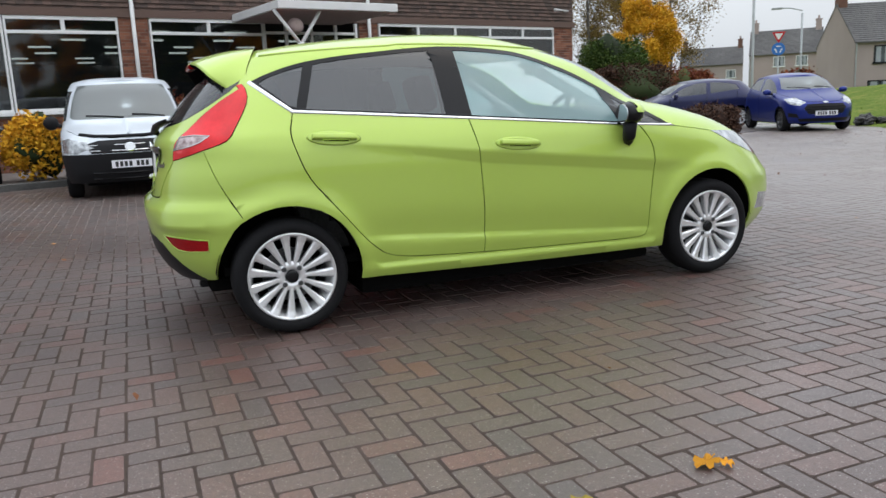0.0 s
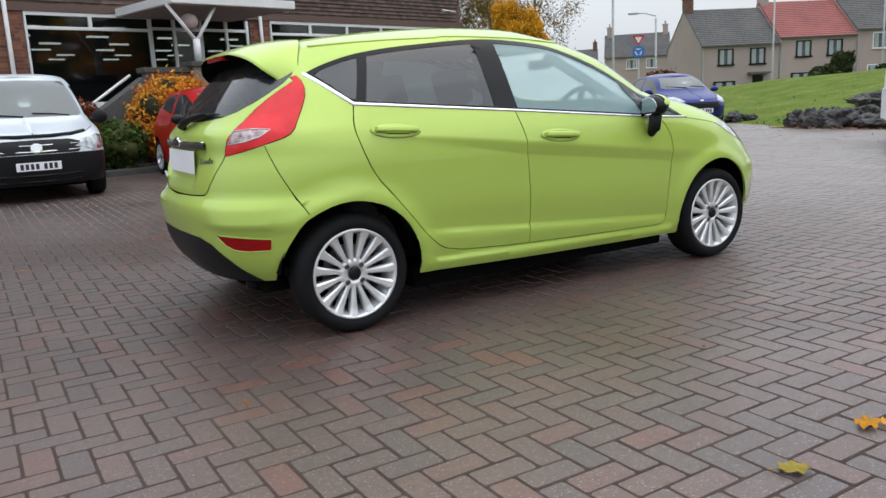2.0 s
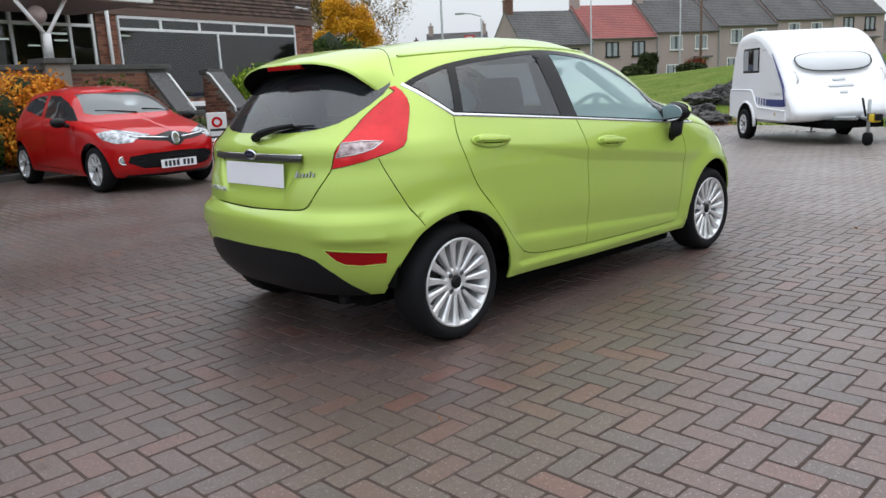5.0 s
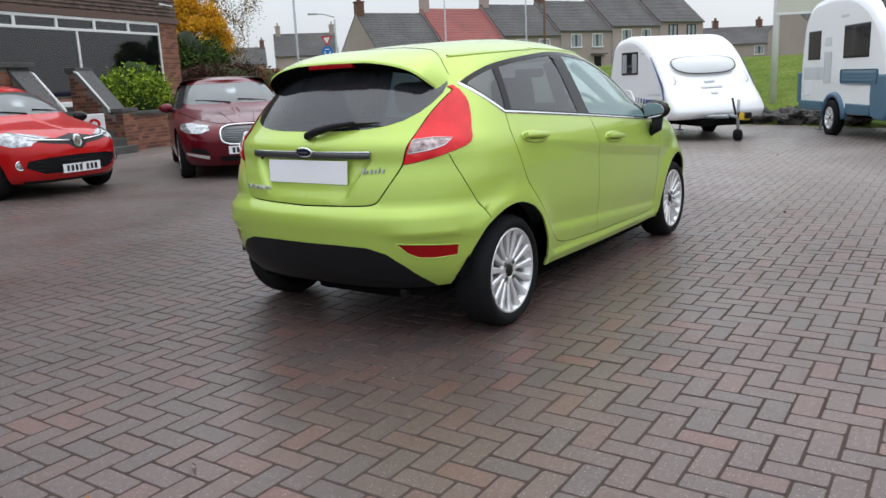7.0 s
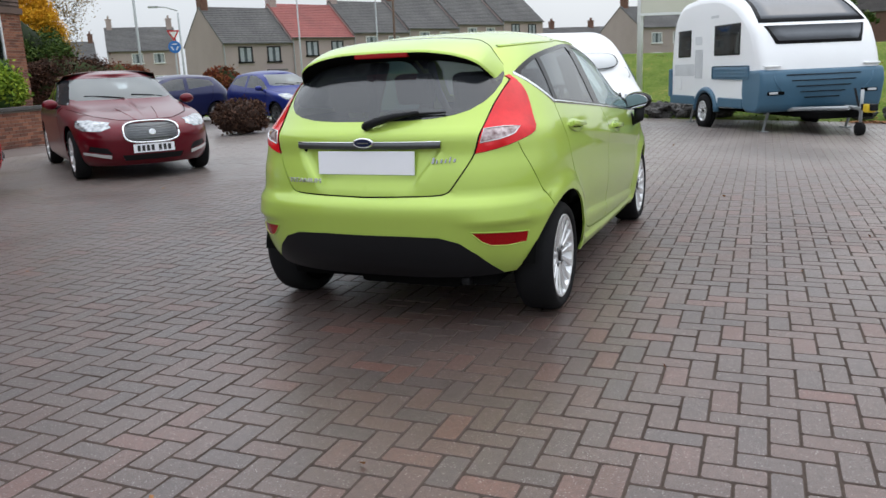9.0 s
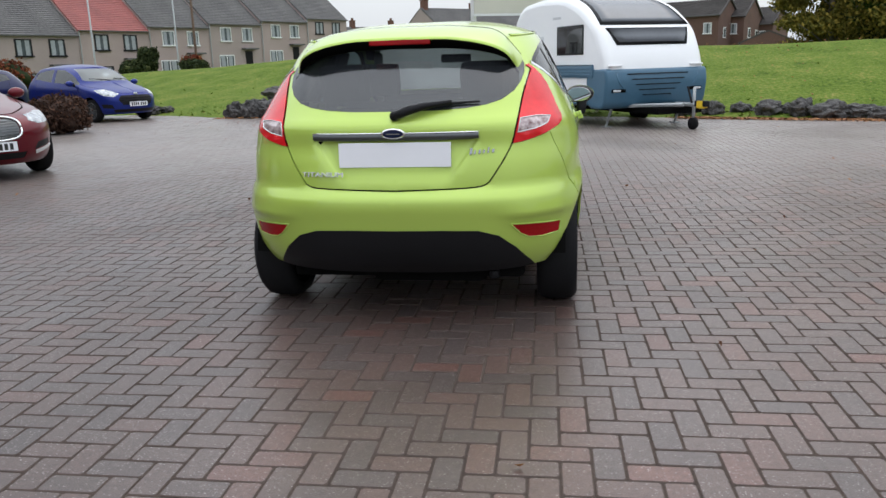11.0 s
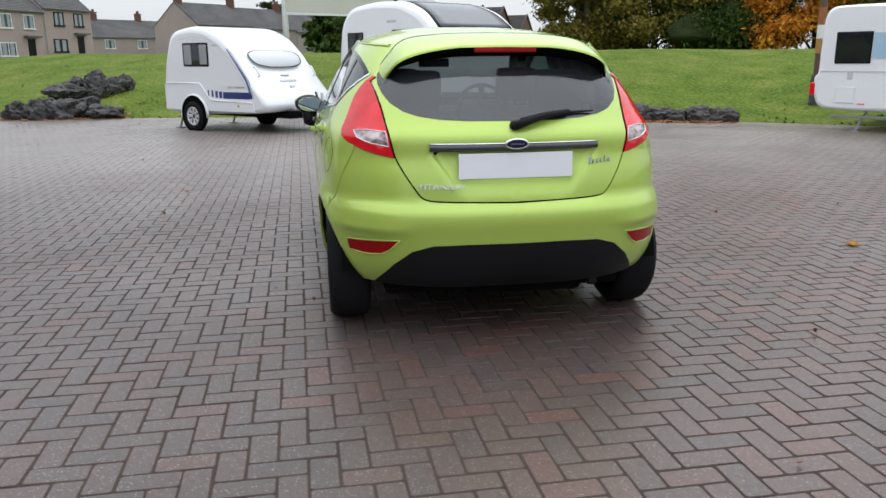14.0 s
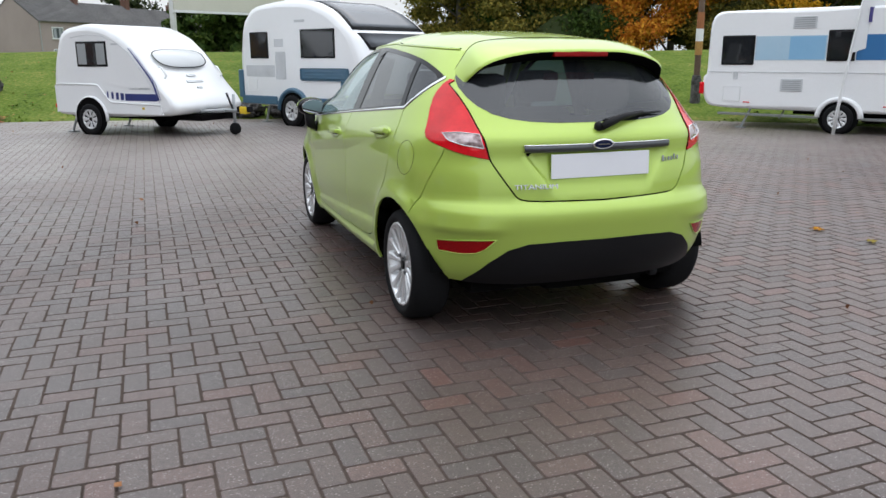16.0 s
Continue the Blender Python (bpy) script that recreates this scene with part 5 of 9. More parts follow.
def make_paving():
    spots = herringbone()
    d = foot_distance(spots[:, 0], spots[:, 1])
    spots = spots[d < 0.05]
    tx = (spots[:, 0] > SINGLE[0]) & (spots[:, 0] < SINGLE[1]) & (spots[:, 1] > SINGLE[2]) & (spots[:, 1] < SINGLE[3])
    base = [(x, y, -0.0034) for x, y in ((AREA[0], AREA[2]), (AREA[1] + 1, AREA[2]), (AREA[1] + 1, AREA[3]), (AREA[0], AREA[3]))]
    pav = tagged(mesh_part("pavement", base, [(0, 1, 2, 3)], JOINT, smooth=False), "wet red and grey block paving in a herringbone bond", "pavement", kind="structure")
    rng = np.random.default_rng(3)
    rest = spots[~tx]
    vs, fs, n = [], [], 0
    for turn in (0, 1):
        v, f = block_mesh(turn)
        at = rest[rest[:, 2] == turn]
        k = len(at)
        tilt, dz, yaw, slip = rng.normal(0, 0.006, (k, 2)), rng.normal(0, 0.0006, k), radians(LAY) + rng.normal(0, 0.006, k), rng.normal(0, 0.0009, (k, 2))
        c, s = np.cos(yaw)[:, None], np.sin(yaw)[:, None]
        q = np.empty((k, len(v), 3))
        q[..., 0] = at[:, :1] + slip[:, :1] + v[:, 0] * c - v[:, 1] * s
        q[..., 1] = at[:, 1:2] + slip[:, 1:] + v[:, 0] * s + v[:, 1] * c
        q[..., 2] = v[:, 2] + dz[:, None] + v[:, 0] * tilt[:, :1] + v[:, 1] * tilt[:, 1:]
        vs.append(q.reshape(-1, 3))
        for b in range(k):
            fs += [tuple(a + n for a in g) for g in f]
            n += len(v)
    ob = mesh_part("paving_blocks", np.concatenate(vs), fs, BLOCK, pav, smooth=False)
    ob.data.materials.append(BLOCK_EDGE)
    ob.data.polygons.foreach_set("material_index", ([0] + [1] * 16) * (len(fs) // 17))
    ob["kind"] = "stuff"
    # outer paving, past the single blocks
    outer = []
    for x0, x1, y0, y1 in ((-60, AREA[0], -60, 60), (AREA[1], 17, AREA[2], AREA[3]), (AREA[0], 40, AREA[3], 60), (AREA[0], 17, -40, AREA[2])):
        outer.append((x0, x1, y0, y1))
    vs, fs = [], []
    for x0, x1, y0, y1 in outer:
        gx, gy = np.meshgrid(np.linspace(x0, x1, 60), np.linspace(y0, y1, 60))
        dd = foot_distance(gx, gy)
        o = len(vs)
        vs += list(zip(gx.ravel(), gy.ravel(), np.full(gx.size, -0.004)))
        for j in range(59):
            for i in range(59):
                if dd[j, i] < 0.4:
                    fs.append((o + j * 60 + i, o + j * 60 + i + 1, o + (j + 1) * 60 + i + 1, o + (j + 1) * 60 + i))
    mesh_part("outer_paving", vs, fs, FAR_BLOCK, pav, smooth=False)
    return pav, spots[tx]


PAVEMENT, SINGLES = make_paving()

# ---- plants ----


def leaf_cloud(name, centre_list, count, size, mat, parent=None, seed=0, m=None, flat=0.0, shell=0.75, label=""):
    """Many small leaves spread over a set of lumps (x, y, z, rx, ry, rz)."""
    rng = np.random.default_rng(seed)
    lumps = np.array(centre_list, float)
    weight = (lumps[:, 3] * lumps[:, 4]) ** 0.9
    pick = rng.choice(len(lumps), count, p=weight / weight.sum())
    d = rng.normal(0, 1, (count, 3))
    d /= np.linalg.norm(d, axis=1, keepdims=True)
    r = shell + (1 - shell) * rng.random(count) + rng.normal(0, 0.09 if shell > 0.5 else 0.30, count)
    p = lumps[pick, :3] + d * r[:, None] * lumps[pick, 3:]
    a = rng.normal(0, 1, (count, 3))
    a /= np.linalg.norm(a, axis=1, keepdims=True)
    b = np.cross(a, rng.normal(0, 1, (count, 3)))
    b /= np.linalg.norm(b, axis=1, keepdims=True)
    s = size * rng.uniform(0.6, 1.4, count)[:, None]
    q = np.stack([p - a * s, p + b * s * 0.55, p + a * s, p - b * s * 0.55], 1).reshape(-1, 3)
    ob = mesh_part(name, q, np.arange(len(q)).reshape(-1, 4), mat, parent, label, smooth=False, m=m)
    return ob


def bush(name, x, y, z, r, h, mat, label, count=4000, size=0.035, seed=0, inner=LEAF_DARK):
    """A rounded shrub: stems, a solid core coloured dark for the shade inside, and a coat of leaves."""
    rng = np.random.default_rng(seed + 50)
    t = thing(name, pose(x, y, z), label, "shrub")
    rx, ry = r if hasattr(r, "__len__") else (r, r)
    lumps = [(0, 0, h * 0.5, rx * 0.85, ry * 0.85, h * 0.48)]
    for _ in range(9):
        a = rng.uniform(0, 6.28)
        lumps.append((rx * 0.55 * math.cos(a), ry * 0.55 * math.sin(a), h * rng.uniform(0.3, 0.72), rx * rng.uniform(0.3, 0.48), ry * rng.uniform(0.3, 0.48), h * rng.uniform(0.2, 0.32)))
    bm = bmesh.new()
    for k in range(5):
        a = 1.3 * k
        tube(bm, [(0.05 * math.cos(a), 0.05 * math.sin(a), 0), (rx * 0.4 * math.cos(a), ry * 0.4 * math.sin(a), h * 0.6)], [0.03, 0.012], 5)
    part("stems", bm, BARK, t)
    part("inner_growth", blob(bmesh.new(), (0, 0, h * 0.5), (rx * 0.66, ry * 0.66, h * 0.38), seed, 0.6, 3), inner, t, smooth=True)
    leaf_cloud("leaves", lumps, int(count * 1.7), size * 1.25, mat, t, seed, shell=0.62)
    return t


def tree(x, y, z, h, spread, mat, label, seed=0, count=7000, size=0.11, bare=0.0, trunk=0.16, low=0.25):
    """A tapered trunk with limbs and a loose crown of leaves."""
    rng = np.random.default_rng(seed + 90)
    t = thing("tree", pose(x, y, z), label, "tree")
    bm = bmesh.new()
    tube(bm, [(0, 0, -0.3), (0.05, 0.02, h * 0.3), (-0.05, 0.06, h * 0.6), (0.03, 0, h * 0.92)], [trunk, trunk * 0.75, trunk * 0.45, trunk * 0.1], 8)
    lumps = []
    for k in range(16):
        a, f = k * 2.4 + rng.uniform(-0.4, 0.4), low + (0.95 - low) * (k + 0.5) / 16
        reach = spread * (0.45 + 0.6 * math.sin(math.pi * min(1, (f - low) / (1 - low) * 0.85 + 0.12))) * rng.uniform(0.75, 1.1)
        tip = (reach * math.cos(a), reach * math.sin(a), h * (f + 0.10))
        mid = (0.45 * tip[0], 0.45 * tip[1], h * (f + 0.02))
        tube(bm, [(0, 0, h * (f - 0.08)), mid, tip], [trunk * 0.4 * (1.1 - f), trunk * 0.25 * (1.1 - f), 0.008], 5)
        for q in range(3):
            w = rng.uniform(0.45, 1.0)
            lumps.append((tip[0] * w + rng.normal(0, 0.15 * spread), tip[1] * w + rng.normal(0, 0.15 * spread), tip[2] * (0.97 + 0.03 * w) + rng.normal(0, 0.05 * h), spread * rng.uniform(0.16, 0.34), spread * rng.uniform(0.16, 0.34), h * rng.uniform(0.04, 0.11)))
        if bare:
            for q in range(5):
                e = (tip[0] * rng.uniform(0.6, 1.3), tip[1] * rng.uniform(0.6, 1.3), tip[2] + h * rng.uniform(-0.02, 0.12))
                tube(bm, [mid, tip, e], [0.018, 0.012, 0.004], 4)
    part("trunk", bm, BARK, t, smooth=True)
    leaf_cloud("crown", lumps, int(count * 1.5), size * 1.15, mat, t, seed, shell=0.35)
    return t


# ---- showroom building ----
BX, BY, BANG = -1.424, 14.844, 14.2


def build(s0, d0=0.0, z0=0.0, turn=0.0):
    """A pose on the front wall: s along it, d out from it towards the forecourt."""
    return pose(BX, BY, 0, 0, 0, BANG) @ pose(s0, -d0, z0, 0, 0, turn)


def bricks(parent, x0, x1, z0, z1, y, name="brickwork"):
    """A face of single bricks with recessed joints, in the plane y, looking to -y."""
    bm_v, bm_f = [], []
    rows = int((z1 - z0) / 0.075)
    rng = np.random.default_rng(int((x0 + 20) * 100) % 9999)
    for r in range(rows):
        x = x0 - (0.1125 if r % 2 else 0)
        while x < x1 - 0.02:
            a, b = max(x, x0), min(x + 0.215, x1)
            if b - a > 0.03:
                zb, zt, yy = z0 + r * 0.075, z0 + r * 0.075 + 0.065, y - 0.008 + rng.normal(0, 0.0012)
                n = len(bm_v)
                bm_v += [(a, yy, zb), (b, yy, zb), (b, yy, zt), (a, yy, zt), (a, y + 0.02, zb), (b, y + 0.02, zb), (b, y + 0.02, zt), (a, y + 0.02, zt)]
                bm_f += [tuple(n + q for q in f) for f in ((0, 1, 2, 3), (4, 0, 3, 7), (1, 5, 6, 2), (3, 2, 6, 7), (4, 5, 1, 0))]
            x += 0.225
    ob = mesh_part(name, bm_v, bm_f, BRICK, parent, smooth=False)
    ob["kind"] = "stuff"
    return ob


def showroom():
    wall = thing("showroom_building", build(0), "two-storey showroom of red brick with brown hung tiles and wide windows", "building", kind="")
    # masonry behind the windows: piers, plinth, head, end wall
    piers = [(-14.0, -6.0), (-0.66, -0.02), (5.45, 6.02), (12.50, 13.32)]
    boxed("plinth_wall", (-14.0, 13.32, 0.02, 0.32, -0.1, 1.26), MORTAR, wall)
    bricks(wall, -14.0, 13.32, 0.0, 1.26, 0.02, "plinth_bricks")
    for a, b in piers:
        boxed("pier", (a, b, 0.02, 0.32, 1.26, 3.45), MORTAR, wall)
        bricks(wall, a, b, 1.26, 3.43, 0.02, "pier_bricks")
    boxed("end_wall", (13.02, 13.32, 0.33, 17.0, -0.1, 7.2), BRICK, wall)
    boxed("head_beam", (-14.0, 13.40, -0.04, 0.3, 3.30, 3.46), TILE_HUNG, wall)
    boxed("upper_wall", (-14.0, 13.36, 0.06, 0.36, 3.44, 7.2), TILE_HUNG, wall)
    vs, fs = [], []
    rng = np.random.default_rng(2)
    for r in range(28):
        z, x = 3.44 + r * 0.105, -14.0 - (0.083 if r % 2 else 0)
        while x < 13.36:
            b, n, o = min(x + 0.163, 13.36), len(vs), rng.normal(0, 0.003)
            vs += [(x, 0.0 + o, z - 0.02), (b, 0.0 + o, z - 0.02), (b, 0.05, z + 0.13), (x, 0.05, z + 0.13), (x, 0.055, z - 0.02), (b, 0.055, z - 0.02)]
            fs += [(n, n + 1, n + 2, n + 3), (n + 4, n + 5, n + 1, n), (n + 4, n, n + 3), (n + 1, n + 5, n + 2)]
            x += 0.166
    ob = mesh_part("hung_tiles", vs, fs, TILE_HUNG, wall, smooth=False)
    ob["kind"] = "stuff"
    boxed("roof", (-14.2, 13.6, -0.3, 17.2, 7.2, 7.35), SLATE, wall)
    boxed("back_wall", (-14.0, 13.3, 16.8, 17.1, -0.1, 7.2), BRICK, wall)
    boxed("side_wall", (-14.3, -14.0, 0.0, 17.0, -0.1, 7.2), BRICK, wall)
    # showroom inside, its dimness put into near-black surfaces
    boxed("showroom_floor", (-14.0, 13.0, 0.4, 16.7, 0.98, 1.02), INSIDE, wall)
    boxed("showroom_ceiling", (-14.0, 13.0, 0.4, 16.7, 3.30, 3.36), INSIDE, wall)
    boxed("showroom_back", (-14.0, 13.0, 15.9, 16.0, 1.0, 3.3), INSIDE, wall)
    tube0 = None
    for i in range(8):
        for j in range(6):
            m = Matrix.Translation((-5.4 + i * 2.1 + (j % 2) * 0.5, 2.6 + j * 2.3, 3.24))
            if tube0 is None:
                tube0 = boxed("strip_light", (-0.30, 0.30, -0.05, 0.05, 0.0, 0.05), TUBE, wall, "lit white strip light", 0.01, m=m)
            else:
                ob = new("strip_light", tube0.data)
                ob.parent, ob.matrix_basis = wall, m
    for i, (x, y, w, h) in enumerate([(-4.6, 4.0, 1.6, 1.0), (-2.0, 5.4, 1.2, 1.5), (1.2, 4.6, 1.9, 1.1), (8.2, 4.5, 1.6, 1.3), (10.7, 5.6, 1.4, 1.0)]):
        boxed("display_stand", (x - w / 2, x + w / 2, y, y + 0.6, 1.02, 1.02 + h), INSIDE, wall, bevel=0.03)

    # windows
    def window(s0, s1, sill, panes, top_panes, name="window"):
        w = new(name)
        w.parent, w.matrix_basis = wall, Matrix.Translation((0, 0, 0))
        f = 0.045
        boxed("bottom_rail", (s0, s1, -0.02, 0.08, sill, sill + 0.07), FRAME, w, bevel=0.008)
        boxed("head_rail", (s0, s1, -0.02, 0.08, 3.22, 3.30), FRAME, w, bevel=0.008)
        boxed("transom", (s0 + f, s1 - f, -0.02, 0.08, 2.93, 3.00), FRAME, w, bevel=0.008)
        boxed("window_sill", (s0 - 0.03, s1 + 0.03, -0.10, 0.05, sill - 0.06, sill - 0.003), FRAME, w, bevel=0.008)
        for x in (s0, s1 - f):
            boxed("jamb", (x, x + f, -0.02, 0.08, sill + 0.07, 3.22), FRAME, w, bevel=0.008)
        for i in range(1, top_panes):
            x = s0 + (s1 - s0) * i / top_panes
            boxed("mullion", (x - 0.04, x + 0.04, -0.02, 0.08, 3.0, 3.22), FRAME, w, bevel=0.008)
        for i in range(1, panes):
            x = s0 + (s1 - s0) * i / panes
            boxed("mullion", (x - 0.03, x + 0.03, -0.02, 0.08, sill + 0.07, 2.93), FRAME, w, bevel=0.008)
        for i in range(panes):
            a, b = s0 + (s1 - s0) * i / panes, s0 + (s1 - s0) * (i + 1) / panes
            boxed("pane", (a + 0.03, b - 0.03, 0.02, 0.028, sill + 0.05, 2.95), SHOP, w)
        for i in range(top_panes):
            a, b = s0 + (s1 - s0) * i / top_panes, s0 + (s1 - s0) * (i + 1) / top_panes
            boxed("top_pane", (a + 0.04, b - 0.04, 0.02, 0.028, 2.98, 3.24), SHOP, w)
        return w

    window(-6.0, -2.95, 1.30, 2, 2)
    window(-2.93, -0.68, 1.30, 1, 2)
    window(0.0, 2.74, 1.30, 1, 2)
    window(6.04, 12.48, 1.05, 2, 5)
    # glazed entrance
    door = new("entrance")
    door.parent = wall
    for x in (2.76, 3.35, 4.05, 4.75, 5.35):
        boxed("post", (x - 0.035, x + 0.035, 0.0, 0.09, 1.02, 3.28), FRAME, door, bevel=0.006)
    for a, b in ((2.80, 3.31), (3.39, 4.01), (4.09, 4.71), (4.79, 5.31)):
        boxed("pane", (a, b, 0.03, 0.038, 1.1, 3.0), SHOP, door)
        boxed("rail", (a, b, 0.0, 0.09, 2.98, 3.05), FRAME, door, bevel=0.006)
    # downpipes and lamp
    for x in (-0.36, 5.72):
        bm = tube(bmesh.new(), [(x, -0.07, 0.2), (x, -0.07, 4.6)], 0.045, 10)
        part("downpipe", bm, FRAME, wall, "white downpipe", smooth=True)
    bm = tube(bmesh.new(), [(12.95, 0.0, 3.80), (12.9, -0.25, 3.78), (12.5, -0.28, 3.80), (12.3, -0.28, 3.80)], [0.02, 0.02, 0.02, 0.05], 8)
    part("camera_bracket", bm, FRAME, wall, "white security camera", smooth=True)
    return wall


showroom()


def side_bricks(parent, x, way, y0, y1, top, name="flank_bricks"):
    """Bricks on a wall across the front, in the plane x, looking along way (-1 or 1); top(y) is the wall's height."""
    vs, fs = [], []
    rng = np.random.default_rng(int(abs(x) * 100) + 5)
    for r in range(26):
        z0, z1, y = r * 0.075, r * 0.075 + 0.065, y0 - (0.1125 if r % 2 else 0)
        while y < y1 - 0.02:
            a, b = max(y, y0), min(y + 0.215, y1)
            if b - a > 0.03 and min(top(a), top(b)) > z1:
                o, n = x + way * (0.008 + rng.normal(0, 0.0012)), len(vs)
                vs += [(o, a, z0), (o, b, z0), (o, b, z1), (o, a, z1), (x - way * 0.01, a, z0), (x - way * 0.01, b, z0), (x - way * 0.01, b, z1), (x - way * 0.01, a, z1)]
                fs += [tuple(n + q for q in f) for f in ((0, 1, 2, 3), (4, 0, 3, 7), (1, 5, 6, 2), (3, 2, 6, 7), (4, 5, 1, 0))]
            y += 0.225
    ob = mesh_part(name, vs, fs, BRICK, parent, smooth=False)
    ob["kind"] = "stuff"
    return ob


def entrance_steps():
    """The raised landing with its canopy, walls and steps."""
    t = thing("entrance_landing", build(0), "raised brick landing with dark copings, flanking walls and steps", "steps")
    boxed("landing", (1.3, 7.4, -2.4, -0.12, -0.05, 1.0), CONCRETE, t)
    boxed("parapet", (1.30, 5.15, -2.62, -2.42, -0.05, 1.86), MORTAR, t)
    bricks(t, 1.30, 5.15, 0.0, 1.86, -2.62, "parapet_bricks")
    boxed("coping", (1.22, 5.22, -2.72, -2.36, 1.862, 1.97), CONCRETE, t, bevel=0.015)
    boxed("pier", (2.25, 2.75, -2.80, -2.40, -0.05, 1.975), MORTAR, t)
    boxed("pier_cap", (2.18, 2.82, -2.86, -2.33, 1.978, 2.08), CONCRETE, t, bevel=0.015)
    for k in range(5):
        boxed("step", (5.12, 6.38, -2.64 - 0.29 * (k + 1), -2.64 - 0.29 * k, -0.05, 0.83 - 0.17 * k), CONCRETE, t, bevel=0.01)
    for x, rail_x in ((4.68, 5.16), (6.40, 6.34)):
        vs = [(x + dx, y, z) for dx in (0.0, 0.40) for y, z in ((-2.4, -0.05), (-2.4, 1.74), (-2.62, 1.74), (-3.44, 0.86), (-3.56, 0.86), (-3.56, -0.05))]
        fs = [(0, 1, 2, 3, 4, 5), (11, 10, 9, 8, 7, 6)] + [(i, i + 6, (i + 1) % 6 + 6, (i + 1) % 6) for i in range(6)]
        mesh_part("flank_wall", vs, fs, MORTAR, t, "sloping brick flank wall", smooth=False)
        slope = lambda y: 1.72 if y > -2.62 else 1.72 + (y + 2.62) * 1.073
        side_bricks(t, x, -1, -3.56, -2.4, slope)
        side_bricks(t, x + 0.40, 1, -3.56, -2.4, slope)
        vs = [(x + dx, y, z + dz) for dx in (-0.03, 0.43) for y, z in ((-2.60, 1.76), (-3.46, 0.84)) for dz in (0.0, 0.10)]
        mesh_part("slope_coping", vs, [(0, 1, 3, 2), (4, 6, 7, 5), (1, 5, 7, 3), (0, 2, 6, 4), (0, 4, 5, 1), (2, 3, 7, 6)], PEBBLE, t, "dark pebbledash coping", smooth=False)
        boxed("flank_cap", (x - 0.05, x + 0.45, -2.66, -2.34, 1.745, 1.87), CONCRETE, t, bevel=0.012)
        boxed("flank_cap", (x - 0.05, x + 0.45, -3.80, -3.44, 0.862, 0.95), CONCRETE, t, bevel=0.012)
        boxed("flank_foot", (x, x + 0.40, -3.76, -3.565, -0.05, 0.86), MORTAR, t)
        bricks(t, x, x + 0.40, 0.0, 0.84, -3.76, "foot_bricks")
        side_bricks(t, x, -1, -3.76, -3.565, lambda y: 0.86)
        side = 1 if rail_x > x else -1
        rail = tube(bmesh.new(), [(rail_x, -2.62, 1.78), (rail_x, -2.72, 1.74), (rail_x, -3.44, 0.97), (rail_x, -3.46, 0.86)], 0.026, 8)
        for y, z in ((-2.80, 1.65), (-3.10, 1.33), (-3.38, 1.02)):
            tube(rail, [(rail_x, y, z), (rail_x - 0.10 * side, y, z - 0.06)], 0.012, 6)
        part("handrail", rail, FRAME, t, "white handrail", smooth=True)
    # side flight falling along the front
    vs = [(s_, y, z) for y in (-2.62, -2.28) for s_, z in ((1.30, -0.05), (1.30, 1.80), (-0.30, 0.75), (-0.45, 0.75), (-0.45, -0.05))]
    mesh_part("side_flank", vs, [(4, 3, 2, 1, 0), (5, 6, 7, 8, 9)] + [(i, (i + 1) % 5, (i + 1) % 5 + 5, i + 5) for i in range(5)], PEBBLE, t, "dark pebbledash flank wall", smooth=False)
    part("handrail", tube(bmesh.new(), [(1.15, -2.2, 1.84), (-0.35, -2.2, 0.86)], 0.03, 8), FRAME, t, "white handrail", smooth=True)
    # planter wall beside the steps
    boxed("planter_wall", (6.82, 9.6, -3.55, -3.33, -0.05, 0.78), MORTAR, t)
    bricks(t, 6.82, 9.6, 0.0, 0.78, -3.55, "planter_bricks")
    boxed("planter_coping", (6.86, 9.66, -3.63, -3.27, 0.782, 0.86), CONCRETE, t, bevel=0.012)
    boxed("planter_side", (9.38, 9.6, -3.32, -0.2, -0.05, 0.78), BRICK, t)
    boxed("soil", (6.85, 9.38, -3.32, -0.1, 0.0, 0.70), JOINT, t)
    # canopy on a forked post
    c = thing("entrance_canopy", build(0), "flat white entrance canopy on a forked white post", "canopy")
    boxed("canopy_slab", (1.95, 4.95, -2.75, -0.02, 3.24, 3.42), FRAME, c, bevel=0.02)
    boxed("canopy_soffit", (2.02, 4.88, -2.68, -0.05, 3.225, 3.239), HARL, c)
    bm = tube(bmesh.new(), [(2.5, -2.58, 2.08), (2.5, -2.58, 2.55)], 0.075, 10)
    part("post", bm, FRAME, c, smooth=True)
    for dx in (-0.55, 0.55):
        bm = tube(bmesh.new(), [(2.5, -2.58, 2.50), (2.5 + dx, -2.5, 3.24)], 0.04, 8)
        part("strut", bm, FRAME, c, smooth=True)
    bm = blob(bmesh.new(), (2.5, -2.35, 2.92), (0.18, 0.18, 0.18), sub=3)
    part("globe_lamp", bm, HARL, c, "brown globe lamp", smooth=True)


entrance_steps()


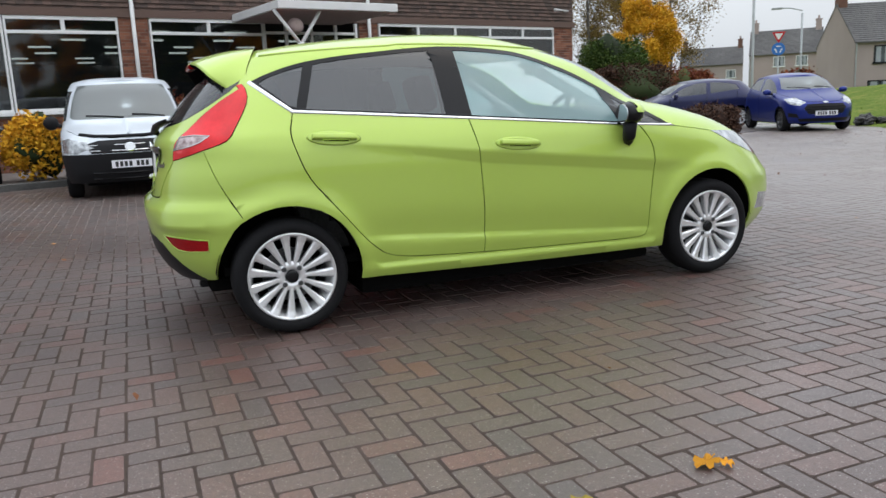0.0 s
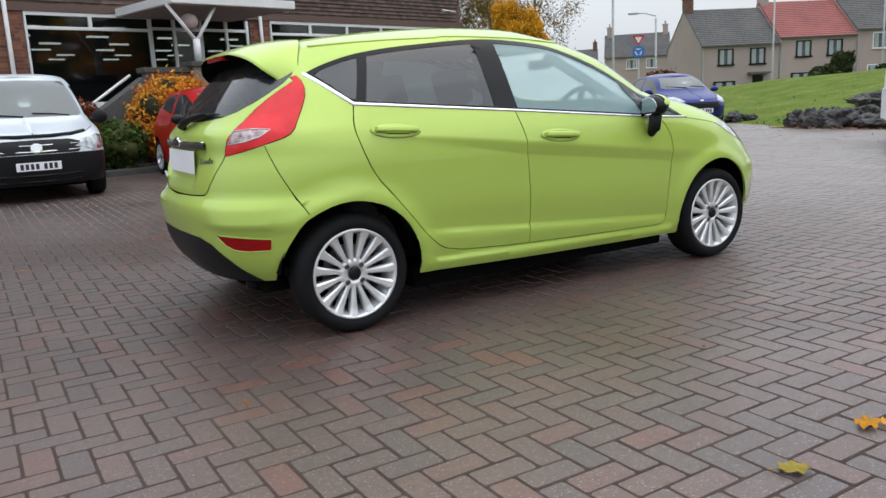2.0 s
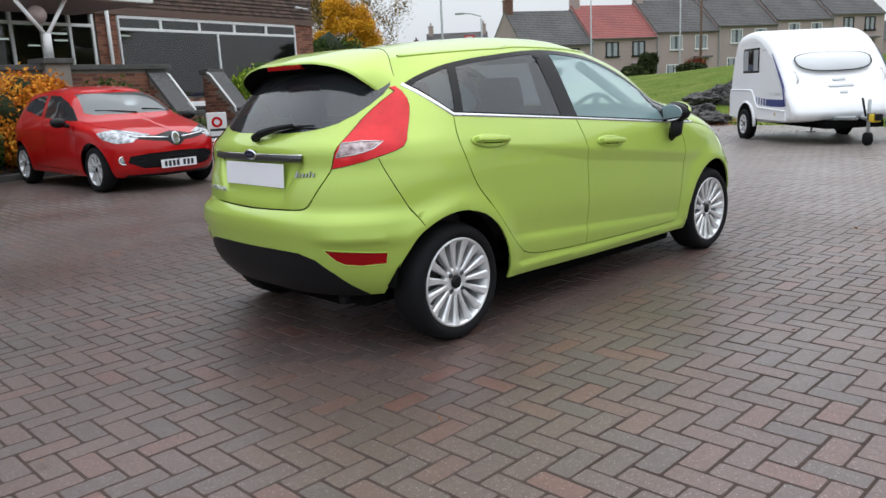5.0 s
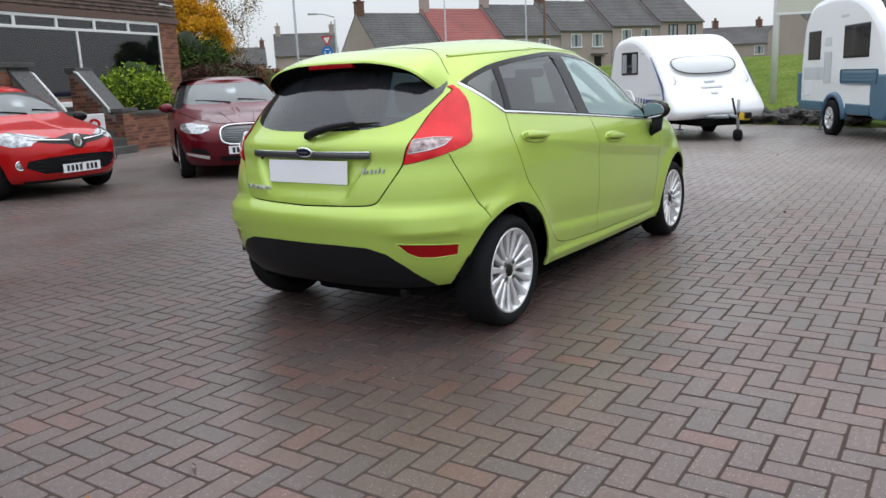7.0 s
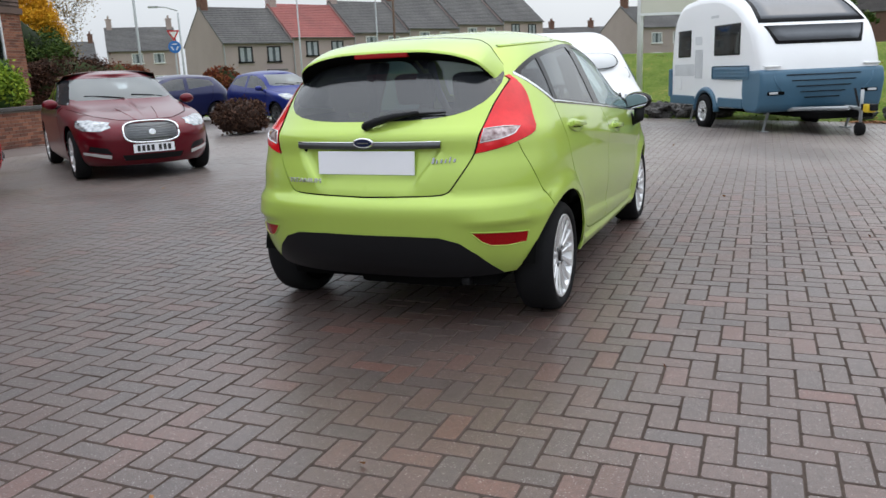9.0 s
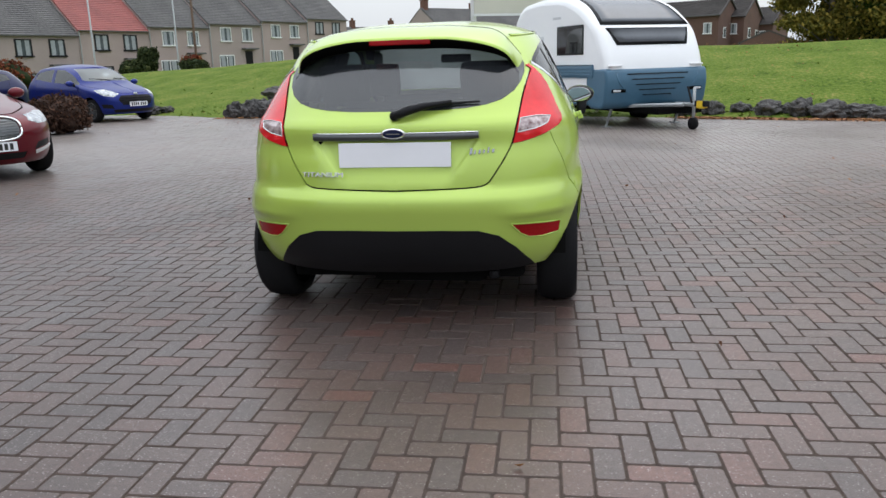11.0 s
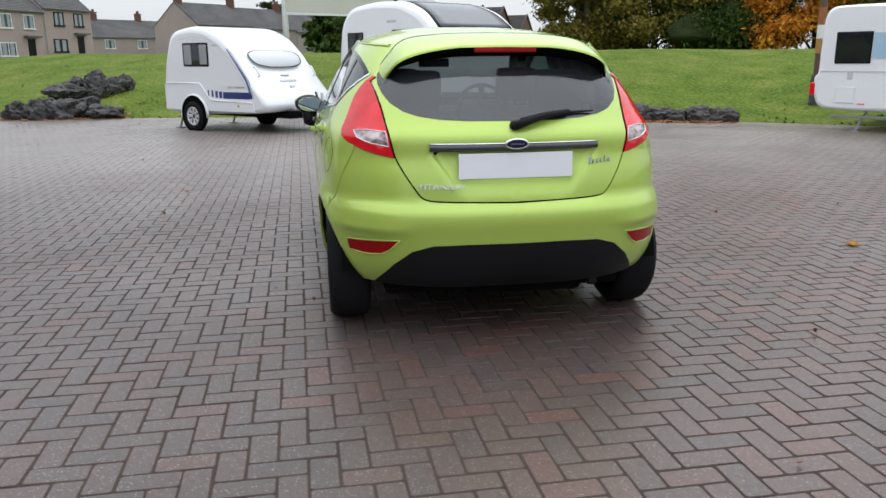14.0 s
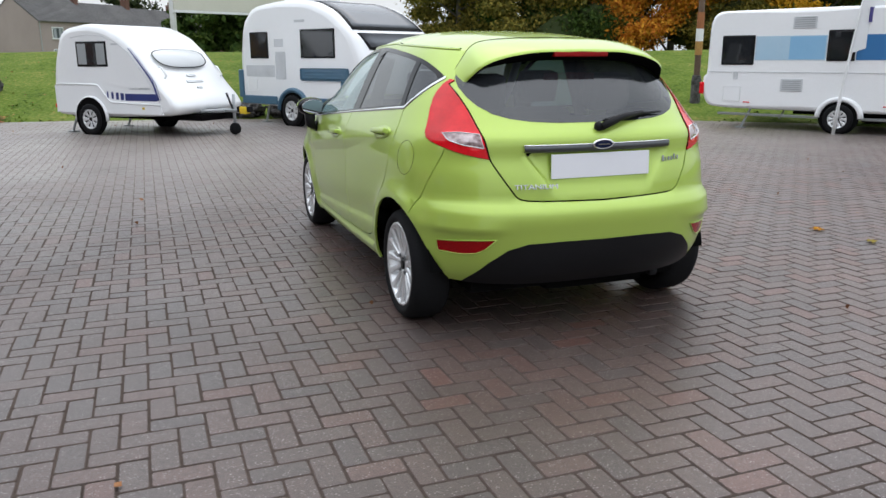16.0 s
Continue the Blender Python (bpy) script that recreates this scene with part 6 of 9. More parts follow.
def forecourt_edge():
    k = thing("planting_kerb", build(0), "low concrete kerb along the planting bed", "kerb")
    boxed("kerb", (-14.0, 5.0, -4.25, -4.1, -0.05, 0.11), CONCRETE, k, bevel=0.02)
    boxed("soil_bed", (-14.0, 5.0, -4.1, -0.1, -0.05, 0.07), JOINT, k)
    at = lambda s, d, z=0.05: tuple(build(s, d).translation)[:2] + (z,)
    for i, (s, d, r, h, mat, lab, n, size) in enumerate([
        (1.35, 3.45, 0.95, 1.75, LEAF_ORANGE, "orange and yellow autumn shrub", 16000, 0.030),
        (-0.6, 3.2, 0.75, 1.45, LEAF_RED, "shrub with dark red leaves", 4200, 0.035),
        (0.1, 3.7, 0.6, 0.95, LEAF_GREEN, "low dark green shrub", 3200, 0.035),
        (2.4, 3.3, 0.8, 1.15, LEAF_GREEN, "dark green spreading shrub", 3600, 0.035),
        (3.9, 3.4, 0.8, 1.15, LEAF_GREEN, "dark green shrub below the landing", 3600, 0.035),
        (-3.1, 3.2, 0.6, 1.25, LEAF_YELLOW, "shrub with yellow leaves", 3600, 0.035),
        (-4.4, 3.2, 0.65, 0.85, LEAF_ORANGE, "low shrub with orange leaves", 2600, 0.035),
        (4.9, 3.5, 0.55, 0.9, LEAF_DARK, "low dark green evergreen shrub", 2400, 0.035)]):
        x, y, z = at(s, d)
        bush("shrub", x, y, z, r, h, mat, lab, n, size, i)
    x, y, z = at(7.95, 2.85, 0.70)
    bush("clipped_shrub", x, y, z, (0.98, 0.62), 1.28, LEAF_LIME, "clipped yellow-green shrub in the planter", 8000, 0.035, 21, LEAF_GREEN)
    # an upright advertising board by the steps
    b = thing("advertising_board", pose(4.22, 11.5, 0, 0, 0, -22), "white upright advertising board with a red mark", "sign")
    boxed("panel", (-0.20, 0.20, -0.02, 0.02, 0.06, 0.90), FRAME, b, bevel=0.015)
    boxed("foot", (-0.24, 0.24, -0.16, 0.16, 0.0, 0.058), POLE, b, bevel=0.01)
    bm = bmesh.new()
    lathe(bm, [(0.11, 0.0), (0.11, 0.004), (0.06, 0.004), (0.06, 0.0)], 24, Matrix.Translation((0, -0.022, 0.70)) @ pose(0, 0, 0, 90, 0, 0), closed=True)
    part("logo", bm, RED_PAINT, b, "red ring mark")
    for i, z in enumerate((0.52, 0.38, 0.28)):
        boxed("bar", (-0.15, 0.15, -0.024, -0.0205, z, z + 0.05 - 0.012 * i), INK, b)


forecourt_edge()

# ---- houses beyond the bank ----
def house(name, m, width, depth, eaves, ridge, wall_mat, roof_mat, windows, label, chimneys=(0.0,), gables=True, door=None, frame_mat=FRAME):
    """A pitched-roof house. Its front looks to -y, from x = 0 to width; windows are (x, z, w, h)."""
    h = thing(name, m, label, "house", "terraced houses")
    vs = [(0, 0, -1.2), (width, 0, -1.2), (width, depth, -1.2), (0, depth, -1.2), (0, 0, eaves), (width, 0, eaves), (width, depth, eaves), (0, depth, eaves), (0, depth / 2, ridge), (width, depth / 2, ridge)]
    fs = [(0, 1, 5, 4), (2, 3, 7, 6), (1, 2, 6, 9, 5), (3, 0, 4, 8, 7)]
    mesh_part("wall", vs, fs, wall_mat, h, smooth=False)
    o, t = 0.18, 0.12
    k = (ridge - eaves) / (depth / 2)
    line = []
    rows = 20
    for r in range(rows):
        f0, f1 = r / rows, (r + 1) / rows
        for f, dz in ((f0, 0.0), (f1, -0.06)):
            line.append((-o + f * (depth / 2 + o), eaves - o * k + f * (ridge - eaves + o * k) + t + dz))
    line += [(depth - y, z) for y, z in reversed(line)]
    line = [(line[0][0], line[0][1] - 0.12)] + line + [(line[-1][0], line[-1][1] - 0.12)]
    n = len(line)
    vs = [(x, y, z) for x in (-0.03, width + 0.03) for y, z in line]
    vs += [(x, y, z - 0.17) for x, y, z in vs]
    fs = [(q, q + n, q + n + 1, q + 1) for q in range(n - 1)]
    fs += [(q, q + 1, q + 1 + 2 * n, q + 2 * n) for q in range(n - 1)] + [(q + 1, q, q + 2 * n, q + 1 + 2 * n) for q in range(n, 2 * n - 1)]
    roof = mesh_part("roof", vs, fs, roof_mat, h, smooth=False)
    for c in chimneys:
        bm = box(bmesh.new(), c - 0.32, c + 0.32, depth / 2 - 0.45, depth / 2 + 0.45, ridge - 0.5, ridge + 0.95)
        box(bm, c - 0.38, c + 0.38, depth / 2 - 0.5, depth / 2 + 0.5, ridge + 0.95, ridge + 1.05)
        for d in (-0.22, 0.22):
            lathe(bm, [(0.12, ridge + 1.05), (0.10, ridge + 1.45), (0.07, ridge + 1.45)], 8, Matrix.Translation((c, depth / 2 + d, 0)))
        part("chimney", bm, BROWN_BRICK if wall_mat is not HARL else wall_mat, roof)
    boxed("gutter", (0.0, width, -o - 0.08, -o, eaves - o * k, eaves - o * k + 0.1), SLATE, h)
    for x, z, w, hh in windows:
        win = new("window")
        win.parent, win.matrix_basis = h, Matrix.Translation((x, 0, z))
        e = 0.09
        boxed("pane", (-w / 2 + e, w / 2 - e, -0.012, 0.0, -hh / 2 + e, hh / 2 - e), WINDOW_DARK, win)
        boxed("frame", (-w / 2, w / 2, -0.05, -0.003, hh / 2 - e, hh / 2), frame_mat, win)
        boxed("sill", (-w / 2 - 0.08, w / 2 + 0.08, -0.12, -0.003, -hh / 2 - 0.04, -hh / 2 + e), frame_mat, win)
        for q in (-w / 2, w / 2 - e):
            boxed("jamb", (q, q + e, -0.05, -0.003, -hh / 2 + e, hh / 2 - e), frame_mat, win)
        for q in (-1, 1):
            boxed("curtain", (q * w * 0.24 - w * 0.13, q * w * 0.24 + w * 0.13, -0.018, -0.0125, -hh / 2 + e, hh / 2 - e), NET, win)
        if w > 1.5:
            boxed("mullion", (-e / 2, e / 2, -0.05, -0.02, -hh / 2 + e, hh / 2 - e), frame_mat, win)
    if door is not None:
        boxed("door", (door - 0.45, door + 0.45, -0.06, -0.003, -0.2, 1.95), BLACK, h)
        boxed("door_hood", (door - 0.9, door + 0.9, -0.6, -0.003, 2.1, 2.25), SLATE, h)
    bm = tube(bmesh.new(), [(0.1, -0.1, -0.5), (0.1, -0.1, eaves - 0.1)], 0.05, 6)
    part("downpipe", bm, POLE, h)
    return h


TX, TY, TANG, UNIT = 50.9, 41.0, -26.0, 6.75
for i in range(6):
    roof_mat = RED_TILE if i == 1 else SLATE
    fm = BLACK if i in (0, 1, 5) else FRAME
    house("terraced_house", pose(TX, TY, -0.25 + 0.42 * i, 0, 0, TANG) @ Matrix.Translation((-0.9 + UNIT * i, 0, 0)), UNIT - 0.02, 7.6, 4.6, 7.75, HARL if i % 3 else HARL_GREY, roof_mat,
          [(2.1, 3.55, 1.35, 1.35), (4.85, 3.55, 1.35, 1.35), (2.0, 0.95, 1.9, 1.3)],
          "terraced house with brown render, red tiled roof" if i == 1 else "terraced house with brown render and dark tiled roof", (0.35,), door=4.9, frame_mat=fm)
house("terraced_house", pose(68.75, 73.19, 0.5, 0, 0, -44.5), 8.2, 7.0, 4.75, 7.65, HARL, SLATE, [(3.4, 3.75, 1.3, 1.25), (5.9, 3.75, 1.3, 1.25), (2.2, 1.0, 1.6, 1.3), (5.9, 1.0, 1.6, 1.3)], "brown rendered house with dark roof and two chimneys", (0.6, 7.7))
house("terraced_house", pose(71.9, 90.6, 0.5, 0, 0, -41.5), 8.6, 7.5, 4.3, 6.8, HARL_GREY, SLATE, [(3.2, 2.9, 1.3, 1.2), (7.0, 2.9, 1.3, 1.2), (3.2, 0.6, 1.3, 1.2)], "distant grey rendered house with dark roof", (0.6, 8.2))
for i in range(4):
    house("terraced_house", pose(94.06, 13.59, 0.8 - 0.25 * i, 0, 0, -45) @ Matrix.Translation((8.0 * i, 0, 0)), 7.98, 8.5, 4.6, 7.3, HARL_GREY, SLATE, [(2.4, 3.3, 1.5, 1.3), (5.6, 3.3, 1.5, 1.3), (2.4, 0.9, 1.6, 1.3)], "distant grey-brown rendered terraced house with dark roof", (0.6,))
house("terraced_house", pose(112, 36, 1.0, 0, 0, -50), 22, 8.5, 3.6, 6.2, HARL_GREY, SLATE, [(4, 2.6, 1.5, 1.3), (9, 2.6, 1.5, 1.3), (14, 2.6, 1.5, 1.3)], "distant grey rendered house row with chimneys", (2.0, 9.0, 16.0))
DARK_SLATE = material("dark_brown_roof_tile", (0.075, 0.066, 0.062), 0.85, base2=(0.04, 0.036, 0.035), fine=5, coarse=0.35, bump=0.5, depth=0.02)
DULL_BRICK = material("dull_brown_brick", (0.145, 0.078, 0.060), 0.9, base2=(0.085, 0.048, 0.038), fine=6, coarse=0.6)
# gabled brick houses behind the bank: near corner, length of the long wall, eaves, ridge
for cx, cy, w, ev, rd in ((88.2, -17.74, 15, 5.55, 7.4), (91.6, -21.2, 6, 5.5, 7.5), (96.7, -25.7, 6, 4.7, 6.8)):
    m = pose(cx - 0.15 + 0.469 * w, cy - 0.8 + 0.883 * w, 0.3, 0, 0, -118)
    h = house("brick_house", m, w, 7.6, ev - 0.3, rd - 0.3, DULL_BRICK, DARK_SLATE, [(w - 1.2, ev - 1.7, 0.9, 1.2)], "modern brown brick house with dark gabled roof", ())
    for y, z in ((2.3, ev - 2.2), (5.4, ev - 2.4)):
        win = boxed("gable_window", (w, w + 0.04, y - 0.5, y + 0.5, z - 0.6, z + 0.6), FRAME, h)
        boxed("pane", (w + 0.036, w + 0.05, y - 0.38, y + 0.38, z - 0.48, z + 0.48), WINDOW_DARK, win)
    for q in (-1, 1):
        bm = tube(bmesh.new(), [(w + 0.08, 3.8 + q * 3.98, ev - 0.42), (w + 0.08, 3.8, rd - 0.22)], 0.13, 6)
        part("bargeboard", bm, DARK_SLATE, h, "dark bargeboard")
house("brick_garage", pose(88.5, -21.1, 0.3, 0, 0, 168), 6, 5.3, 2.1, 3.2, DULL_BRICK, DARK_SLATE, [], "low brown brick garage with a dark roof", ())
# ---- hedges and trees ----
bush("green_shrub", 2.1, 11.5, 0.0, (1.0, 0.45), 1.62, LEAF_GREEN, "dull green shrub in the bed by the landing", 9000, 0.035, 61, LEAF_DARK)
bush("garden_hedge", 51.0, 30.6, 0.8, (2.2, 0.9), 1.3, LEAF_DARK, "clipped dark garden hedge", 5000, 0.09, 31)
bush("garden_hedge", 53.8, 27.4, 1.0, (2.2, 0.9), 1.1, LEAF_DARK, "clipped dark garden hedge", 4000, 0.09, 32)
bush("garden_shrub", 51.9, 30.2, 0.9, 0.85, 2.2, LEAF_DARK, "rounded dark evergreen shrub", 3500, 0.09, 33)
bush("garden_shrub", 61.5, 31.3, 1.0, (1.5, 1.0), 1.6, LEAF_RED, "garden shrub with dark red leaves", 2500, 0.09, 34)
for i, (x, y, rx, ry, h, a) in enumerate([(9.9, 9.6, 0.85, 0.6, 0.85, 0)]):
    bush("brown_hedge", x, y, -0.02, (rx, ry), h, LEAF_BROWN, "low bare brown hedge beside the paving", 6500, 0.03, 40 + i, LEAF_BROWN)
bush("green_shrub", 17.9, 25.6, 0.0, 1.9, 3.6, LEAF_GREEN, "large dark green shrub by the building", 20000, 0.045, 50)
bush("autumn_shrub", 19.4, 22.8, 0.0, (1.6, 1.3), 2.2, LEAF_RED, "rounded shrub with red-brown leaves", 14000, 0.04, 51)
bush("brown_shrub", 16.4, 22.0, 0.0, (2.1, 1.4), 2.4, LEAF_BROWN, "dark brown shrub by the building", 14000, 0.04, 52)
bush("autumn_shrub", 24.5, 21.5, 0.4, (1.2, 1.0), 1.5, LEAF_RED, "small shrub with red-brown leaves", 3000, 0.06, 53)
tree(31.0, 41.5, 0, 6.9, 2.1, LEAF_YELLOW, "small tree with bright orange-yellow leaves", 1, 42000, 0.065, trunk=0.15, low=0.10)
tree(30.8, 48.5, 0, 15.5, 4.2, LEAF_BIRCH, "tall thin birch with few yellowing leaves", 2, 22000, 0.06, 1.0, 0.16, 0.2)
tree(36.5, 46.0, 0, 15.0, 3.6, LEAF_BIRCH, "tall thin birch with few yellowing leaves", 3, 12000, 0.06, 1.0, 0.16, 0.2)
tree(35.7, 51.0, 0, 16.0, 4.0, LEAF_BIRCH, "tall thin birch with few yellowing leaves", 4, 22000, 0.06, 1.0, 0.14, 0.2)
WOOD = [(36.1, -13.9), (36.5, -18.0), (34.0, -18.5), (34.5, -22.0), (31.0, -24.0), (30.0, -27.5), (27.5, -30.0), (26.0, -33.0), (22.5, -35.0), (19.0, -36.5), (38.5, -24.0), (36.0, -30.0), (30.5, -36.0)]
for i, (x, y) in enumerate(WOOD):
    mat = (LEAF_OLIVE, LEAF_GREEN, LEAF_OLIVE, LEAF_GREEN, LEAF_ORANGE)[i % 5] if i != 5 else LEAF_YELLOW
    tree(x, y, 1.2, 7.0 + (i * 37 % 5) * 0.7, 3.1 + (i % 3) * 0.4, mat, "broad tree in dull autumn leaf on the bank", 10 + i, 30000, 0.08, trunk=0.2, low=0.0)
for i, (x, y, r) in enumerate([(36.5, -15.6, 2.6), (33.5, -20, 3.6), (29.5, -26.5, 3.4), (24.5, -32, 3.4), (18.5, -34.5, 3.2)]):
    bush("thicket", x, y, 1.2, (r, r), 3.0, (LEAF_OLIVE, LEAF_GREEN)[i % 2], "dense green thicket under the trees", 20000, 0.075, 70 + i)
tree(135, 5.2, 0.5, 9.5, 4.5, LEAF_DARK, "dark green tree far off", 31, 4000, 0.25, low=0.1)
tree(55.0, -1.4, 0.8, 4.6, 2.4, LEAF_GREEN, "dark green tree behind the board", 32, 5000, 0.2, low=0.06)
tree(54.8, -4.6, 0.8, 4.4, 2.6, LEAF_GREEN, "dark green tree behind the board", 33, 5000, 0.2, low=0.06)

# ---- rocks and litter at the bank's foot ----
# each: place, width, height
ROCKS = [(16.1, 10.9, 0.52, 0.30), (16.3, 10.5, 0.34, 0.20),
         (14.04, 7.44, 0.52, 0.45), (13.85, 6.94, 0.50, 0.46), (13.98, 6.45, 0.74, 0.44), (14.30, 6.10, 0.85, 0.46), (13.95, 5.58, 0.68, 0.32), (14.4, 6.9, 0.5, 0.42),
         (16.25, 6.97, 0.86, 0.36), (16.85, 6.93, 0.45, 0.40), (16.25, 6.24, 0.56, 0.54), (16.74, 5.95, 0.60, 0.40), (17.0, 6.45, 0.60, 0.50), (17.0, 5.7, 0.40, 0.42),
         (13.3, 0.6, 0.62, 0.38), (13.1, 0.0, 0.58, 0.36), (12.8, -0.7, 0.60, 0.36), (13.5, 1.3, 0.55, 0.34),
         (11.55, -3.35, 0.40, 0.24), (11.45, -3.9, 0.42, 0.26), (11.45, -4.45, 0.38, 0.18), (11.0, -4.86, 0.48, 0.28), (11.0, -5.22, 0.26, 0.18), (10.66, -5.39, 0.44, 0.36), (10.35, -5.80, 0.62, 0.32),
         (10.31, -6.30, 0.56, 0.24), (9.95, -6.55, 0.38, 0.24), (9.78, -6.96, 0.50, 0.32), (9.70, -7.22, 0.30, 0.26), (9.62, -7.45, 0.44, 0.27)]
for i, (x, y, w, h) in enumerate(ROCKS):
    z = float(ground_height(np.array(x), np.array(y)))
    bm = blob(bmesh.new(), (0, 0, h * 0.36), (w * 0.54, w * 0.44, h * (0.54 if i < 18 else 0.60)), i * 1.7, 0.50 if i < 18 else 0.40, 4)
    for v in bm.verts:
        v.co.z = max(v.co.z + 0.03 * h * math.sin(v.co.x * 23 + i) * math.cos(v.co.y * 19), -0.12)
    ob = part("boulder", bm, ROCK, smooth=False, m=pose(x, y, max(z, -0.02), 0, 0, 90 + (i * 47) % 50 - 25))
    tagged(ob, "rough dark grey boulder at the foot of the bank", "rock", "boulders along the bank")


def litter():
    rng = np.random.default_rng(6)
    spots = []
    for _ in range(2300):
        f = rng.random()
        spots.append((11.28 - 1.95 * f - abs(rng.normal(0, 0.16)), -3.2 - 4.2 * f + rng.normal(0, 0.14)))
    for _ in range(700):
        spots.append((13.60 + abs(rng.normal(0, 0.4)), rng.uniform(5.0, 7.9)))
    for _ in range(650):
        spots.append((rng.uniform(10, 22), rng.uniform(-10, 9)))
    for _ in range(120):
        spots.append((rng.uniform(-6, 12), rng.uniform(-7, 9)))
    vs, fs = [], []
    for i, (x, y) in enumerate(spots):
        d = float(foot_distance(np.array(x), np.array(y)))
        z = float(ground_height(np.array(x), np.array(y))) + 0.03 if d > 0.2 else 0.006
        a, s, t = rng.uniform(0, 6.28), (0.045 if i < 3000 else 0.03) * rng.uniform(0.6, 1.3), rng.uniform(0, 0.03)
        if d < -0.3:
            s *= 0.6
        n, c, q = len(vs), math.cos(a), math.sin(a)
        vs += [(x - c * s, y - q * s, z + t), (x + q * s * 0.6, y - c * s * 0.6, z), (x + c * s, y + q * s, z + t * 0.5), (x - q * s * 0.6, y + c * s * 0.6, z + t)]
        fs.append((n, n + 1, n + 2, n + 3))
    ob = mesh_part("leaf_litter", vs, fs, LITTER, smooth=False)
    tagged(ob, "scattered fallen brown leaves", "leaves", kind="stuff")


litter()


def fallen_leaf(x, y, size, mat, turn, label):
    """One lobed leaf, curled, lying on the blocks."""
    bm = bmesh.new()
    mid = bm.verts.new((0, 0, 0.012))
    rim = []
    for k in range(20):
        a = 2 * math.pi * k / 20
        r = size * (0.55 + 0.4 * abs(math.sin(a * 2.5 + 0.4)))
        rim.append(bm.verts.new((r * math.cos(a), r * 0.75 * math.sin(a), 0.003 + 0.014 * math.sin(a * 3) ** 2)))
    for k in range(20):
        bm.faces.new((mid, rim[k], rim[(k + 1) % 20]))
    tube(bm, [(size * 0.4, 0, 0.008), (size * 1.3, 0.01, 0.006)], 0.002, 5)
    return tagged(part("fallen_leaf", bm, mat, m=pose(x, y, 0.003, 0, 0, turn)), label, "leaf", "fallen leaves")


fallen_leaf(-0.42, -2.81, 0.052, LEAF_YELLOW, 20, "yellow lobed leaf lying on the paving")
fallen_leaf(-0.37, -2.84, 0.030, LEAF_ORANGE, 80, "curled orange leaf lying on the paving")
fallen_leaf(-0.86, -2.86, 0.055, LEAF_OLIVE, 140, "dull yellow leaf lying on the paving")

# ---- poles, signs and lamps ----


def mast(name, x, y, z0, z1, r, mat, label, category="pole"):
    t = thing(name, pose(x, y, z0), label, category)
    part("shaft", lathe(bmesh.new(), [(r, -0.3), (r * 0.95, 0.2), (r * 0.75, z1 - z0), (0.01, z1 - z0 + 0.02)], 12), mat, t, smooth=True)
    return t


mast("flag_pole", 37.8, 38.8, 0.3, 14, 0.10, POLE, "tall pale metal pole")
lamp = mast("street_lamp", 42.3, 39.0, 0.3, 6.2, 0.09, POLE, "grey street lamp on a tall post", "street lamp")
part("arm", tube(bmesh.new(), [(0, 0, 6.05), (-0.5, 0.6, 6.3), (-0.9, 1.1, 6.35)], 0.04, 6), POLE, lamp, smooth=True)
boxed("lantern", (-0.35, 0.35, -0.12, 0.12, -0.08, 0.06), POLE, lamp, bevel=0.03, m=Matrix.Translation((-1.05, 1.3, 6.35)) @ pose(0, 0, 0, 0, 0, -50))
sg = mast("road_sign", 33.0, 31.5, 0.3, 4.2, 0.05, POLE, "give-way triangle above a round blue sign on a post", "road sign")
part("blue_disc", lathe(bmesh.new(), [(0.36, 0.0), (0.36, 0.02), (0.01, 0.02)], 28, Matrix.Translation((0, 0, 0))), material("sign_blue", (0.02, 0.16, 0.55), 0.4), sg, "blue disc", m=Matrix.Translation((-0.07, -0.06, 3.0)) @ pose(0, 0, 0, 90, 0, -42))
for k in range(3):
    a = math.radians(120 * k)
    boxed("arrow", (-0.13, 0.13, 0.13, 0.19, 0.021, 0.026), FRAME, sg, m=Matrix.Translation((-0.07, -0.06, 3.0)) @ pose(0, 0, 0, 90, 0, -42) @ pose(0, 0, 0, 0, 0, 120 * k))
part("triangle", lathe(bmesh.new(), [(0.42, 0.0), (0.42, 0.02), (0.01, 0.02)], 3, pose(0, 0, 0, 0, 0, -90)), RED_PAINT, sg, "red-edged triangle", m=Matrix.Translation((-0.07, -0.06, 3.75)) @ pose(0, 0, 0, 90, 0, -42))
part("triangle_field", lathe(bmesh.new(), [(0.25, 0.021), (0.25, 0.026), (0.01, 0.026)], 3, pose(0, 0, 0, 0, 0, -90)), FRAME, sg, "white field", m=Matrix.Translation((-0.07, -0.06, 3.75)) @ pose(0, 0, 0, 90, 0, -42))
mast("telegraph_pole", 63.0, 31.5, 0.5, 9.5, 0.13, WOODPOLE, "dark timber telegraph pole")
mast("lamp_post", 57.5, 30.5, 0.8, 10, 0.07, POLE, "thin pale metal lamp post")
mast("lamp_post", 40.0, 27.2, 0.8, 6.5, 0.06, POLE, "thin pale metal lamp post")
bp = mast("banded_pole", 10.29, -9.83, 0.26, 5.6, 0.078, WOODPOLE, "grey timber pole with rust-orange and white bands", "pole")
RUSTY = material("rusty_orange", (0.36, 0.13, 0.04), 0.7, base2=(0.22, 0.08, 0.03), fine=30)
part("orange_band", lathe(bmesh.new(), [(0.083, 1.08), (0.083, 1.38)], 12), material("faded_orange", (0.42, 0.24, 0.06), 0.7, base2=(0.30, 0.15, 0.04), fine=30), bp, "faded orange band")
part("white_band", lathe(bmesh.new(), [(0.084, 1.382), (0.084, 1.66)], 12), FRAME, bp, "white band")
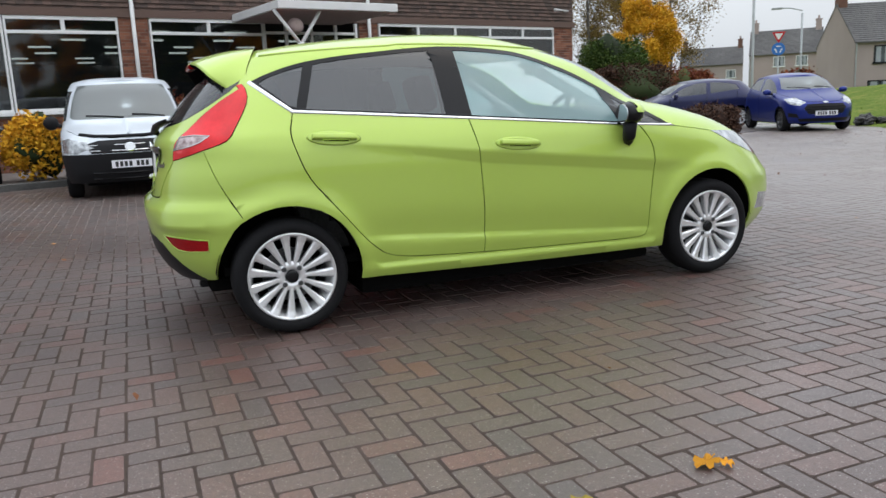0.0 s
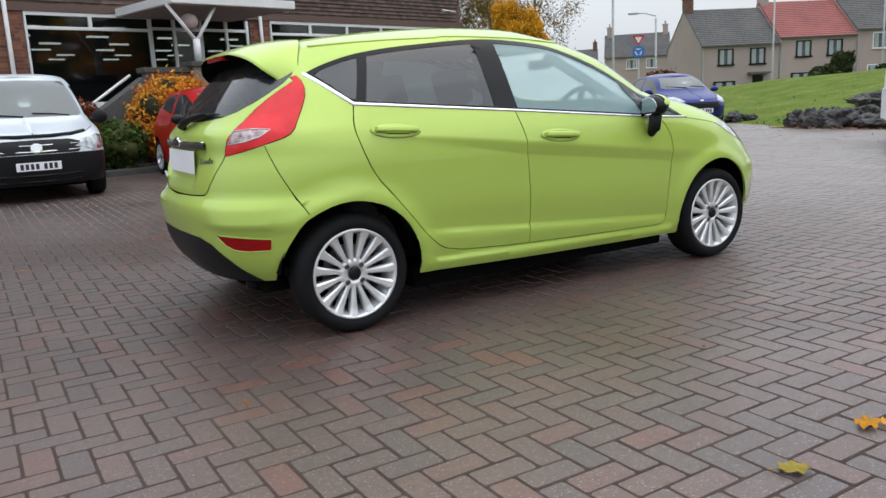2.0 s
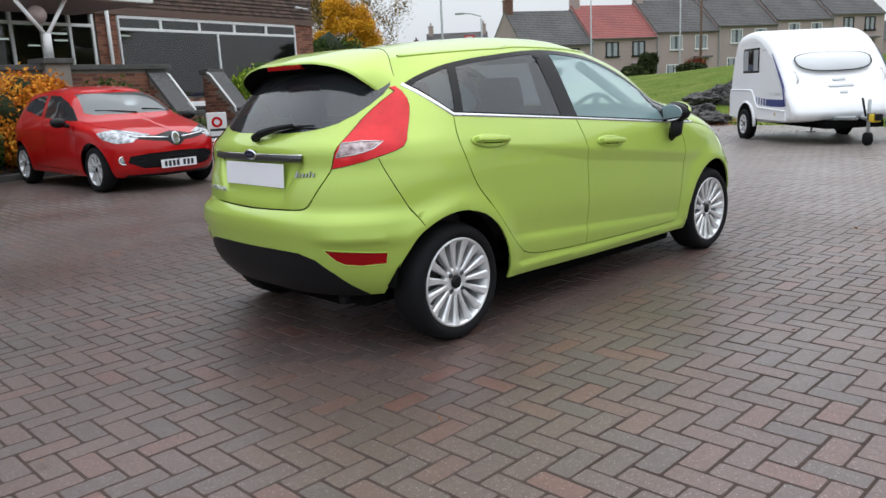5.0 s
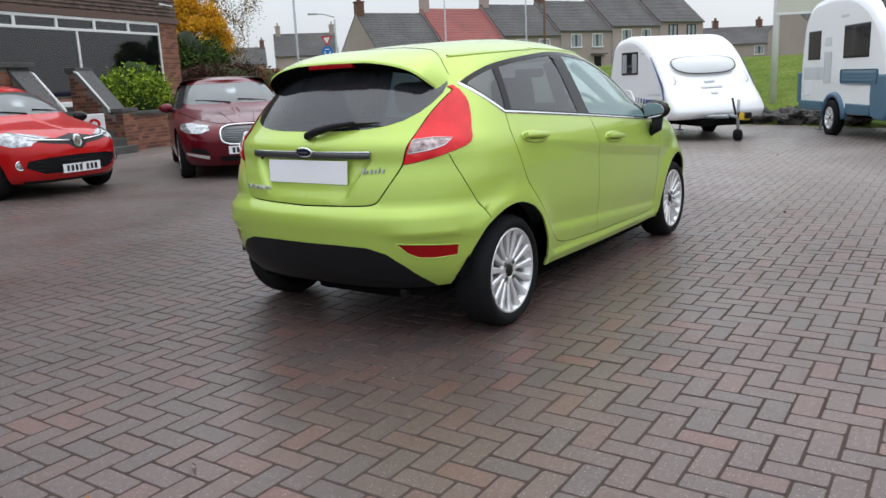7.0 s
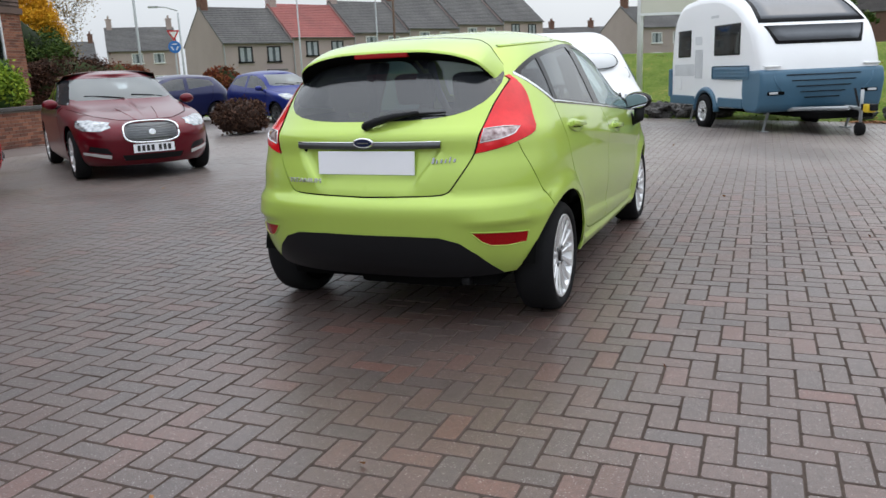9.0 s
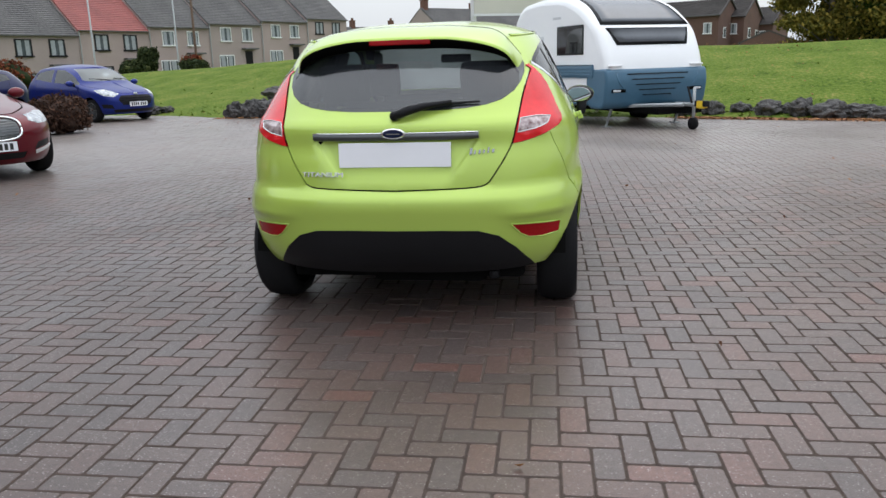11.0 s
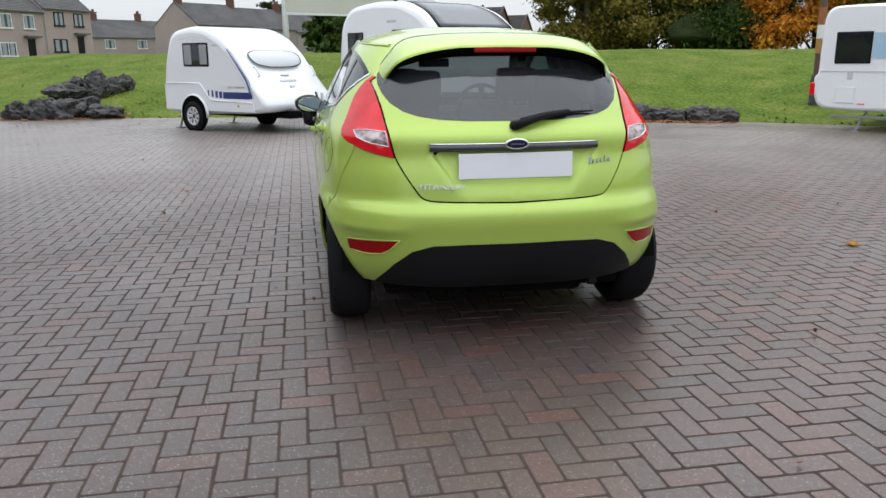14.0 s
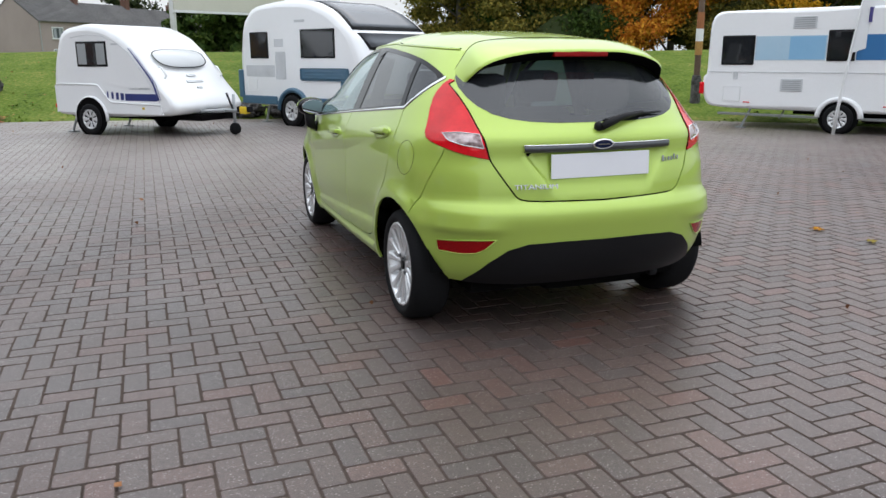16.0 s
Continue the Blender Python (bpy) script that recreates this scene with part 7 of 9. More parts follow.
part("rust_band", lathe(bmesh.new(), [(0.083, 1.662), (0.083, 2.02)], 12), RUSTY, bp, "rust-red band")
part("footing", lathe(bmesh.new(), [(0.115, -0.25), (0.112, 0.50), (0.098, 0.62), (0.070, 0.63)], 12), ROCK, bp, "rough grey sleeve")
sb = thing("hoarding", pose(15.46, 1.40, 0.65, 0, 0, -65), "faded cream hoarding on white posts", "sign board")
part("post", lathe(bmesh.new(), [(0.075, -0.4), (0.075, 4.4)], 12), FRAME, sb, smooth=True)
part("post", lathe(bmesh.new(), [(0.075, -0.4), (0.075, 4.4)], 12), FRAME, sb, smooth=True, m=Matrix.Translation((3.0, 0, 0)))
boxed("board", (-0.02, 3.1, -0.12, -0.08, 1.78, 4.3), material("faded_cream_board", (0.62, 0.60, 0.52), 0.6, base2=(0.50, 0.50, 0.42), coarse=1.2), sb, bevel=0.01)
boxed("board_edge", (-0.04, 3.12, -0.13, -0.07, 1.72, 1.778), FRAME, sb)
fl = thing("feather_flag", pose(5.30, -8.86, 0, 0, 0, -110), "white feather flag with dark blue marks on a white pole", "flag")
part("pole", tube(bmesh.new(), [(0, 0, 0), (0.05, 0, 0.6), (0.14, 0, 1.35), (0.26, 0, 2.3), (0.40, 0, 3.2), (0.62, 0, 3.8)], [0.03, 0.028, 0.025, 0.021, 0.016, 0.01], 8), FRAME, fl, smooth=True)
vs, fs = [], []
for i in range(15):
    f = i / 14
    z = 1.35 + 2.3 * f
    for j in range(7):
        g = j / 6
        vs.append((0.14 + 0.3 * f + g * (0.80 + 0.1 * math.sin(f * 3)), 0.012 * math.sin(5 * f + 4 * g), z + 0.26 * g * (1 - f)))
fs = [(i * 7 + j, i * 7 + j + 1, (i + 1) * 7 + j + 1, (i + 1) * 7 + j) for i in range(14) for j in range(6)]
mesh_part("banner", vs, fs, WHITE_PAINT, fl, "white banner")
for z, n in ((1.85, 0.30), (2.25, 0.24), (2.6, 0.30)):
    for dx in (0.24, 0.46):
        boxed("bar", (dx + 0.14, dx + 0.26, -0.016, 0.016, z, z + n * 0.8), material("flag_ink", (0.06, 0.05, 0.22), 0.6) if "flag_ink" not in bpy.data.materials else bpy.data.materials["flag_ink"], fl)

# ---- caravans ----
PALE = material("pale_grey_paint", (0.66, 0.68, 0.70), 0.35)
STEEL_BLUE = material("steel_blue_panel", (0.055, 0.14, 0.22), 0.4, base2=(0.045, 0.115, 0.18))
DECAL_BLUE = material("decal_navy", (0.03, 0.045, 0.20), 0.4)
SKY_DECAL = material("decal_sky_blue", (0.30, 0.50, 0.66), 0.4, base2=(0.48, 0.62, 0.72), coarse=0.7)
CARAVAN_WHITE = material("caravan_white", (0.87, 0.88, 0.89), 0.32, base2=(0.82, 0.83, 0.84), coarse=1.2, **{"Coat Weight": 0.4})
CARAVAN_GLASS = glass("caravan_acrylic_window", (0.02, 0.022, 0.025), 0.15, 0.03)
PALE_GLASS = material("pale_caravan_window", (0.70, 0.72, 0.73), 0.15, base2=(0.62, 0.64, 0.65), coarse=1.5)
GREY_GLASS = material("grey_front_window", (0.12, 0.13, 0.15), 0.16, base2=(0.085, 0.093, 0.105), coarse=1.5, **{"Specular IOR Level": 0.7})
YELLOW = material("yellow_cover", (0.75, 0.52, 0.02), 0.5)


def profile_body(parent, name, prof, width, mat, edge=0.09, m=None):
    """A body whose side outline (x, z) runs across the width, with softened side edges."""
    prof = [np.array(p, float) for p in prof]
    for _ in range(2):
        nxt = []
        for i, p in enumerate(prof):
            q = prof[(i + 1) % len(prof)]
            nxt += [0.82 * p + 0.18 * q, 0.18 * p + 0.82 * q]
        prof = nxt
    prof = np.array(prof)
    mid = prof.mean(0)
    rows = []
    for y, k in ((-width / 2, edge), (-width / 2 + edge * 0.12, edge * 0.5), (-width / 2 + edge * 0.4, edge * 0.15), (-width / 2 + edge, 0), (width / 2 - edge, 0), (width / 2 - edge * 0.4, edge * 0.15), (width / 2 - edge * 0.12, edge * 0.5), (width / 2, edge)):
        d = prof - mid
        sc = 1 - k / np.maximum(np.linalg.norm(d, axis=1, keepdims=True), 0.3)
        p = mid + d * sc
        rows.append(np.stack([p[:, 0], np.full(len(p), y), p[:, 1]], 1))
    n = len(prof)
    vs = np.concatenate(rows)
    fs = [(r * n + i, r * n + (i + 1) % n, (r + 1) * n + (i + 1) % n, (r + 1) * n + i) for r in range(len(rows) - 1) for i in range(n)]
    ob = mesh_part(name, vs, fs, mat, parent, m=m)
    mesh_part("side_panel", rows[0], [tuple(range(n))], mat, parent, smooth=False, m=m)
    mesh_part("side_panel", rows[-1], [tuple(reversed(range(n)))], mat, parent, smooth=False, m=m)
    return ob


def running_gear(t, axle, half, nose, r=0.28, spokes=8, cover=YELLOW, legs=((-1.0, -0.7),)):
    """Wheels, drawbar, jockey wheel and legs of a trailer along +x."""
    for s in (1, -1):
        wheel(t, axle, (half + 0.05) * s, r, r * 0.62, 0.17, spokes, s, name="wheel")
    boxed("chassis", (axle - 1.0, nose - 0.4, -0.45, 0.45, 0.26, 0.36), DEEP, t)
    bm = tube(bmesh.new(), [(nose - 1.2, 0.5, 0.38), (nose - 0.25, 0.05, 0.42), (nose + 0.12, 0, 0.42)], 0.035, 6)
    tube(bm, [(nose - 1.2, -0.5, 0.38), (nose - 0.25, -0.05, 0.42)], 0.035, 6)
    part("drawbar", bm, POLE, t)
    bm = box(bmesh.new(), nose + 0.02, nose + 0.30, -0.05, 0.05, 0.40, 0.50, 0.02)
    tube(bm, [(nose - 0.1, 0, 0.45), (nose - 0.22, 0, 0.72)], 0.018, 6)
    part("hitch", bm, BLACK, t)
    boxed("hitch_cover", (nose + 0.08, nose + 0.24, -0.06, 0.06, 0.37, 0.50), cover, t, "yellow hitch cover", 0.03)
    bm = tube(bmesh.new(), [(nose - 0.12, 0.06, 0.12), (nose - 0.12, 0.06, 0.70)], 0.026, 8)
    part("jockey_post", bm, POLE, t, smooth=True)
    part("jockey_wheel", lathe(bmesh.new(), [(0.02, -0.035), (0.10, -0.035), (0.105, 0), (0.10, 0.035), (0.02, 0.035)], 16, Matrix.Translation((nose - 0.12, 0.06, 0.105)) @ pose(0, 0, 0, 90, 0, 0)), RUBBER, t, smooth=True)
    for x, y in legs:
        for s in (1, -1):
            bm = tube(bmesh.new(), [(x, y * s, 0.36), (x - 0.16, y * s, 0.02)], 0.022, 6)
            box(bm, x - 0.24, x - 0.08, y * s - 0.06, y * s + 0.06, 0.0, 0.02)
            part("corner_leg", bm, POLE, t)


def side_window(t, x0, x1, z0, z1, y, mat=CARAVAN_GLASS, name="window", rim=GLOSS_BLACK, e=0.035, r=0.05):
    w = boxed(name, (x0, x1, y - 0.012, y + 0.012, z0, z1), rim, t, "black-edged side window", 0.02)
    boxed("pane", (x0 + e, x1 - e, y - 0.0135, y + 0.0135, z0 + e, z1 - e), mat, w, bevel=0.003)
    return w


def teardrop_caravan():
    half = 0.86
    t = thing("small_caravan", pose(10.86, 2.40, 0, 0, 0, 225.7), "small white teardrop caravan with blue stripes beside the grass", "caravan")
    prof = [(-0.90, 0.34), (-0.94, 0.58), (-0.85, 1.20), (-0.66, 1.70), (-0.48, 1.83), (0.0, 1.90), (0.42, 1.86), (0.82, 1.69), (1.14, 1.42), (1.38, 1.14), (1.62, 0.86), (1.84, 0.64), (1.93, 0.49), (1.84, 0.36), (0.5, 0.31), (-0.5, 0.31)]
    profile_body(t, "body", prof, 1.78, CARAVAN_WHITE, 0.13)
    for s in (1, -1):
        y = s * 0.885
        w = side_window(t, -0.23, 0.49, 1.17, 1.60, y)
        for x in (-0.09, 0.35):
            boxed("curtain", (x - 0.10, x + 0.10, y - 0.0145, y + 0.0145, 1.21, 1.56), POLE, w)
        vs = [(x, y + d * s, z) for d in (0.016, -0.02) for x, z in ((-0.84, 0.38), (-0.84, 0.84), (-0.80, 0.87), (0.14, 0.87), (0.22, 0.85), (0.44, 0.60), (0.52, 0.57), (1.60, 0.54), (1.64, 0.38))]
        fs = [tuple(range(9)), tuple(reversed(range(9, 18)))] + [(i, (i + 1) % 9, (i + 1) % 9 + 9, i + 9) for i in range(9)]
        mesh_part("lower_moulding", vs, fs, CARAVAN_WHITE, t, smooth=False)
        bm = tube(bmesh.new(), [(-0.80, y + 0.012 * s, 0.87), (0.14, y + 0.012 * s, 0.87), (0.22, y + 0.012 * s, 0.85), (0.44, y + 0.012 * s, 0.60), (0.52, y + 0.012 * s, 0.57), (1.60, y + 0.012 * s, 0.54)], 0.016, 6)
        part("moulding_edge", bm, CARAVAN_WHITE, t, smooth=True)
        # wheel arch moulding
        bm = tube(bmesh.new(), [(0.0 + 0.37 * math.cos(a), y + 0.014 * s, 0.28 + 0.37 * math.sin(a)) for a in np.linspace(-0.1, math.pi + 0.1, 15)], 0.030, 8)
        part("arch_moulding", bm, CARAVAN_WHITE, t, smooth=True)
        # flat dark disc stands for the shaded arch; the side has no opening
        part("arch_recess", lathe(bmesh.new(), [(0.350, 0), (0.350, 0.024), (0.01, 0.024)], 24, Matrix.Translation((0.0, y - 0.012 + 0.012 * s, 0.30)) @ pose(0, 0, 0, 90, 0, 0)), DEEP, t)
        # panel joint and swept stripes
        sweep = [curve_of([(0, a), (0.35, b), (0.7, c), (1, d)]) for a, b, c, d in ((0.98, 1.28, 1.48, 1.57), (1.48, 1.14, 0.88, 0.62))]
        at = lambda q, o: (float(sweep[0](q)) + o, y, float(sweep[1](q)))
        for w, o in ((0.026, 0.0), (0.009, 0.045)):
            bm = tube(bmesh.new(), [at(q, o) for q in np.linspace(0, 1, 17)], [float(w * (0.25 + 0.75 * q)) for q in np.linspace(0, 1, 17)], 6)
            part("stripe", bm, DECAL_BLUE, t, "navy stripe", smooth=True)
        roofline = [(-0.35, 1.66), (0.05, 1.71), (0.42, 1.68), (0.70, 1.58), (0.98, 1.40), (1.30, 1.02), (1.52, 0.72), (1.60, 0.56)]
        part("panel_joint", tube(bmesh.new(), [(x, y + 0.002 * s, z) for x, z in roofline], 0.007, 5), PALE, t, smooth=True)
        for i in range(5):
            x0 = 0.40 + 0.105 * i
            dz = 0.075 * (x0 - 0.40)
            boxed("decal", (x0, x0 + 0.035 + 0.014 * i + (0.62 if i == 4 else 0), y - 0.0065, y + 0.0065, 0.635 - dz, 0.755 - dz), DECAL_BLUE, t)
        boxed("lettering_bar", (0.92, 1.40, y - 0.005, y + 0.005, 0.79, 0.825), PALE, t)
        boxed("vent", (0.60, 0.76, y - 0.008, y + 0.008, 1.53, 1.56), PALE, t)
        boxed("side_marker", (-0.88, -0.84, y - 0.01, y + 0.01, 0.46, 0.52), RED_LENS, t)
        boxed("side_marker", (1.20, 1.25, y - 0.02, y + 0.02, 0.46, 0.50), YELLOW, t)
        for o in (0.0, 0.055):
            bm = tube(bmesh.new(), [(1.60 + o, y * 0.97, 0.76 - o), (1.70 + o, y * 0.92, 0.68 - o), (1.80 + o * 0.6, y * 0.80, 0.60 - o)], 0.008, 5)
            part("stripe", bm, DECAL_BLUE, t)
        part("grab_handle", tube(bmesh.new(), [(1.44, 0.70 * s, 1.16), (1.50, 0.70 * s, 1.16), (1.60, 0.70 * s, 1.02), (1.56, 0.70 * s, 0.98)], 0.018, 6), CARAVAN_WHITE, t, smooth=True)
    # front window on the slope: straight above, bowed below
    m = Matrix.Translation((1.235, 0, 1.325)) @ pose(0, 0, 0, 0, 48, 0)
    rim = []
    for k in range(48):
        a = 2 * math.pi * k / 48
        c, q = math.cos(a), math.sin(a)
        across, down = math.copysign(abs(q) ** 0.62, q) * 0.62, math.copysign(abs(c) ** 0.75, c)
        rim.append((down * (0.26 if c > 0 else 0.15) * (1 - (0.18 * across / 0.62) ** 2), across))
    vs = [tuple(m @ Vector((x * g, y * g, h))) for g, h in ((1.0, -0.02), (1.0, 0.025), (0.94, 0.045), (0.0, 0.05)) for x, y in rim]
    fs = [(r * 48 + k, r * 48 + (k + 1) % 48, (r + 1) * 48 + (k + 1) % 48, (r + 1) * 48 + k) for r in range(3) for k in range(48)]
    wn = mesh_part("front_window", vs, fs, PALE_GLASS, t, "pale rounded front window")
    bm = tube(bmesh.new(), [tuple(m @ Vector((x, y, 0.03))) for x, y in rim + rim[:1]], 0.009, 6)
    part("window_rim", bm, GLOSS_BLACK, wn, "black rim", smooth=True)
    for x, z, w in ((1.52, 1.02, 0.20), (1.60, 0.92, 0.40), (1.70, 0.82, 0.12)):
        boxed("lettering_bar", (-0.006, 0.006, -w / 2, w / 2, -0.02, 0.02), PALE, t, m=Matrix.Translation((x - 0.015, 0, z - 0.005)) @ pose(0, 0, 0, 0, -43, 0))
    boxed("rear_lamp", (-0.97, -0.93, -0.7, -0.55, 0.62, 0.78), RED_LENS, t)
    running_gear(t, 0.0, half - 0.03, 2.48, 0.27, 8, legs=((-0.62, 0.66),))


teardrop_caravan()


def blue_fronted_caravan():
    half = 1.02
    t = thing("touring_caravan", pose(11.11, -1.52, 0, 0, 0, 209), "white touring caravan with a steel-blue front and curved roof window", "caravan")
    prof = [(-1.42, 0.42), (-1.46, 0.9), (-1.44, 1.5), (-1.34, 2.12), (-1.05, 2.46), (-0.3, 2.55), (0.45, 2.50), (0.95, 2.28), (1.42, 1.85), (1.62, 1.35), (1.70, 0.9), (1.62, 0.45), (0.5, 0.38), (-0.7, 0.38)]
    profile_body(t, "body", prof, 2.12, CARAVAN_WHITE, 0.14)
    # blue lower front and skirts
    front = [(1.22, 0.36), (1.14, 0.70), (1.16, 1.10), (1.52, 1.115), (1.695, 1.10), (1.735, 0.85), (1.66, 0.36)]
    profile_body(t, "front_panel", front, 2.15, STEEL_BLUE, 0.05)
    for i in range(5):
        z, w = 0.61 + 0.098 * i, 0.30 + 0.085 * i
        bm = tube(bmesh.new(), [(1.737 - abs(z - 0.85) * 0.14, y, z) for y in (-w, -w / 2, 0, w / 2, w)], 0.010, 5)
        part("rib", bm, GLOSS_BLACK, t, "dark groove", smooth=True)
    bm = tube(bmesh.new(), [(1.728 - abs(z - 0.85) * 0.18, y, z) for y, z in [(0.86 * math.cos(a), 1.02 + 0.50 * math.sin(a)) for a in np.linspace(math.pi, 2 * math.pi, 17)]], 0.016, 6)
    part("scoop_edge", bm, STEEL_BLUE, t, smooth=True)
    for s in (1, -1):
        y = s * 1.057
        boxed("side_skirt", (-1.40, -0.42, y - 0.02, y + 0.02, 0.42, 0.60), STEEL_BLUE, t, bevel=0.02)
        boxed("side_skirt", (0.42, 1.2, y - 0.02, y + 0.02, 0.42, 0.60), STEEL_BLUE, t, bevel=0.02)
        bm = tube(bmesh.new(), [(0.42 * math.cos(a), y, 0.32 + 0.42 * math.sin(a)) for a in np.linspace(0.0, math.pi, 15)], 0.055, 8)
        part("arch_moulding", bm, STEEL_BLUE, t, "blue wheel arch", smooth=True)
        # arch shade drawn as a near-black disc on the side
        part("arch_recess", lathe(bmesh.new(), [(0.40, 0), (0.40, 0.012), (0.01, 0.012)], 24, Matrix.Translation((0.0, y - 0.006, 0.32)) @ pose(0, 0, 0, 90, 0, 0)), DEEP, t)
        side_window(t, -1.10, -0.60, 1.38, 1.93, y)
        side_window(t, 0.24, 1.06, 1.38, 1.95, y)
        boxed("blue_vent", (0.22, 1.36, y - 0.02, y + 0.02, 0.94, 1.19), STEEL_BLUE, t, "blue ribbed panel", 0.05)
        for k in range(3):
            boxed("slat", (0.30, 1.28, y - 0.026, y + 0.026, 0.985 + 0.06 * k, 1.01 + 0.06 * k), STEEL_BLUE, t, bevel=0.005)
        boxed("door_vent", (-0.44, -0.20, y - 0.01, y + 0.01, 1.62, 1.78), PALE, t, bevel=0.01)
        boxed("service_hatch", (-0.42, -0.16, y - 0.008, y + 0.008, 0.95, 1.52), PALE, t, bevel=0.02)
        boxed("grey_decal", (-1.25, -0.45, y - 0.004, y + 0.004, 1.0, 1.24), PALE, t)
        boxed("locker", (-1.22, -0.95, y - 0.008, y + 0.008, 0.70, 0.98), CARAVAN_WHITE, t, bevel=0.02)
        boxed("lettering_bar", (0.10, 0.36, y - 0.004, y + 0.004, 2.09, 2.14), PALE, t)
        boxed("rear_corner", (-1.47, -1.34, y - 0.03, y + 0.03, 0.55, 1.15), STEEL_BLUE, t, bevel=0.03)
        slot = boxed("lamp_slot", (1.66, 1.722, min(s * 0.66, s * 0.96), max(s * 0.66, s * 0.96), 0.665, 0.735), DEEP, t, bevel=0.02)
        boxed("marker_lamp", (1.70, 1.732, min(s * 0.78, s * 0.93), max(s * 0.78, s * 0.93), 0.68, 0.72), PALE, slot, "white marker lamp", bevel=0.012)

    # roof window and front window follow the curve
    def curved(name, pts, w0, w1, mat, label, lift=0.02):
        vs, fs = [], []
        for i, (x, z) in enumerate(pts):
            f = i / (len(pts) - 1)
            w = w0 + (w1 - w0) * f
            for k in range(9):
                y = -w + 2 * w * k / 8
                vs.append((x, y, z))
        n = len(vs)
        vs += [(x - 0.03, y, z - 0.03) for x, y, z in vs]
        for i in range(len(pts) - 1):
            for k in range(8):
                a = i * 9 + k
                fs.append((a, a + 1, a + 10, a + 9))
        for i in range(len(pts) - 1):
            for k in (0, 8):
                a = i * 9 + k
                fs.append((a, a + 9, a + 9 + n, a + n))
        for k in range(8):
            a = (len(pts) - 1) * 9 + k
            fs += [(k, k + 1, k + 1 + n, k + n), (a, a + 1, a + 1 + n, a + n)]
        return mesh_part(name, vs, fs, mat, t, label)

    line = [np.array(p, float) for p in prof]
    for _ in range(2):
        line = [f * p + (1 - f) * q for p, q in zip(line, line[1:]) for f in (0.82, 0.18)]
    nose = [p for p in line if p[0] > 0.1 and p[1] > 1.2]
    along = lambda z, d=0.018: (float(np.interp(z, [p[1] for p in reversed(nose)], [p[0] for p in reversed(nose)])) + d, z + d * 0.6)
    tops = [2.50, 2.46, 2.38, 2.28, 2.16, 2.04]
    curved("window_bead", [along(z, 0.012) for z in tops + [1.915]], 0.80, 0.93, GLOSS_BLACK, "black roof window edge")
    curved("roof_window", [along(z, 0.022) for z in tops + [1.975]], 0.74, 0.86, GREY_GLASS, "grey roof window")
    curved("window_bead", [along(z, 0.012) for z in (1.85, 1.70, 1.535)], 0.87, 0.74, GLOSS_BLACK, "black front window edge")
    curved("front_window", [along(z, 0.022) for z in (1.835, 1.70, 1.585)], 0.82, 0.69, GREY_GLASS, "grey front window")
    for s in (1, -1):
        boxed("grab_handle", (1.62, 1.69, s * 0.86 - 0.14, s * 0.86 + 0.14, 1.14, 1.175), CARAVAN_WHITE, t, bevel=0.012)
    part("roof_mast", tube(bmesh.new(), [(-0.9, 0.5, 2.45), (-0.9, 0.5, 2.75)], 0.015, 6), BLACK, t)
    boxed("roof_vent", (-0.5, -0.05, -0.3, 0.3, 2.54, 2.62), PALE, t, bevel=0.03)
    for ob in t.children_recursive:
        if ob.type == "MESH" and ob.matrix_basis.is_identity:
            ob.data.transform(Matrix.Diagonal((1.06 if ob.name.startswith("arch") else 1.2, 1, 0.94, 1)))
    running_gear(t, 0.0, half - 0.02, 3.12, 0.30, 8, legs=((-1.1, 0.8), (1.75, 0.75)))


blue_fronted_caravan()


MID_BLUE = material("mid_blue_decal", (0.035, 0.17, 0.40), 0.4, base2=(0.03, 0.15, 0.36))
DEEP_SKY = material("deeper_sky_blue_decal", (0.20, 0.42, 0.64), 0.4, base2=(0.28, 0.50, 0.70), coarse=1.5)


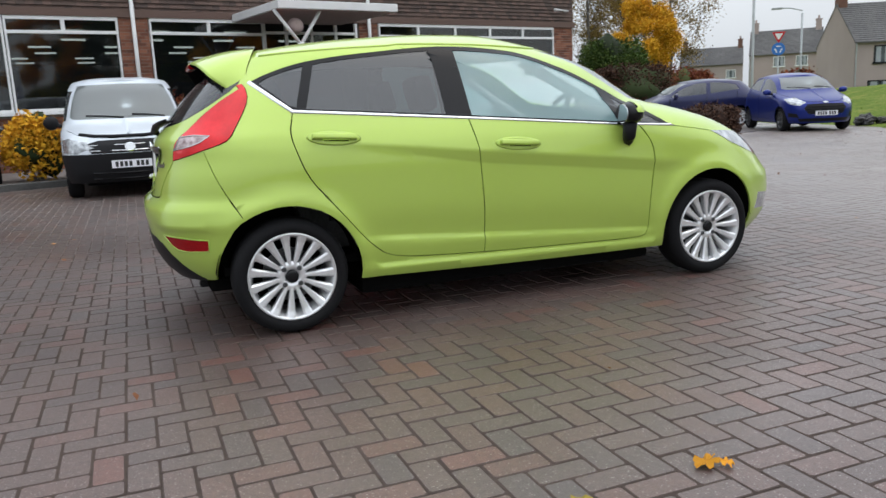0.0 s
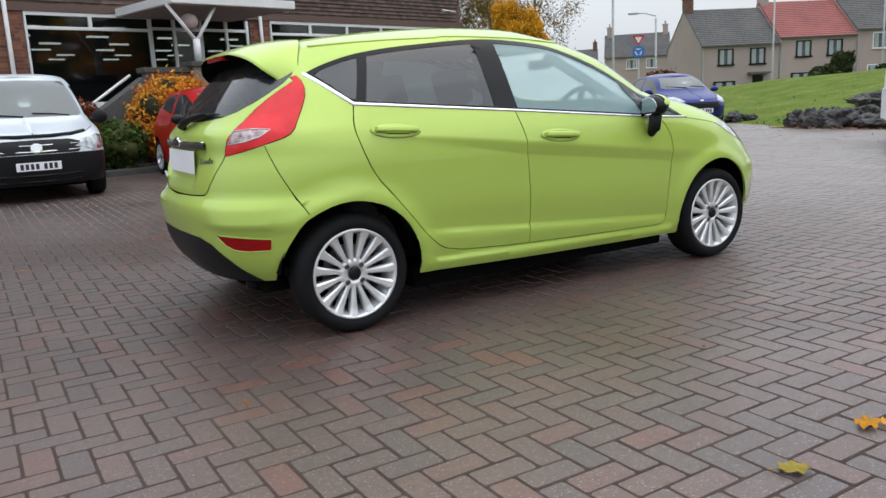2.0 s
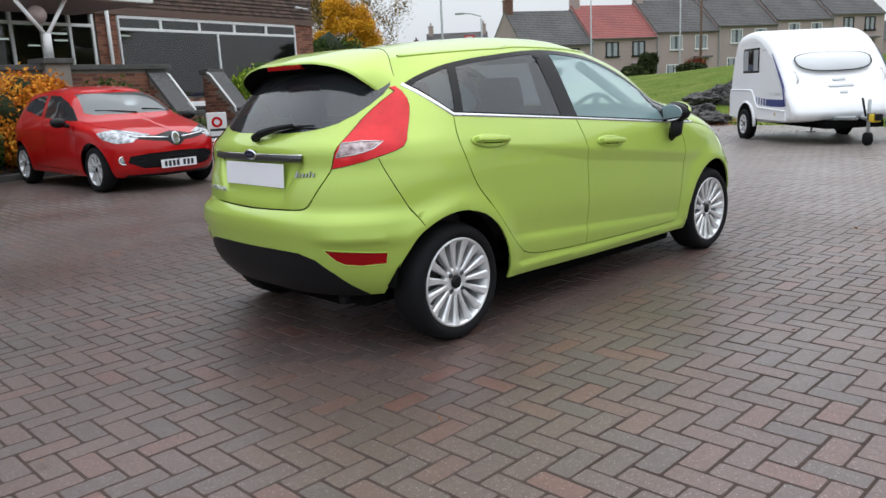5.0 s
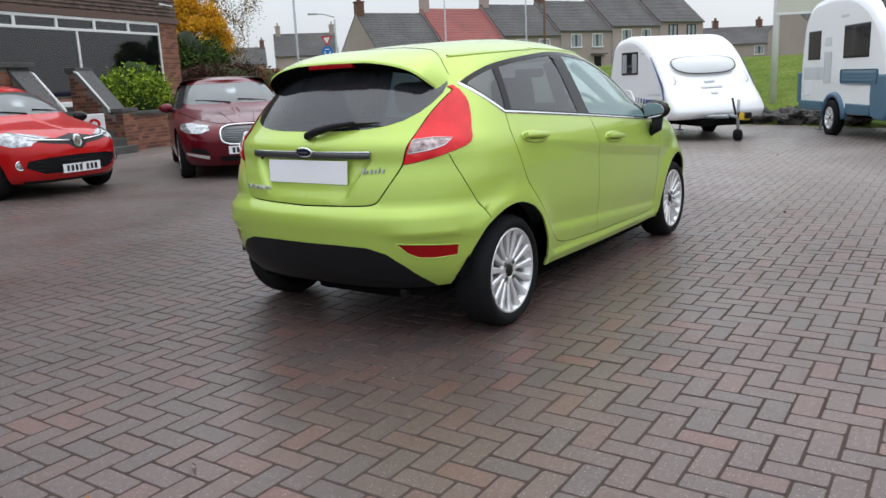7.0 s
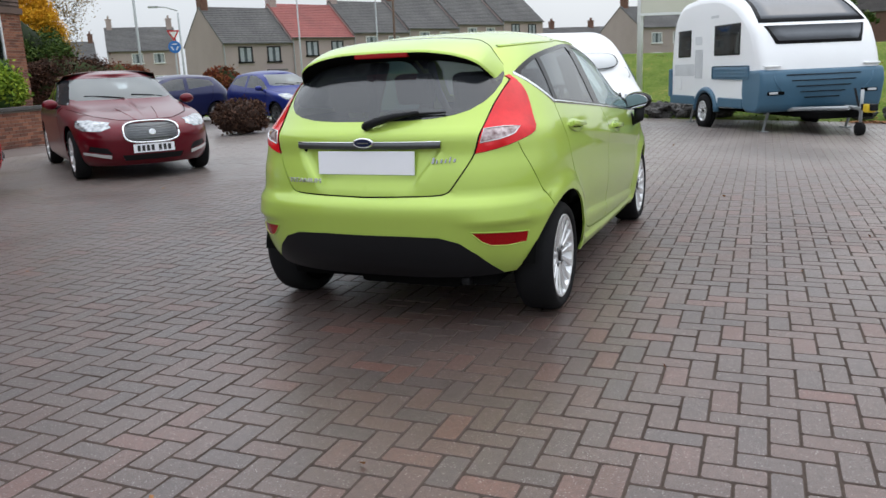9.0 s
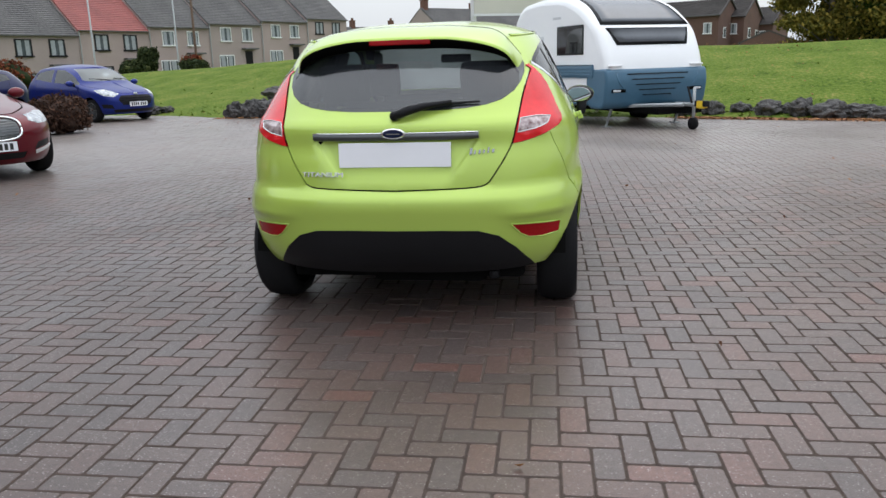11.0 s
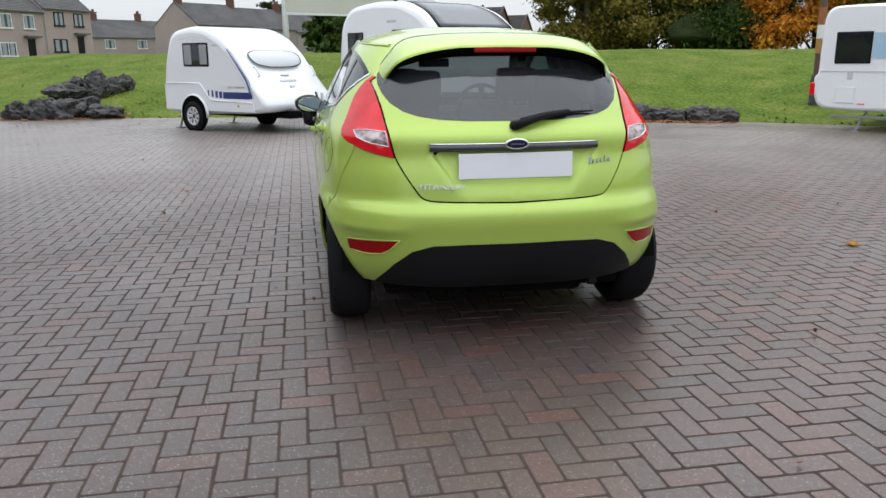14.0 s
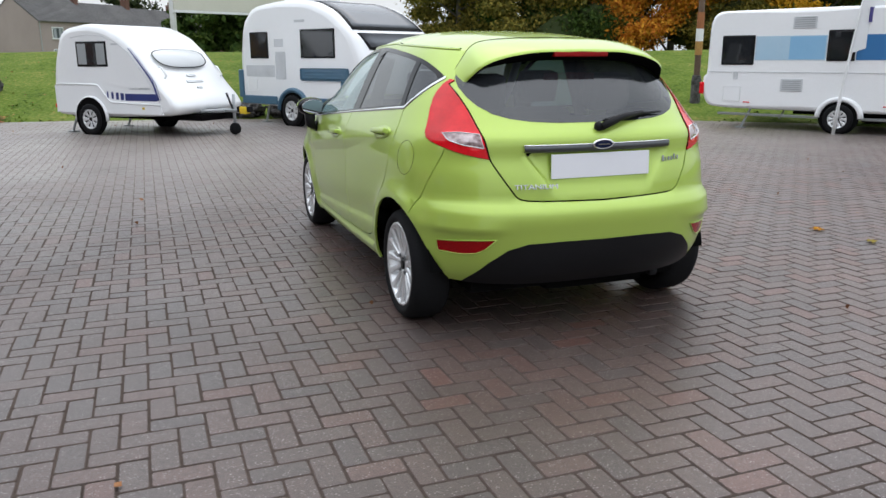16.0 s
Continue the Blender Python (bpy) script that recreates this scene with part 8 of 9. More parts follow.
def long_caravan():
    t = thing("touring_caravan", pose(5.96, -10.10, 0, 0, 0, 207), "long white touring caravan with a sky-blue band on the grass edge", "caravan")
    prof = [(-3.15, 0.46), (-3.30, 0.8), (-3.28, 1.1), (-3.20, 1.15), (-3.20, 1.6), (-3.18, 2.22), (-3.12, 2.40), (-2.98, 2.49), (-2.7, 2.50), (-2.0, 2.50), (0.0, 2.50), (2.6, 2.44), (3.2, 2.1), (3.45, 1.3), (3.4, 0.5), (2.5, 0.42), (-2.5, 0.42)]
    profile_body(t, "body", prof, 2.25, CARAVAN_WHITE, 0.1)
    for s in (1, -1):
        y = s * 1.127
        side_window(t, -2.85, -2.12, 1.36, 1.98, y)
        side_window(t, -0.62, -0.08, 1.44, 2.05, y)
        side_window(t, 0.7, 1.9, 1.36, 2.0, y)
        boxed("blue_band", (-2.10, -0.64, y - 0.004, y + 0.004, 1.46, 1.95), SKY_DECAL, t)
        boxed("blue_band", (-0.06, 0.68, y - 0.004, y + 0.004, 1.46, 1.95), MID_BLUE, t)
        boxed("blue_band", (-1.38, -0.66, y - 0.006, y + 0.006, 1.475, 1.935), DEEP_SKY, t)
        boxed("groove", (-3.15, 3.3, y - 0.006, y + 0.006, 1.20, 1.215), PALE, t)
        for x0, z0, w, h in ((-1.35, 2.09, 0.48, 0.24), (-1.50, 0.82, 0.46, 0.26)):
            v = boxed("vent_grille", (x0, x0 + w, y - 0.010, y + 0.010, z0, z0 + h), PALE, t, bevel=0.012)
            for k in range(5):
                boxed("slat", (x0 + 0.04, x0 + w - 0.04, y - 0.014, y + 0.014, z0 + 0.035 + 0.042 * k, z0 + 0.055 + 0.042 * k), POLE, v)
        boxed("locker", (-2.75, -2.36, y - 0.008, y + 0.008, 0.58, 0.90), CARAVAN_WHITE, t, bevel=0.02)
        boxed("socket_cover", (-2.55, -2.45, y - 0.012, y + 0.012, 1.05, 1.20), PALE, t, bevel=0.01)
        boxed("side_marker", (-2.28, -2.14, y - 0.010, y + 0.010, 0.56, 0.58), RED_LENS, t)
        boxed("side_marker", (0.55, 0.70, y - 0.010, y + 0.010, 0.56, 0.58), RED_LENS, t)
        boxed("tail_lamp", (-3.33, -3.22, s * 1.05 - 0.09, s * 1.05 + 0.09, 0.72, 0.98), RED_LENS, t, "red tail lamp", 0.03)
        bm = tube(bmesh.new(), [(0.35 * math.cos(a), y, 0.32 + 0.37 * math.sin(a)) for a in np.linspace(0.0, math.pi, 15)], 0.05, 8)
        part("arch_moulding", bm, CARAVAN_WHITE, t, smooth=True)
        # near-black disc in place of a shaded arch opening
        part("arch_recess", lathe(bmesh.new(), [(0.33, 0), (0.33, 0.012), (0.01, 0.012)], 24, Matrix.Translation((0.0, y - 0.006, 0.31)) @ pose(0, 0, 0, 90, 0, 0)), DEEP, t)
        bm = tube(bmesh.new(), [(-2.9, s * 1.0, 0.30), (2.6, s * 1.0, 0.30)], 0.03, 6)
        part("chassis_rail", bm, POLE, t)
    for ob in t.children_recursive:
        if ob.type == "MESH" and ob.matrix_basis.is_identity:
            ob.data.transform(Matrix.Diagonal((1, 1, 0.85, 1)) if ob.name.startswith("arch") else Matrix.Translation((0.217, 0, 0)) @ Matrix.Diagonal((0.834, 1, 0.85, 1)))
    running_gear(t, 0.0, 1.07, 4.1, 0.25, 10, legs=((-1.6, 0.95),))


long_caravan()

# ---- the other parked vehicles ----


def plain_car(name, m, label, paint, d):
    """A parked car seen mostly from the front, shaped by the table d."""
    car = thing(name, m, label, d.get("category", "car"), "parked vehicles")
    sh = Shell(d["nose"], d["tail"], d["width"], d["top"], d["bottom"], d.get("corners", (0.9, 2.7, 0.7, 3.2)), d.get("plan", 0.04))
    S, F = sh.side, sh.front
    gaps = [strip(sh.lines(S, g, closed=False, step=0.04), 0.004) for g in d.get("gaps", [])]
    gaps += [strip(sh.lines(F, g, closed=False, step=0.04), 0.004) for g in d.get("front_gaps", [])]
    wf, wr, r = d["wheels"]
    holes = []
    for wx in (wf, wr):
        holes += [disc_poly(sh, wx, r, r * 1.19, 28), sh.lines(S, [(wx - r * 1.1, 0.12), (wx + r * 1.1, 0.12), (wx + r * 1.15, r), (wx - r * 1.15, r)])]
    regions = []
    for nm, pts, mat, lift, span, lab in d["side"]:
        regions.append((nm, [sh.lines(S, pts)], mat, lift, span, lab))
    for nm, pts, mat, lift, span, lab in d["front"]:
        regions.append((nm, [sh.lines(F, pts)], mat, lift, span, lab))
    see = [r_[1][0] for r_ in regions if "window" in r_[0] or "windscreen" in r_[0]]
    press_skin(car, sh, regions, gaps, holes, paint, d.get("step", 0.045), extra=see)
    roof_cap(car, sh, d["ridge"], d.get("roof_mat", paint))
    hw = float(sh.width(r)) - 0.115
    for s in (1, -1):
        for wx in (wf, wr):
            wheel(car, wx, hw * s, r, r * 0.70, 0.2, d.get("spokes", 10), s, **({"rim_mat": d["rim"]} if "rim" in d else {}))
            vs, fs = [], []
            for k in range(17):
                a = math.pi * (0.03 + 0.94 * k / 16)
                for y in (hw + 0.04, hw - 0.2):
                    vs.append((wx + r * 1.21 * math.cos(a), y * s, r + r * 1.21 * math.sin(a)))
                vs.append((wx, (hw - 0.2) * s, r))
            for k in range(16):
                fs += [(3 * k, 3 * k + 3, 3 * k + 4, 3 * k + 1), (3 * k + 1, 3 * k + 4, 3 * k + 5, 3 * k + 2)]
            mesh_part("wheel_arch_liner", vs, fs, DEEP, car)
        if "fogs" in d:
            fy, fz = d["fogs"]
            fp = sh.at(F(fy, fz), fz)
            fog_m = Matrix.Translation((float(fp[0]) - 0.004, fy * s, fz)) @ pose(0, 0, 0, 0, 90, 22 * s)
            fg = part("fog_lamp", lathe(bmesh.new(), [(0.062, -0.02), (0.062, 0.008), (0.052, 0.012), (0.046, 0.006), (0.01, 0.004)], 20), CHROME, car, "round fog lamp", m=fog_m, smooth=True)
            part("lens", lathe(bmesh.new(), [(0.045, 0.006), (0.03, 0.010), (0.005, 0.011)], 16), HEADLAMP, fg, smooth=True)
        mx, mz, my = d["mirror"]
        mr = new("door_mirror")
        mr.parent, mr.matrix_basis = car, Matrix.Translation((mx, my * s, mz))
        part("mirror_shell", blob(bmesh.new(), (0, 0, 0), (0.07, 0.11, d.get("mirror_h", 0.075)), sub=2), d.get("mirror_mat", paint), mr, smooth=True)
        part("mirror_arm", tube(bmesh.new(), [(0, -0.14 * s, -0.05), (0, -0.02 * s, -0.03)], 0.03, 6), BLACK, mr)
    boxed("floor_pan", (wr - 0.3, wf + 0.3, -0.6, 0.6, 0.18, 0.3), DEEP, car)
    boxed("dashboard", (d["dash"] - 0.25, d["dash"] + 0.15, -0.65, 0.65, 0.7, d["dash_z"]), SEAT, car, bevel=0.05)
    for y in (0.36, -0.36):
        st = boxed("seat", (d["dash"] - 1.1, d["dash"] - 0.9, y - 0.23, y + 0.23, 0.5, d["dash_z"] + 0.1), SEAT, car, bevel=0.06)
        boxed("headrest", (d["dash"] - 1.12, d["dash"] - 1.0, y - 0.12, y + 0.12, d["dash_z"] + 0.1, d["dash_z"] + 0.30), SEAT, st, bevel=0.04)
    boxed("paper_notice", (-0.004, 0.004, -0.07, 0.07, -0.05, 0.05), PLATE, car, m=Matrix.Translation((float(sh.nose(d["dash_z"] + 0.25)) - 0.12, 0.05, d["dash_z"] + 0.25)) @ pose(0, 0, 0, 0, -55, 0))
    pz = d["plate_z"]
    fm = Matrix.Translation((float(sh.nose(pz)) + 0.012, 0, pz)) @ Matrix(((0, 0, 1, 0), (1, 0, 0, 0), (0, 1, 0, 0), (0, 0, 0, 1)))
    number_plate(car, fm)
    for y, zz in ((0.0, 0.0),):
        bx = float(sh.nose(d["badge_z"]))
        part("badge", lathe(bmesh.new(), [(1.0, 0), (0.95, 0.014), (0.72, 0.016), (0.70, 0.010), (0.01, 0.010)], 24, Matrix.Diagonal((d["badge"][0], d["badge"][1], 1, 1))), CHROME, car, "chrome badge", m=Matrix.Translation((bx + d.get("badge_out", 0.004), 0, d["badge_z"])) @ Matrix(((0, 0, 1, 0), (1, 0, 0, 0), (0, 1, 0, 0), (0, 0, 0, 1))) @ pose(0, 0, 0, d.get("badge_tilt", -8), 0, 0))
    low = d["front"][0][1][0][1] + 0.012
    for y0, y1 in ((-0.52, -0.02), (0.10, 0.56)):
        bm = tube(bmesh.new(), [(float(sh.at(F(abs(y), low + k), low + k)[0]) + 0.014, y, low + k) for y, k in ((y0, 0.045), ((y0 + y1) / 2, 0.03), (y1, 0.0))], 0.011, 5)
        part("wiper", bm, BLACK, car, smooth=True)
    for pts, rad, mat, nm in d.get("bars", []):
        bm = tube(bmesh.new(), [(float(sh.at(F(abs(y), z), z)[0]) + 0.006, y, z) for y, z in pts], rad, 6)
        part(nm, bm, mat, car, smooth=True)
    return car, sh


def facing(x, y, dx, dy):
    return pose(x, y, 0, 0, 0, math.degrees(math.atan2(dy, dx)))


SUPERMINI = dict(
    nose=[(0.15, 1.90), (0.22, 1.97), (0.35, 2.04), (0.5, 2.05), (0.60, 2.03), (0.68, 1.98), (0.75, 1.88), (0.81, 1.70), (0.87, 1.48), (0.93, 1.25), (0.99, 1.10), (1.10, 0.96), (1.25, 0.73), (1.36, 0.42), (1.42, 0.22)],
    tail=[(0.15, -1.76), (0.35, -1.86), (0.6, -1.88), (0.9, -1.83), (1.1, -1.70), (1.3, -1.50), (1.42, -1.35)],
    width=[(0.15, 0.76), (0.27, 0.83), (0.6, 0.86), (0.82, 0.86), (0.95, 0.83), (1.05, 0.79), (1.2, 0.72), (1.35, 0.64), (1.40, 0.59), (1.44, 0.53)],
    top=[(-1.6, 1.33), (-1.06, 1.37), (-0.35, 1.395), (0.03, 1.385), (0.6, 1.36)],
    bottom=[(-1.9, 0.27), (-0.9, 0.23), (0.9, 0.21), (2.1, 0.20)],
    ridge=[(-1.5, 1.35), (-0.97, 1.435), (-0.38, 1.468), (0.2, 1.425), (0.5, 1.365)],
    wheels=(1.245, -1.245, 0.29), mirror=(0.66, 0.98, 0.95), dash=0.85, dash_z=0.92, plate_z=0.44, badge_z=0.70, badge=(0.06, 0.026),
    gaps=[[(-1.17, 1.07), (-1.14, 0.77), (-0.86, 0.42), (-0.74, 0.32), (0.78, 0.27), (0.845, 0.4), (0.82, 0.9)], [(-0.233, 0.297), (-0.25, 0.82), (-0.29, 1.0)]],
    front_gaps=[[(0.0, 0.71), (0.35, 0.72), (0.55, 0.80), (0.70, 0.90), (0.72, 0.96)]],
    side=[("front_door_window", [(-0.26, 1.01), (-0.29, 1.345), (0.03, 1.325), (0.34, 1.228), (0.535, 1.135), (0.80, 0.945)], TINT, -0.003, "pair", ""),
          ("rear_door_window", [(-1.25, 1.11), (-1.15, 1.26), (-0.786, 1.327), (-0.40, 1.35), (-0.38, 1.02)], TINT, -0.003, "pair", ""),
          ("headlamp", [(1.36, 0.80), (1.52, 0.825), (1.76, 0.765), (1.90, 0.70), (1.88, 0.63), (1.70, 0.66), (1.52, 0.735)], HEADLAMP, 0.003, "pair", "clear headlamp")],
    front=[("windscreen", [(-0.05, 1.03), (0.55, 1.03), (0.62, 1.06), (0.57, 1.20), (0.50, 1.345), (-0.05, 1.345)], SCREEN, -0.002, "whole", "windscreen"),
           ("lower_grille", [(-0.05, 0.42), (0.40, 0.42), (0.50, 0.56), (0.42, 0.66), (-0.05, 0.67)], BLACK, -0.006, "whole", "black grille"),
           ("splitter", [(-0.05, 0.24), (0.55, 0.24), (0.60, 0.32), (-0.05, 0.32)], BLACK, 0.0, "whole", ""),
           ("fog_recess", [(0.58, 0.34), (0.74, 0.36), (0.76, 0.46), (0.62, 0.44)], BLACK, 0.0, "pair", "")],
    bars=[([(-0.42, 0.60), (-0.2, 0.60), (0.2, 0.60), (0.42, 0.60)], 0.008, GLOSS_BLACK, "grille_bar"), ([(-0.45, 0.54), (0.0, 0.535), (0.45, 0.54)], 0.008, GLOSS_BLACK, "grille_bar")],
)

plain_car("hatchback_car", facing(13.95 + 0.55, 10.7 + 1.05, -0.42, -0.91), "royal blue hatchback parked nose-out beside the grass", BLUE_PAINT, dict(SUPERMINI, rim=DARK_STRIP))
plain_car("hatchback_car", facing(14.2, 15.6, -0.80, 0.38), "navy blue hatchback parked behind a low hedge", NAVY_PAINT, SUPERMINI)
plain_car("hatchback_car", facing(-5.35, 12.0, 0.25, -0.97), "dark grey car parked at the planting bed", DARK_PAINT, SUPERMINI)

RED_HATCH = dict(SUPERMINI)
RED_HATCH.update(
    wheels=(1.27, -1.32, 0.31), badge=(0.062, 0.090), badge_z=0.695, plate_z=0.36, fogs=(0.66, 0.435), mirror=(0.70, 0.96, 0.99), mirror_mat=GLOSS_BLACK, spokes=8,
    nose=[(0.15, 1.88), (0.22, 1.98), (0.35, 2.06), (0.55, 2.08), (0.68, 2.05), (0.76, 1.96), (0.83, 1.80), (0.89, 1.55), (0.94, 1.32), (1.00, 1.14), (1.10, 0.98), (1.25, 0.73), (1.36, 0.42), (1.42, 0.22)],
    side=[("front_door_window", [(-0.26, 1.03), (-0.29, 1.345), (0.03, 1.325), (0.34, 1.228), (0.535, 1.135), (0.80, 0.965)], TINT, -0.003, "pair", ""),
          ("rear_door_window", [(-1.15, 1.15), (-1.08, 1.26), (-0.786, 1.327), (-0.40, 1.35), (-0.38, 1.04)], TINT, -0.003, "pair", ""),
          ("headlamp", [(1.42, 0.80), (1.60, 0.84), (1.82, 0.80), (1.94, 0.76), (1.93, 0.67), (1.78, 0.66), (1.56, 0.72)], HEADLAMP, 0.003, "pair", "clear headlamp")],
    front=[("windscreen", [(-0.05, 1.04), (0.55, 1.04), (0.62, 1.07), (0.57, 1.20), (0.50, 1.345), (-0.05, 1.345)], SCREEN, -0.002, "whole", "windscreen"),
           ("upper_grille", [(-0.05, 0.585), (0.05, 0.60), (0.13, 0.66), (0.30, 0.675), (0.56, 0.72), (0.56, 0.765), (0.25, 0.745), (0.12, 0.77), (-0.05, 0.80)], GLOSS_BLACK, -0.002, "whole", "gloss black upper grille"),
           ("lower_grille", [(-0.05, 0.31), (0.44, 0.31), (0.62, 0.40), (0.60, 0.485), (0.40, 0.515), (-0.05, 0.53)], BLACK, -0.010, "whole", "black lower grille"),
           ("splitter", [(-0.05, 0.20), (0.60, 0.20), (0.62, 0.235), (-0.05, 0.235)], BLACK, 0.0, "whole", "")],
    bars=[([(y, 0.705 + 0.09 * (abs(y) - 0.1) ** 1.0) for y in (-0.55, -0.40, -0.25, -0.10)], 0.014, CHROME, "chrome_bar"), ([(y, 0.705 + 0.09 * (abs(y) - 0.1) ** 1.0) for y in (0.10, 0.25, 0.40, 0.55)], 0.014, CHROME, "chrome_bar")]
    + [([(-0.52, z), (0.0, z - 0.005), (0.52, z)], 0.009, GLOSS_BLACK, "grille_bar") for z in (0.36, 0.41, 0.46)])
plain_car("hatchback_car", facing(0.95, 8.85, 0.05, -1.0), "bright red hatchback parked nose-out by the shrubs", RED_PAINT, RED_HATCH)

SALOON = dict(SUPERMINI)
SALOON.update(
    nose=[(0.15, 2.15), (0.22, 2.26), (0.35, 2.34), (0.55, 2.36), (0.66, 2.32), (0.74, 2.22), (0.80, 2.05), (0.86, 1.75), (0.91, 1.40), (0.96, 1.10), (1.01, 0.92), (1.12, 0.74), (1.26, 0.46), (1.36, 0.18), (1.42, 0.0)],
    tail=[(0.15, -2.30), (0.35, -2.48), (0.6, -2.52), (0.85, -2.48), (0.98, -2.40), (1.03, -2.0), (1.10, -1.75), (1.25, -1.40), (1.36, -1.15), (1.42, -1.0)],
    width=[(0.15, 0.82), (0.27, 0.90), (0.6, 0.935), (0.82, 0.93), (0.93, 0.90), (1.02, 0.85), (1.2, 0.775), (1.33, 0.715), (1.40, 0.66), (1.44, 0.60)],
    top=[(-1.6, 1.36), (-0.8, 1.40), (-0.2, 1.405), (0.3, 1.37)], ridge=[(-1.3, 1.37), (-0.8, 1.44), (-0.3, 1.462), (0.0, 1.43), (0.3, 1.37)],
    bottom=[(-2.5, 0.27), (0.9, 0.2), (2.4, 0.2)], wheels=(1.42, -1.49, 0.335), mirror=(0.48, 1.0, 0.97), dash=0.62, dash_z=0.96, plate_z=0.42, badge_z=0.62, badge=(0.045, 0.045), corners=(1.0, 2.5, 0.9, 2.8), spokes=10,
    gaps=[[(0.62, 0.95), (0.80, 0.6), (0.78, 0.3)]], front_gaps=[[(0.0, 0.775), (0.35, 0.785), (0.60, 0.84), (0.78, 0.93)]],
    side=[("front_door_window", [(-0.55, 1.02), (-0.50, 1.34), (-0.1, 1.345), (0.2, 1.22), (0.62, 0.98)], TINT, -0.003, "pair", ""),
          ("rear_door_window", [(-1.5, 1.06), (-1.25, 1.23), (-0.9, 1.33), (-0.6, 1.345), (-0.62, 1.02)], TINT, -0.003, "pair", ""),
          ("headlamp", [(1.62, 0.79), (1.80, 0.80), (2.08, 0.765), (2.19, 0.70), (2.15, 0.655), (1.94, 0.665), (1.76, 0.71)], HEADLAMP, 0.003, "pair", "clear headlamp")],
    front=[("windscreen", [(-0.05, 1.04), (0.60, 1.04), (0.70, 1.07), (0.655, 1.22), (0.58, 1.35), (-0.05, 1.35)], SCREEN, -0.002, "whole", "windscreen"),
           ("mesh_grille", [(-0.05, 0.50), (0.24, 0.505), (0.32, 0.54), (0.345, 0.62), (0.33, 0.70), (0.26, 0.745), (-0.05, 0.755)], DARK_STRIP, -0.008, "whole", "silver mesh grille"),
           ("lower_grille", [(-0.05, 0.26), (0.36, 0.26), (0.40, 0.34), (-0.05, 0.34)], BLACK, -0.006, "whole", "black lower grille"),
           ("corner_blade", [(0.52, 0.30), (0.80, 0.36), (0.80, 0.39), (0.52, 0.345)], ALLOY, 0.006, "pair", "bright corner blade"),
           ("side_intake", [(0.50, 0.35), (0.76, 0.40), (0.74, 0.47), (0.56, 0.44)], BLACK, -0.004, "pair", "")],
    bars=[([(0.35 * math.copysign(abs(math.cos(a)) ** 0.6, math.cos(a)), 0.628 + 0.136 * math.copysign(abs(math.sin(a)) ** 0.6, math.sin(a))) for a in np.linspace(0, 2 * math.pi, 41)], 0.014, CHROME, "grille_surround")] + [([(-0.31, z), (0.0, z - 0.005), (0.31, z)], 0.004, STRIP, "grille_bar") for z in (0.53, 0.56, 0.59, 0.62, 0.65, 0.68, 0.71)] + [([(-0.14, 0.775), (-0.20, 0.86), (-0.25, 0.92)], 0.007, WINE_PAINT, "bonnet_crease"), ([(0.14, 0.775), (0.20, 0.86), (0.25, 0.92)], 0.007, WINE_PAINT, "bonnet_crease")])
plain_car("saloon_car", facing(3.45 + 1.42 * 0.57, 6.50 + 1.42 * 0.82, -0.57, -0.82), "dark wine-red saloon car with a chrome grille parked nose-out", WINE_PAINT, SALOON)

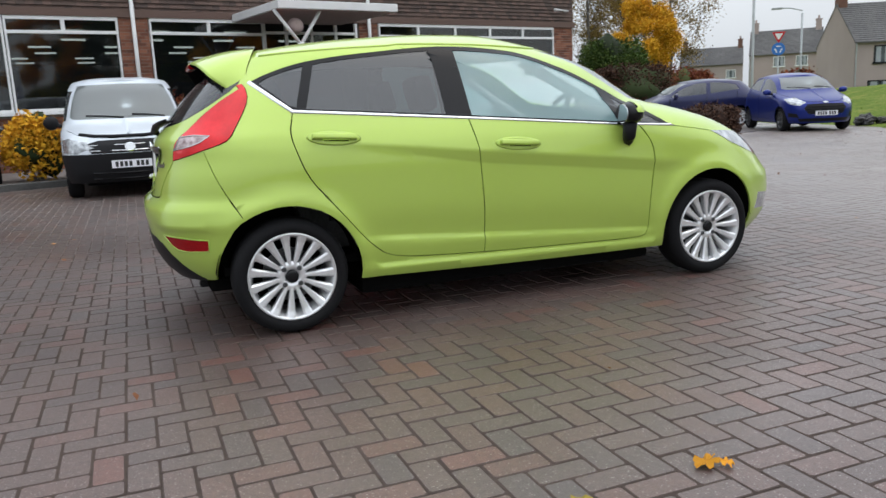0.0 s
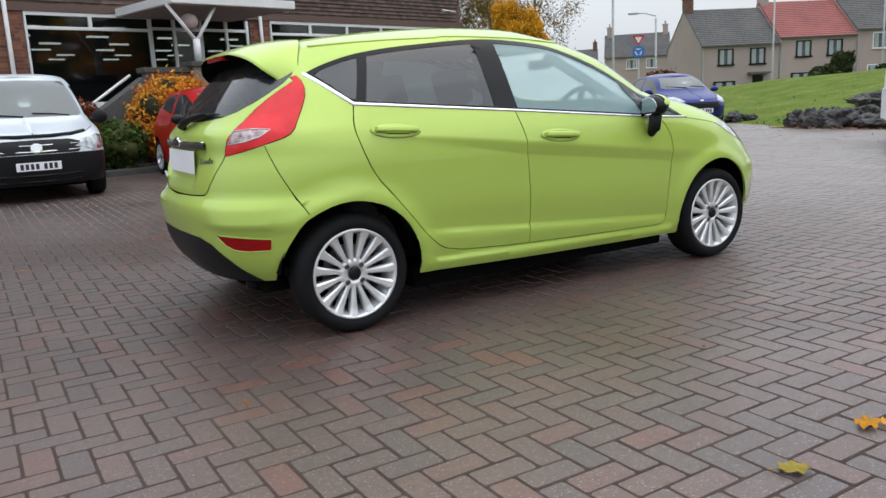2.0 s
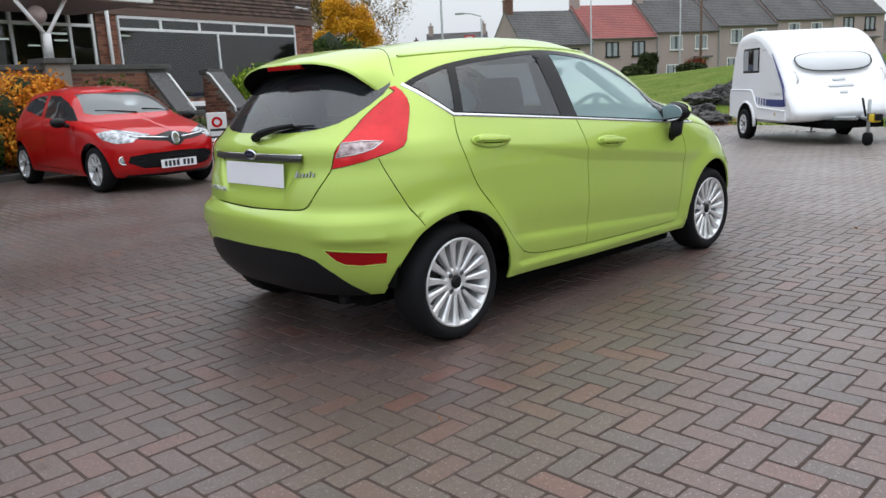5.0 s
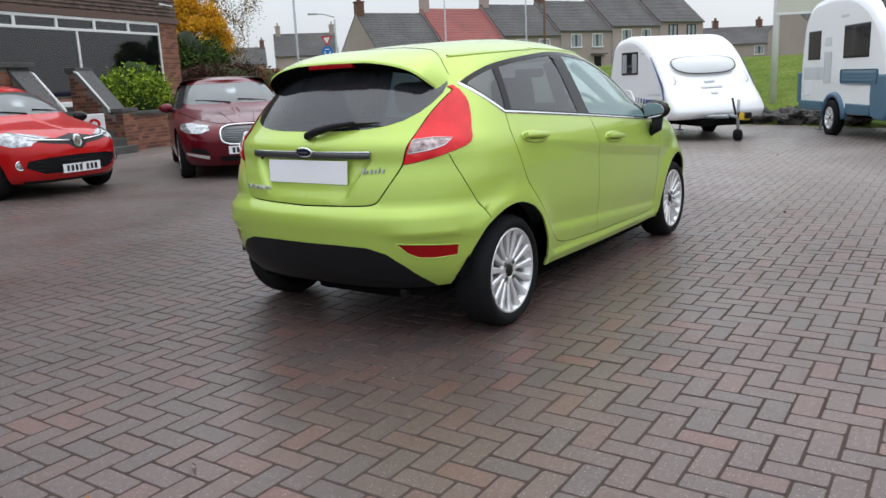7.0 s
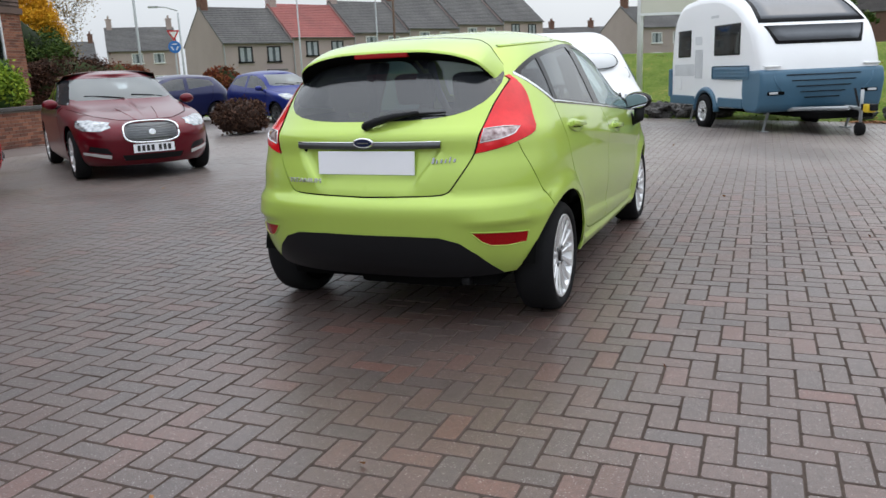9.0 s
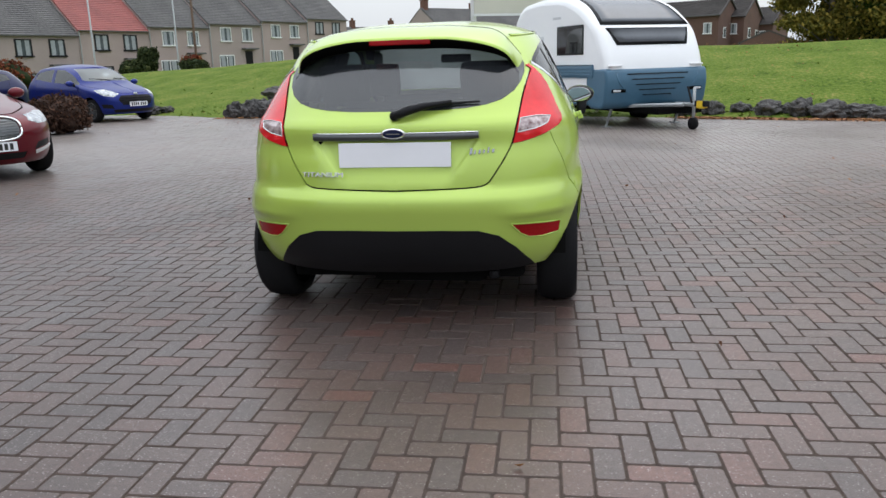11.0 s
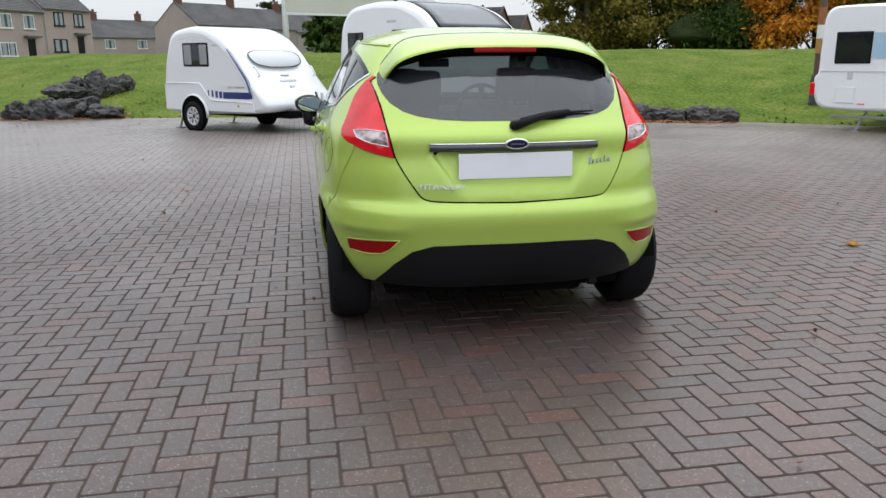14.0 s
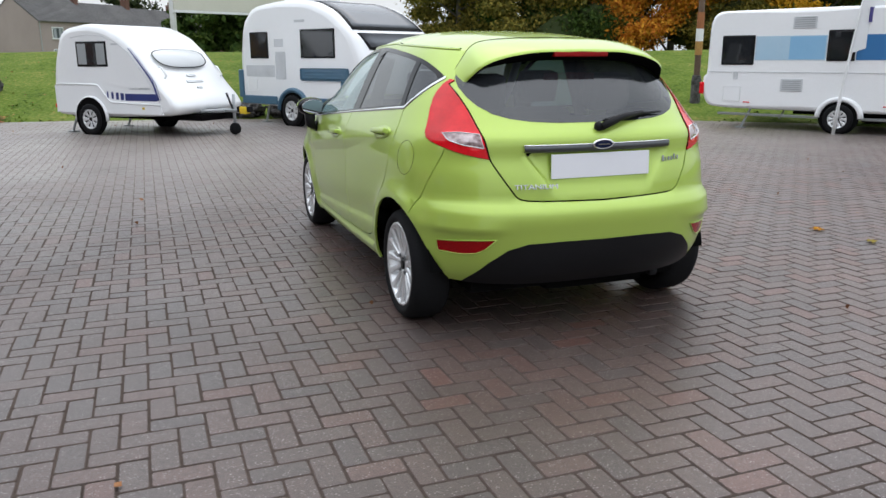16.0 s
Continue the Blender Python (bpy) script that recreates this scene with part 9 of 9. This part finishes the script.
VAN = dict(SUPERMINI)
VAN.update(
    category="van",
    nose=[(0.15, 1.95), (0.25, 2.04), (0.4, 2.10), (0.6, 2.11), (0.78, 2.08), (0.88, 2.0), (0.95, 1.86), (1.02, 1.60), (1.07, 1.38), (1.14, 1.26), (1.35, 1.05), (1.6, 0.78), (1.70, 0.60), (1.78, 0.42)],
    tail=[(0.15, -2.1), (0.3, -2.25), (0.6, -2.29), (1.2, -2.27), (1.7, -2.18), (1.8, -2.1)],
    width=[(0.15, 0.80), (0.27, 0.87), (0.6, 0.895), (0.95, 0.89), (1.1, 0.865), (1.4, 0.81), (1.65, 0.745), (1.74, 0.70), (1.80, 0.62)],
    top=[(-2.3, 1.74), (0.0, 1.75), (0.7, 1.73)], ridge=[(-2.2, 1.76), (-1.8, 1.81), (0.0, 1.82), (0.3, 1.80), (0.6, 1.745)],
    bottom=[(-2.3, 0.3), (2.2, 0.24)], wheels=(1.34, -1.34, 0.32), mirror=(0.92, 1.12, 1.00), mirror_h=0.11, mirror_mat=BLACK, dash=1.0, dash_z=1.08, plate_z=0.50, badge_z=0.735, badge=(0.072, 0.072), corners=(0.75, 3.2, 0.5, 4.0), plan=0.02, spokes=5,
    gaps=[[(1.02, 1.05), (1.0, 0.35), (0.0, 0.33), (-0.05, 1.7)]], front_gaps=[[(0.0, 0.865), (0.4, 0.88), (0.62, 0.92), (0.78, 1.0)]],
    side=[("front_door_window", [(0.02, 1.12), (0.05, 1.62), (0.55, 1.60), (0.95, 1.14)], TINT, -0.003, "pair", ""),
          ("headlamp", [(1.62, 0.86), (1.80, 0.885), (2.0, 0.83), (2.06, 0.74), (1.98, 0.66), (1.74, 0.69)], HEADLAMP, 0.003, "pair", "clear headlamp")],
    front=[("windscreen", [(-0.05, 1.15), (0.68, 1.15), (0.74, 1.19), (0.68, 1.45), (0.60, 1.68), (-0.05, 1.70)], SCREEN, -0.002, "whole", "windscreen"),
           ("upper_grille", [(-0.05, 0.66), (0.50, 0.66), (0.56, 0.80), (0.40, 0.845), (-0.05, 0.85)], GLOSS_BLACK, -0.002, "whole", "gloss black grille"),
           ("front_bumper", [(-0.05, 0.2), (1.2, 0.2), (1.2, 0.655), (-0.05, 0.655)], BLACK, 0.004, "whole", "black plastic bumper"),
           ],
    bars=[([(-0.62, 0.935), (-0.45, 0.905), (-0.2, 0.892), (0.2, 0.892), (0.45, 0.905), (0.62, 0.935)], 0.030, BLACK, "bonnet_deflector"), ([(-0.52, 0.70), (0.0, 0.69), (0.52, 0.70)], 0.011, CHROME, "chrome_bar"), ([(-0.52, 0.78), (0.0, 0.775), (0.52, 0.78)], 0.008, CHROME, "chrome_bar"), ([(-0.5, 0.38), (0.0, 0.37), (0.5, 0.38)], 0.02, GLOSS_BLACK, "intake_bar"), ([(-0.5, 0.30), (0.0, 0.29), (0.5, 0.30)], 0.02, GLOSS_BLACK, "intake_bar")])
plain_car("panel_van", facing(-2.10, 9.15, 0.04, -1.0) @ Matrix.Diagonal((1, 1, 0.95, 1)), "pale blue-grey panel van with a black bumper parked nose-out", VAN_PAINT, VAN)

# ---- the single paving blocks nearest the walk ----
def lay_singles():
    rng = np.random.default_rng(8)
    data = []
    for t in (0, 1):
        v, f = block_mesh(t)
        me = bpy.data.meshes.new("paving_block")
        me.from_pydata([tuple(q) for q in v], [], f)
        me.materials.append(BLOCK)
        me.materials.append(BLOCK_EDGE)
        me.polygons.foreach_set("material_index", [0] + [1] * 16)
        data.append(me)
    for (x, y, t), tilt, dz in zip(SINGLES, rng.normal(0, 0.3, (len(SINGLES), 2)), rng.normal(0, 0.0005, len(SINGLES))):
        ob = new("paving_block", data[int(t)])
        ob.parent = PAVEMENT
        ob.matrix_basis = pose(x, y, dz, tilt[0], tilt[1], LAY + tilt[0])


lay_singles()
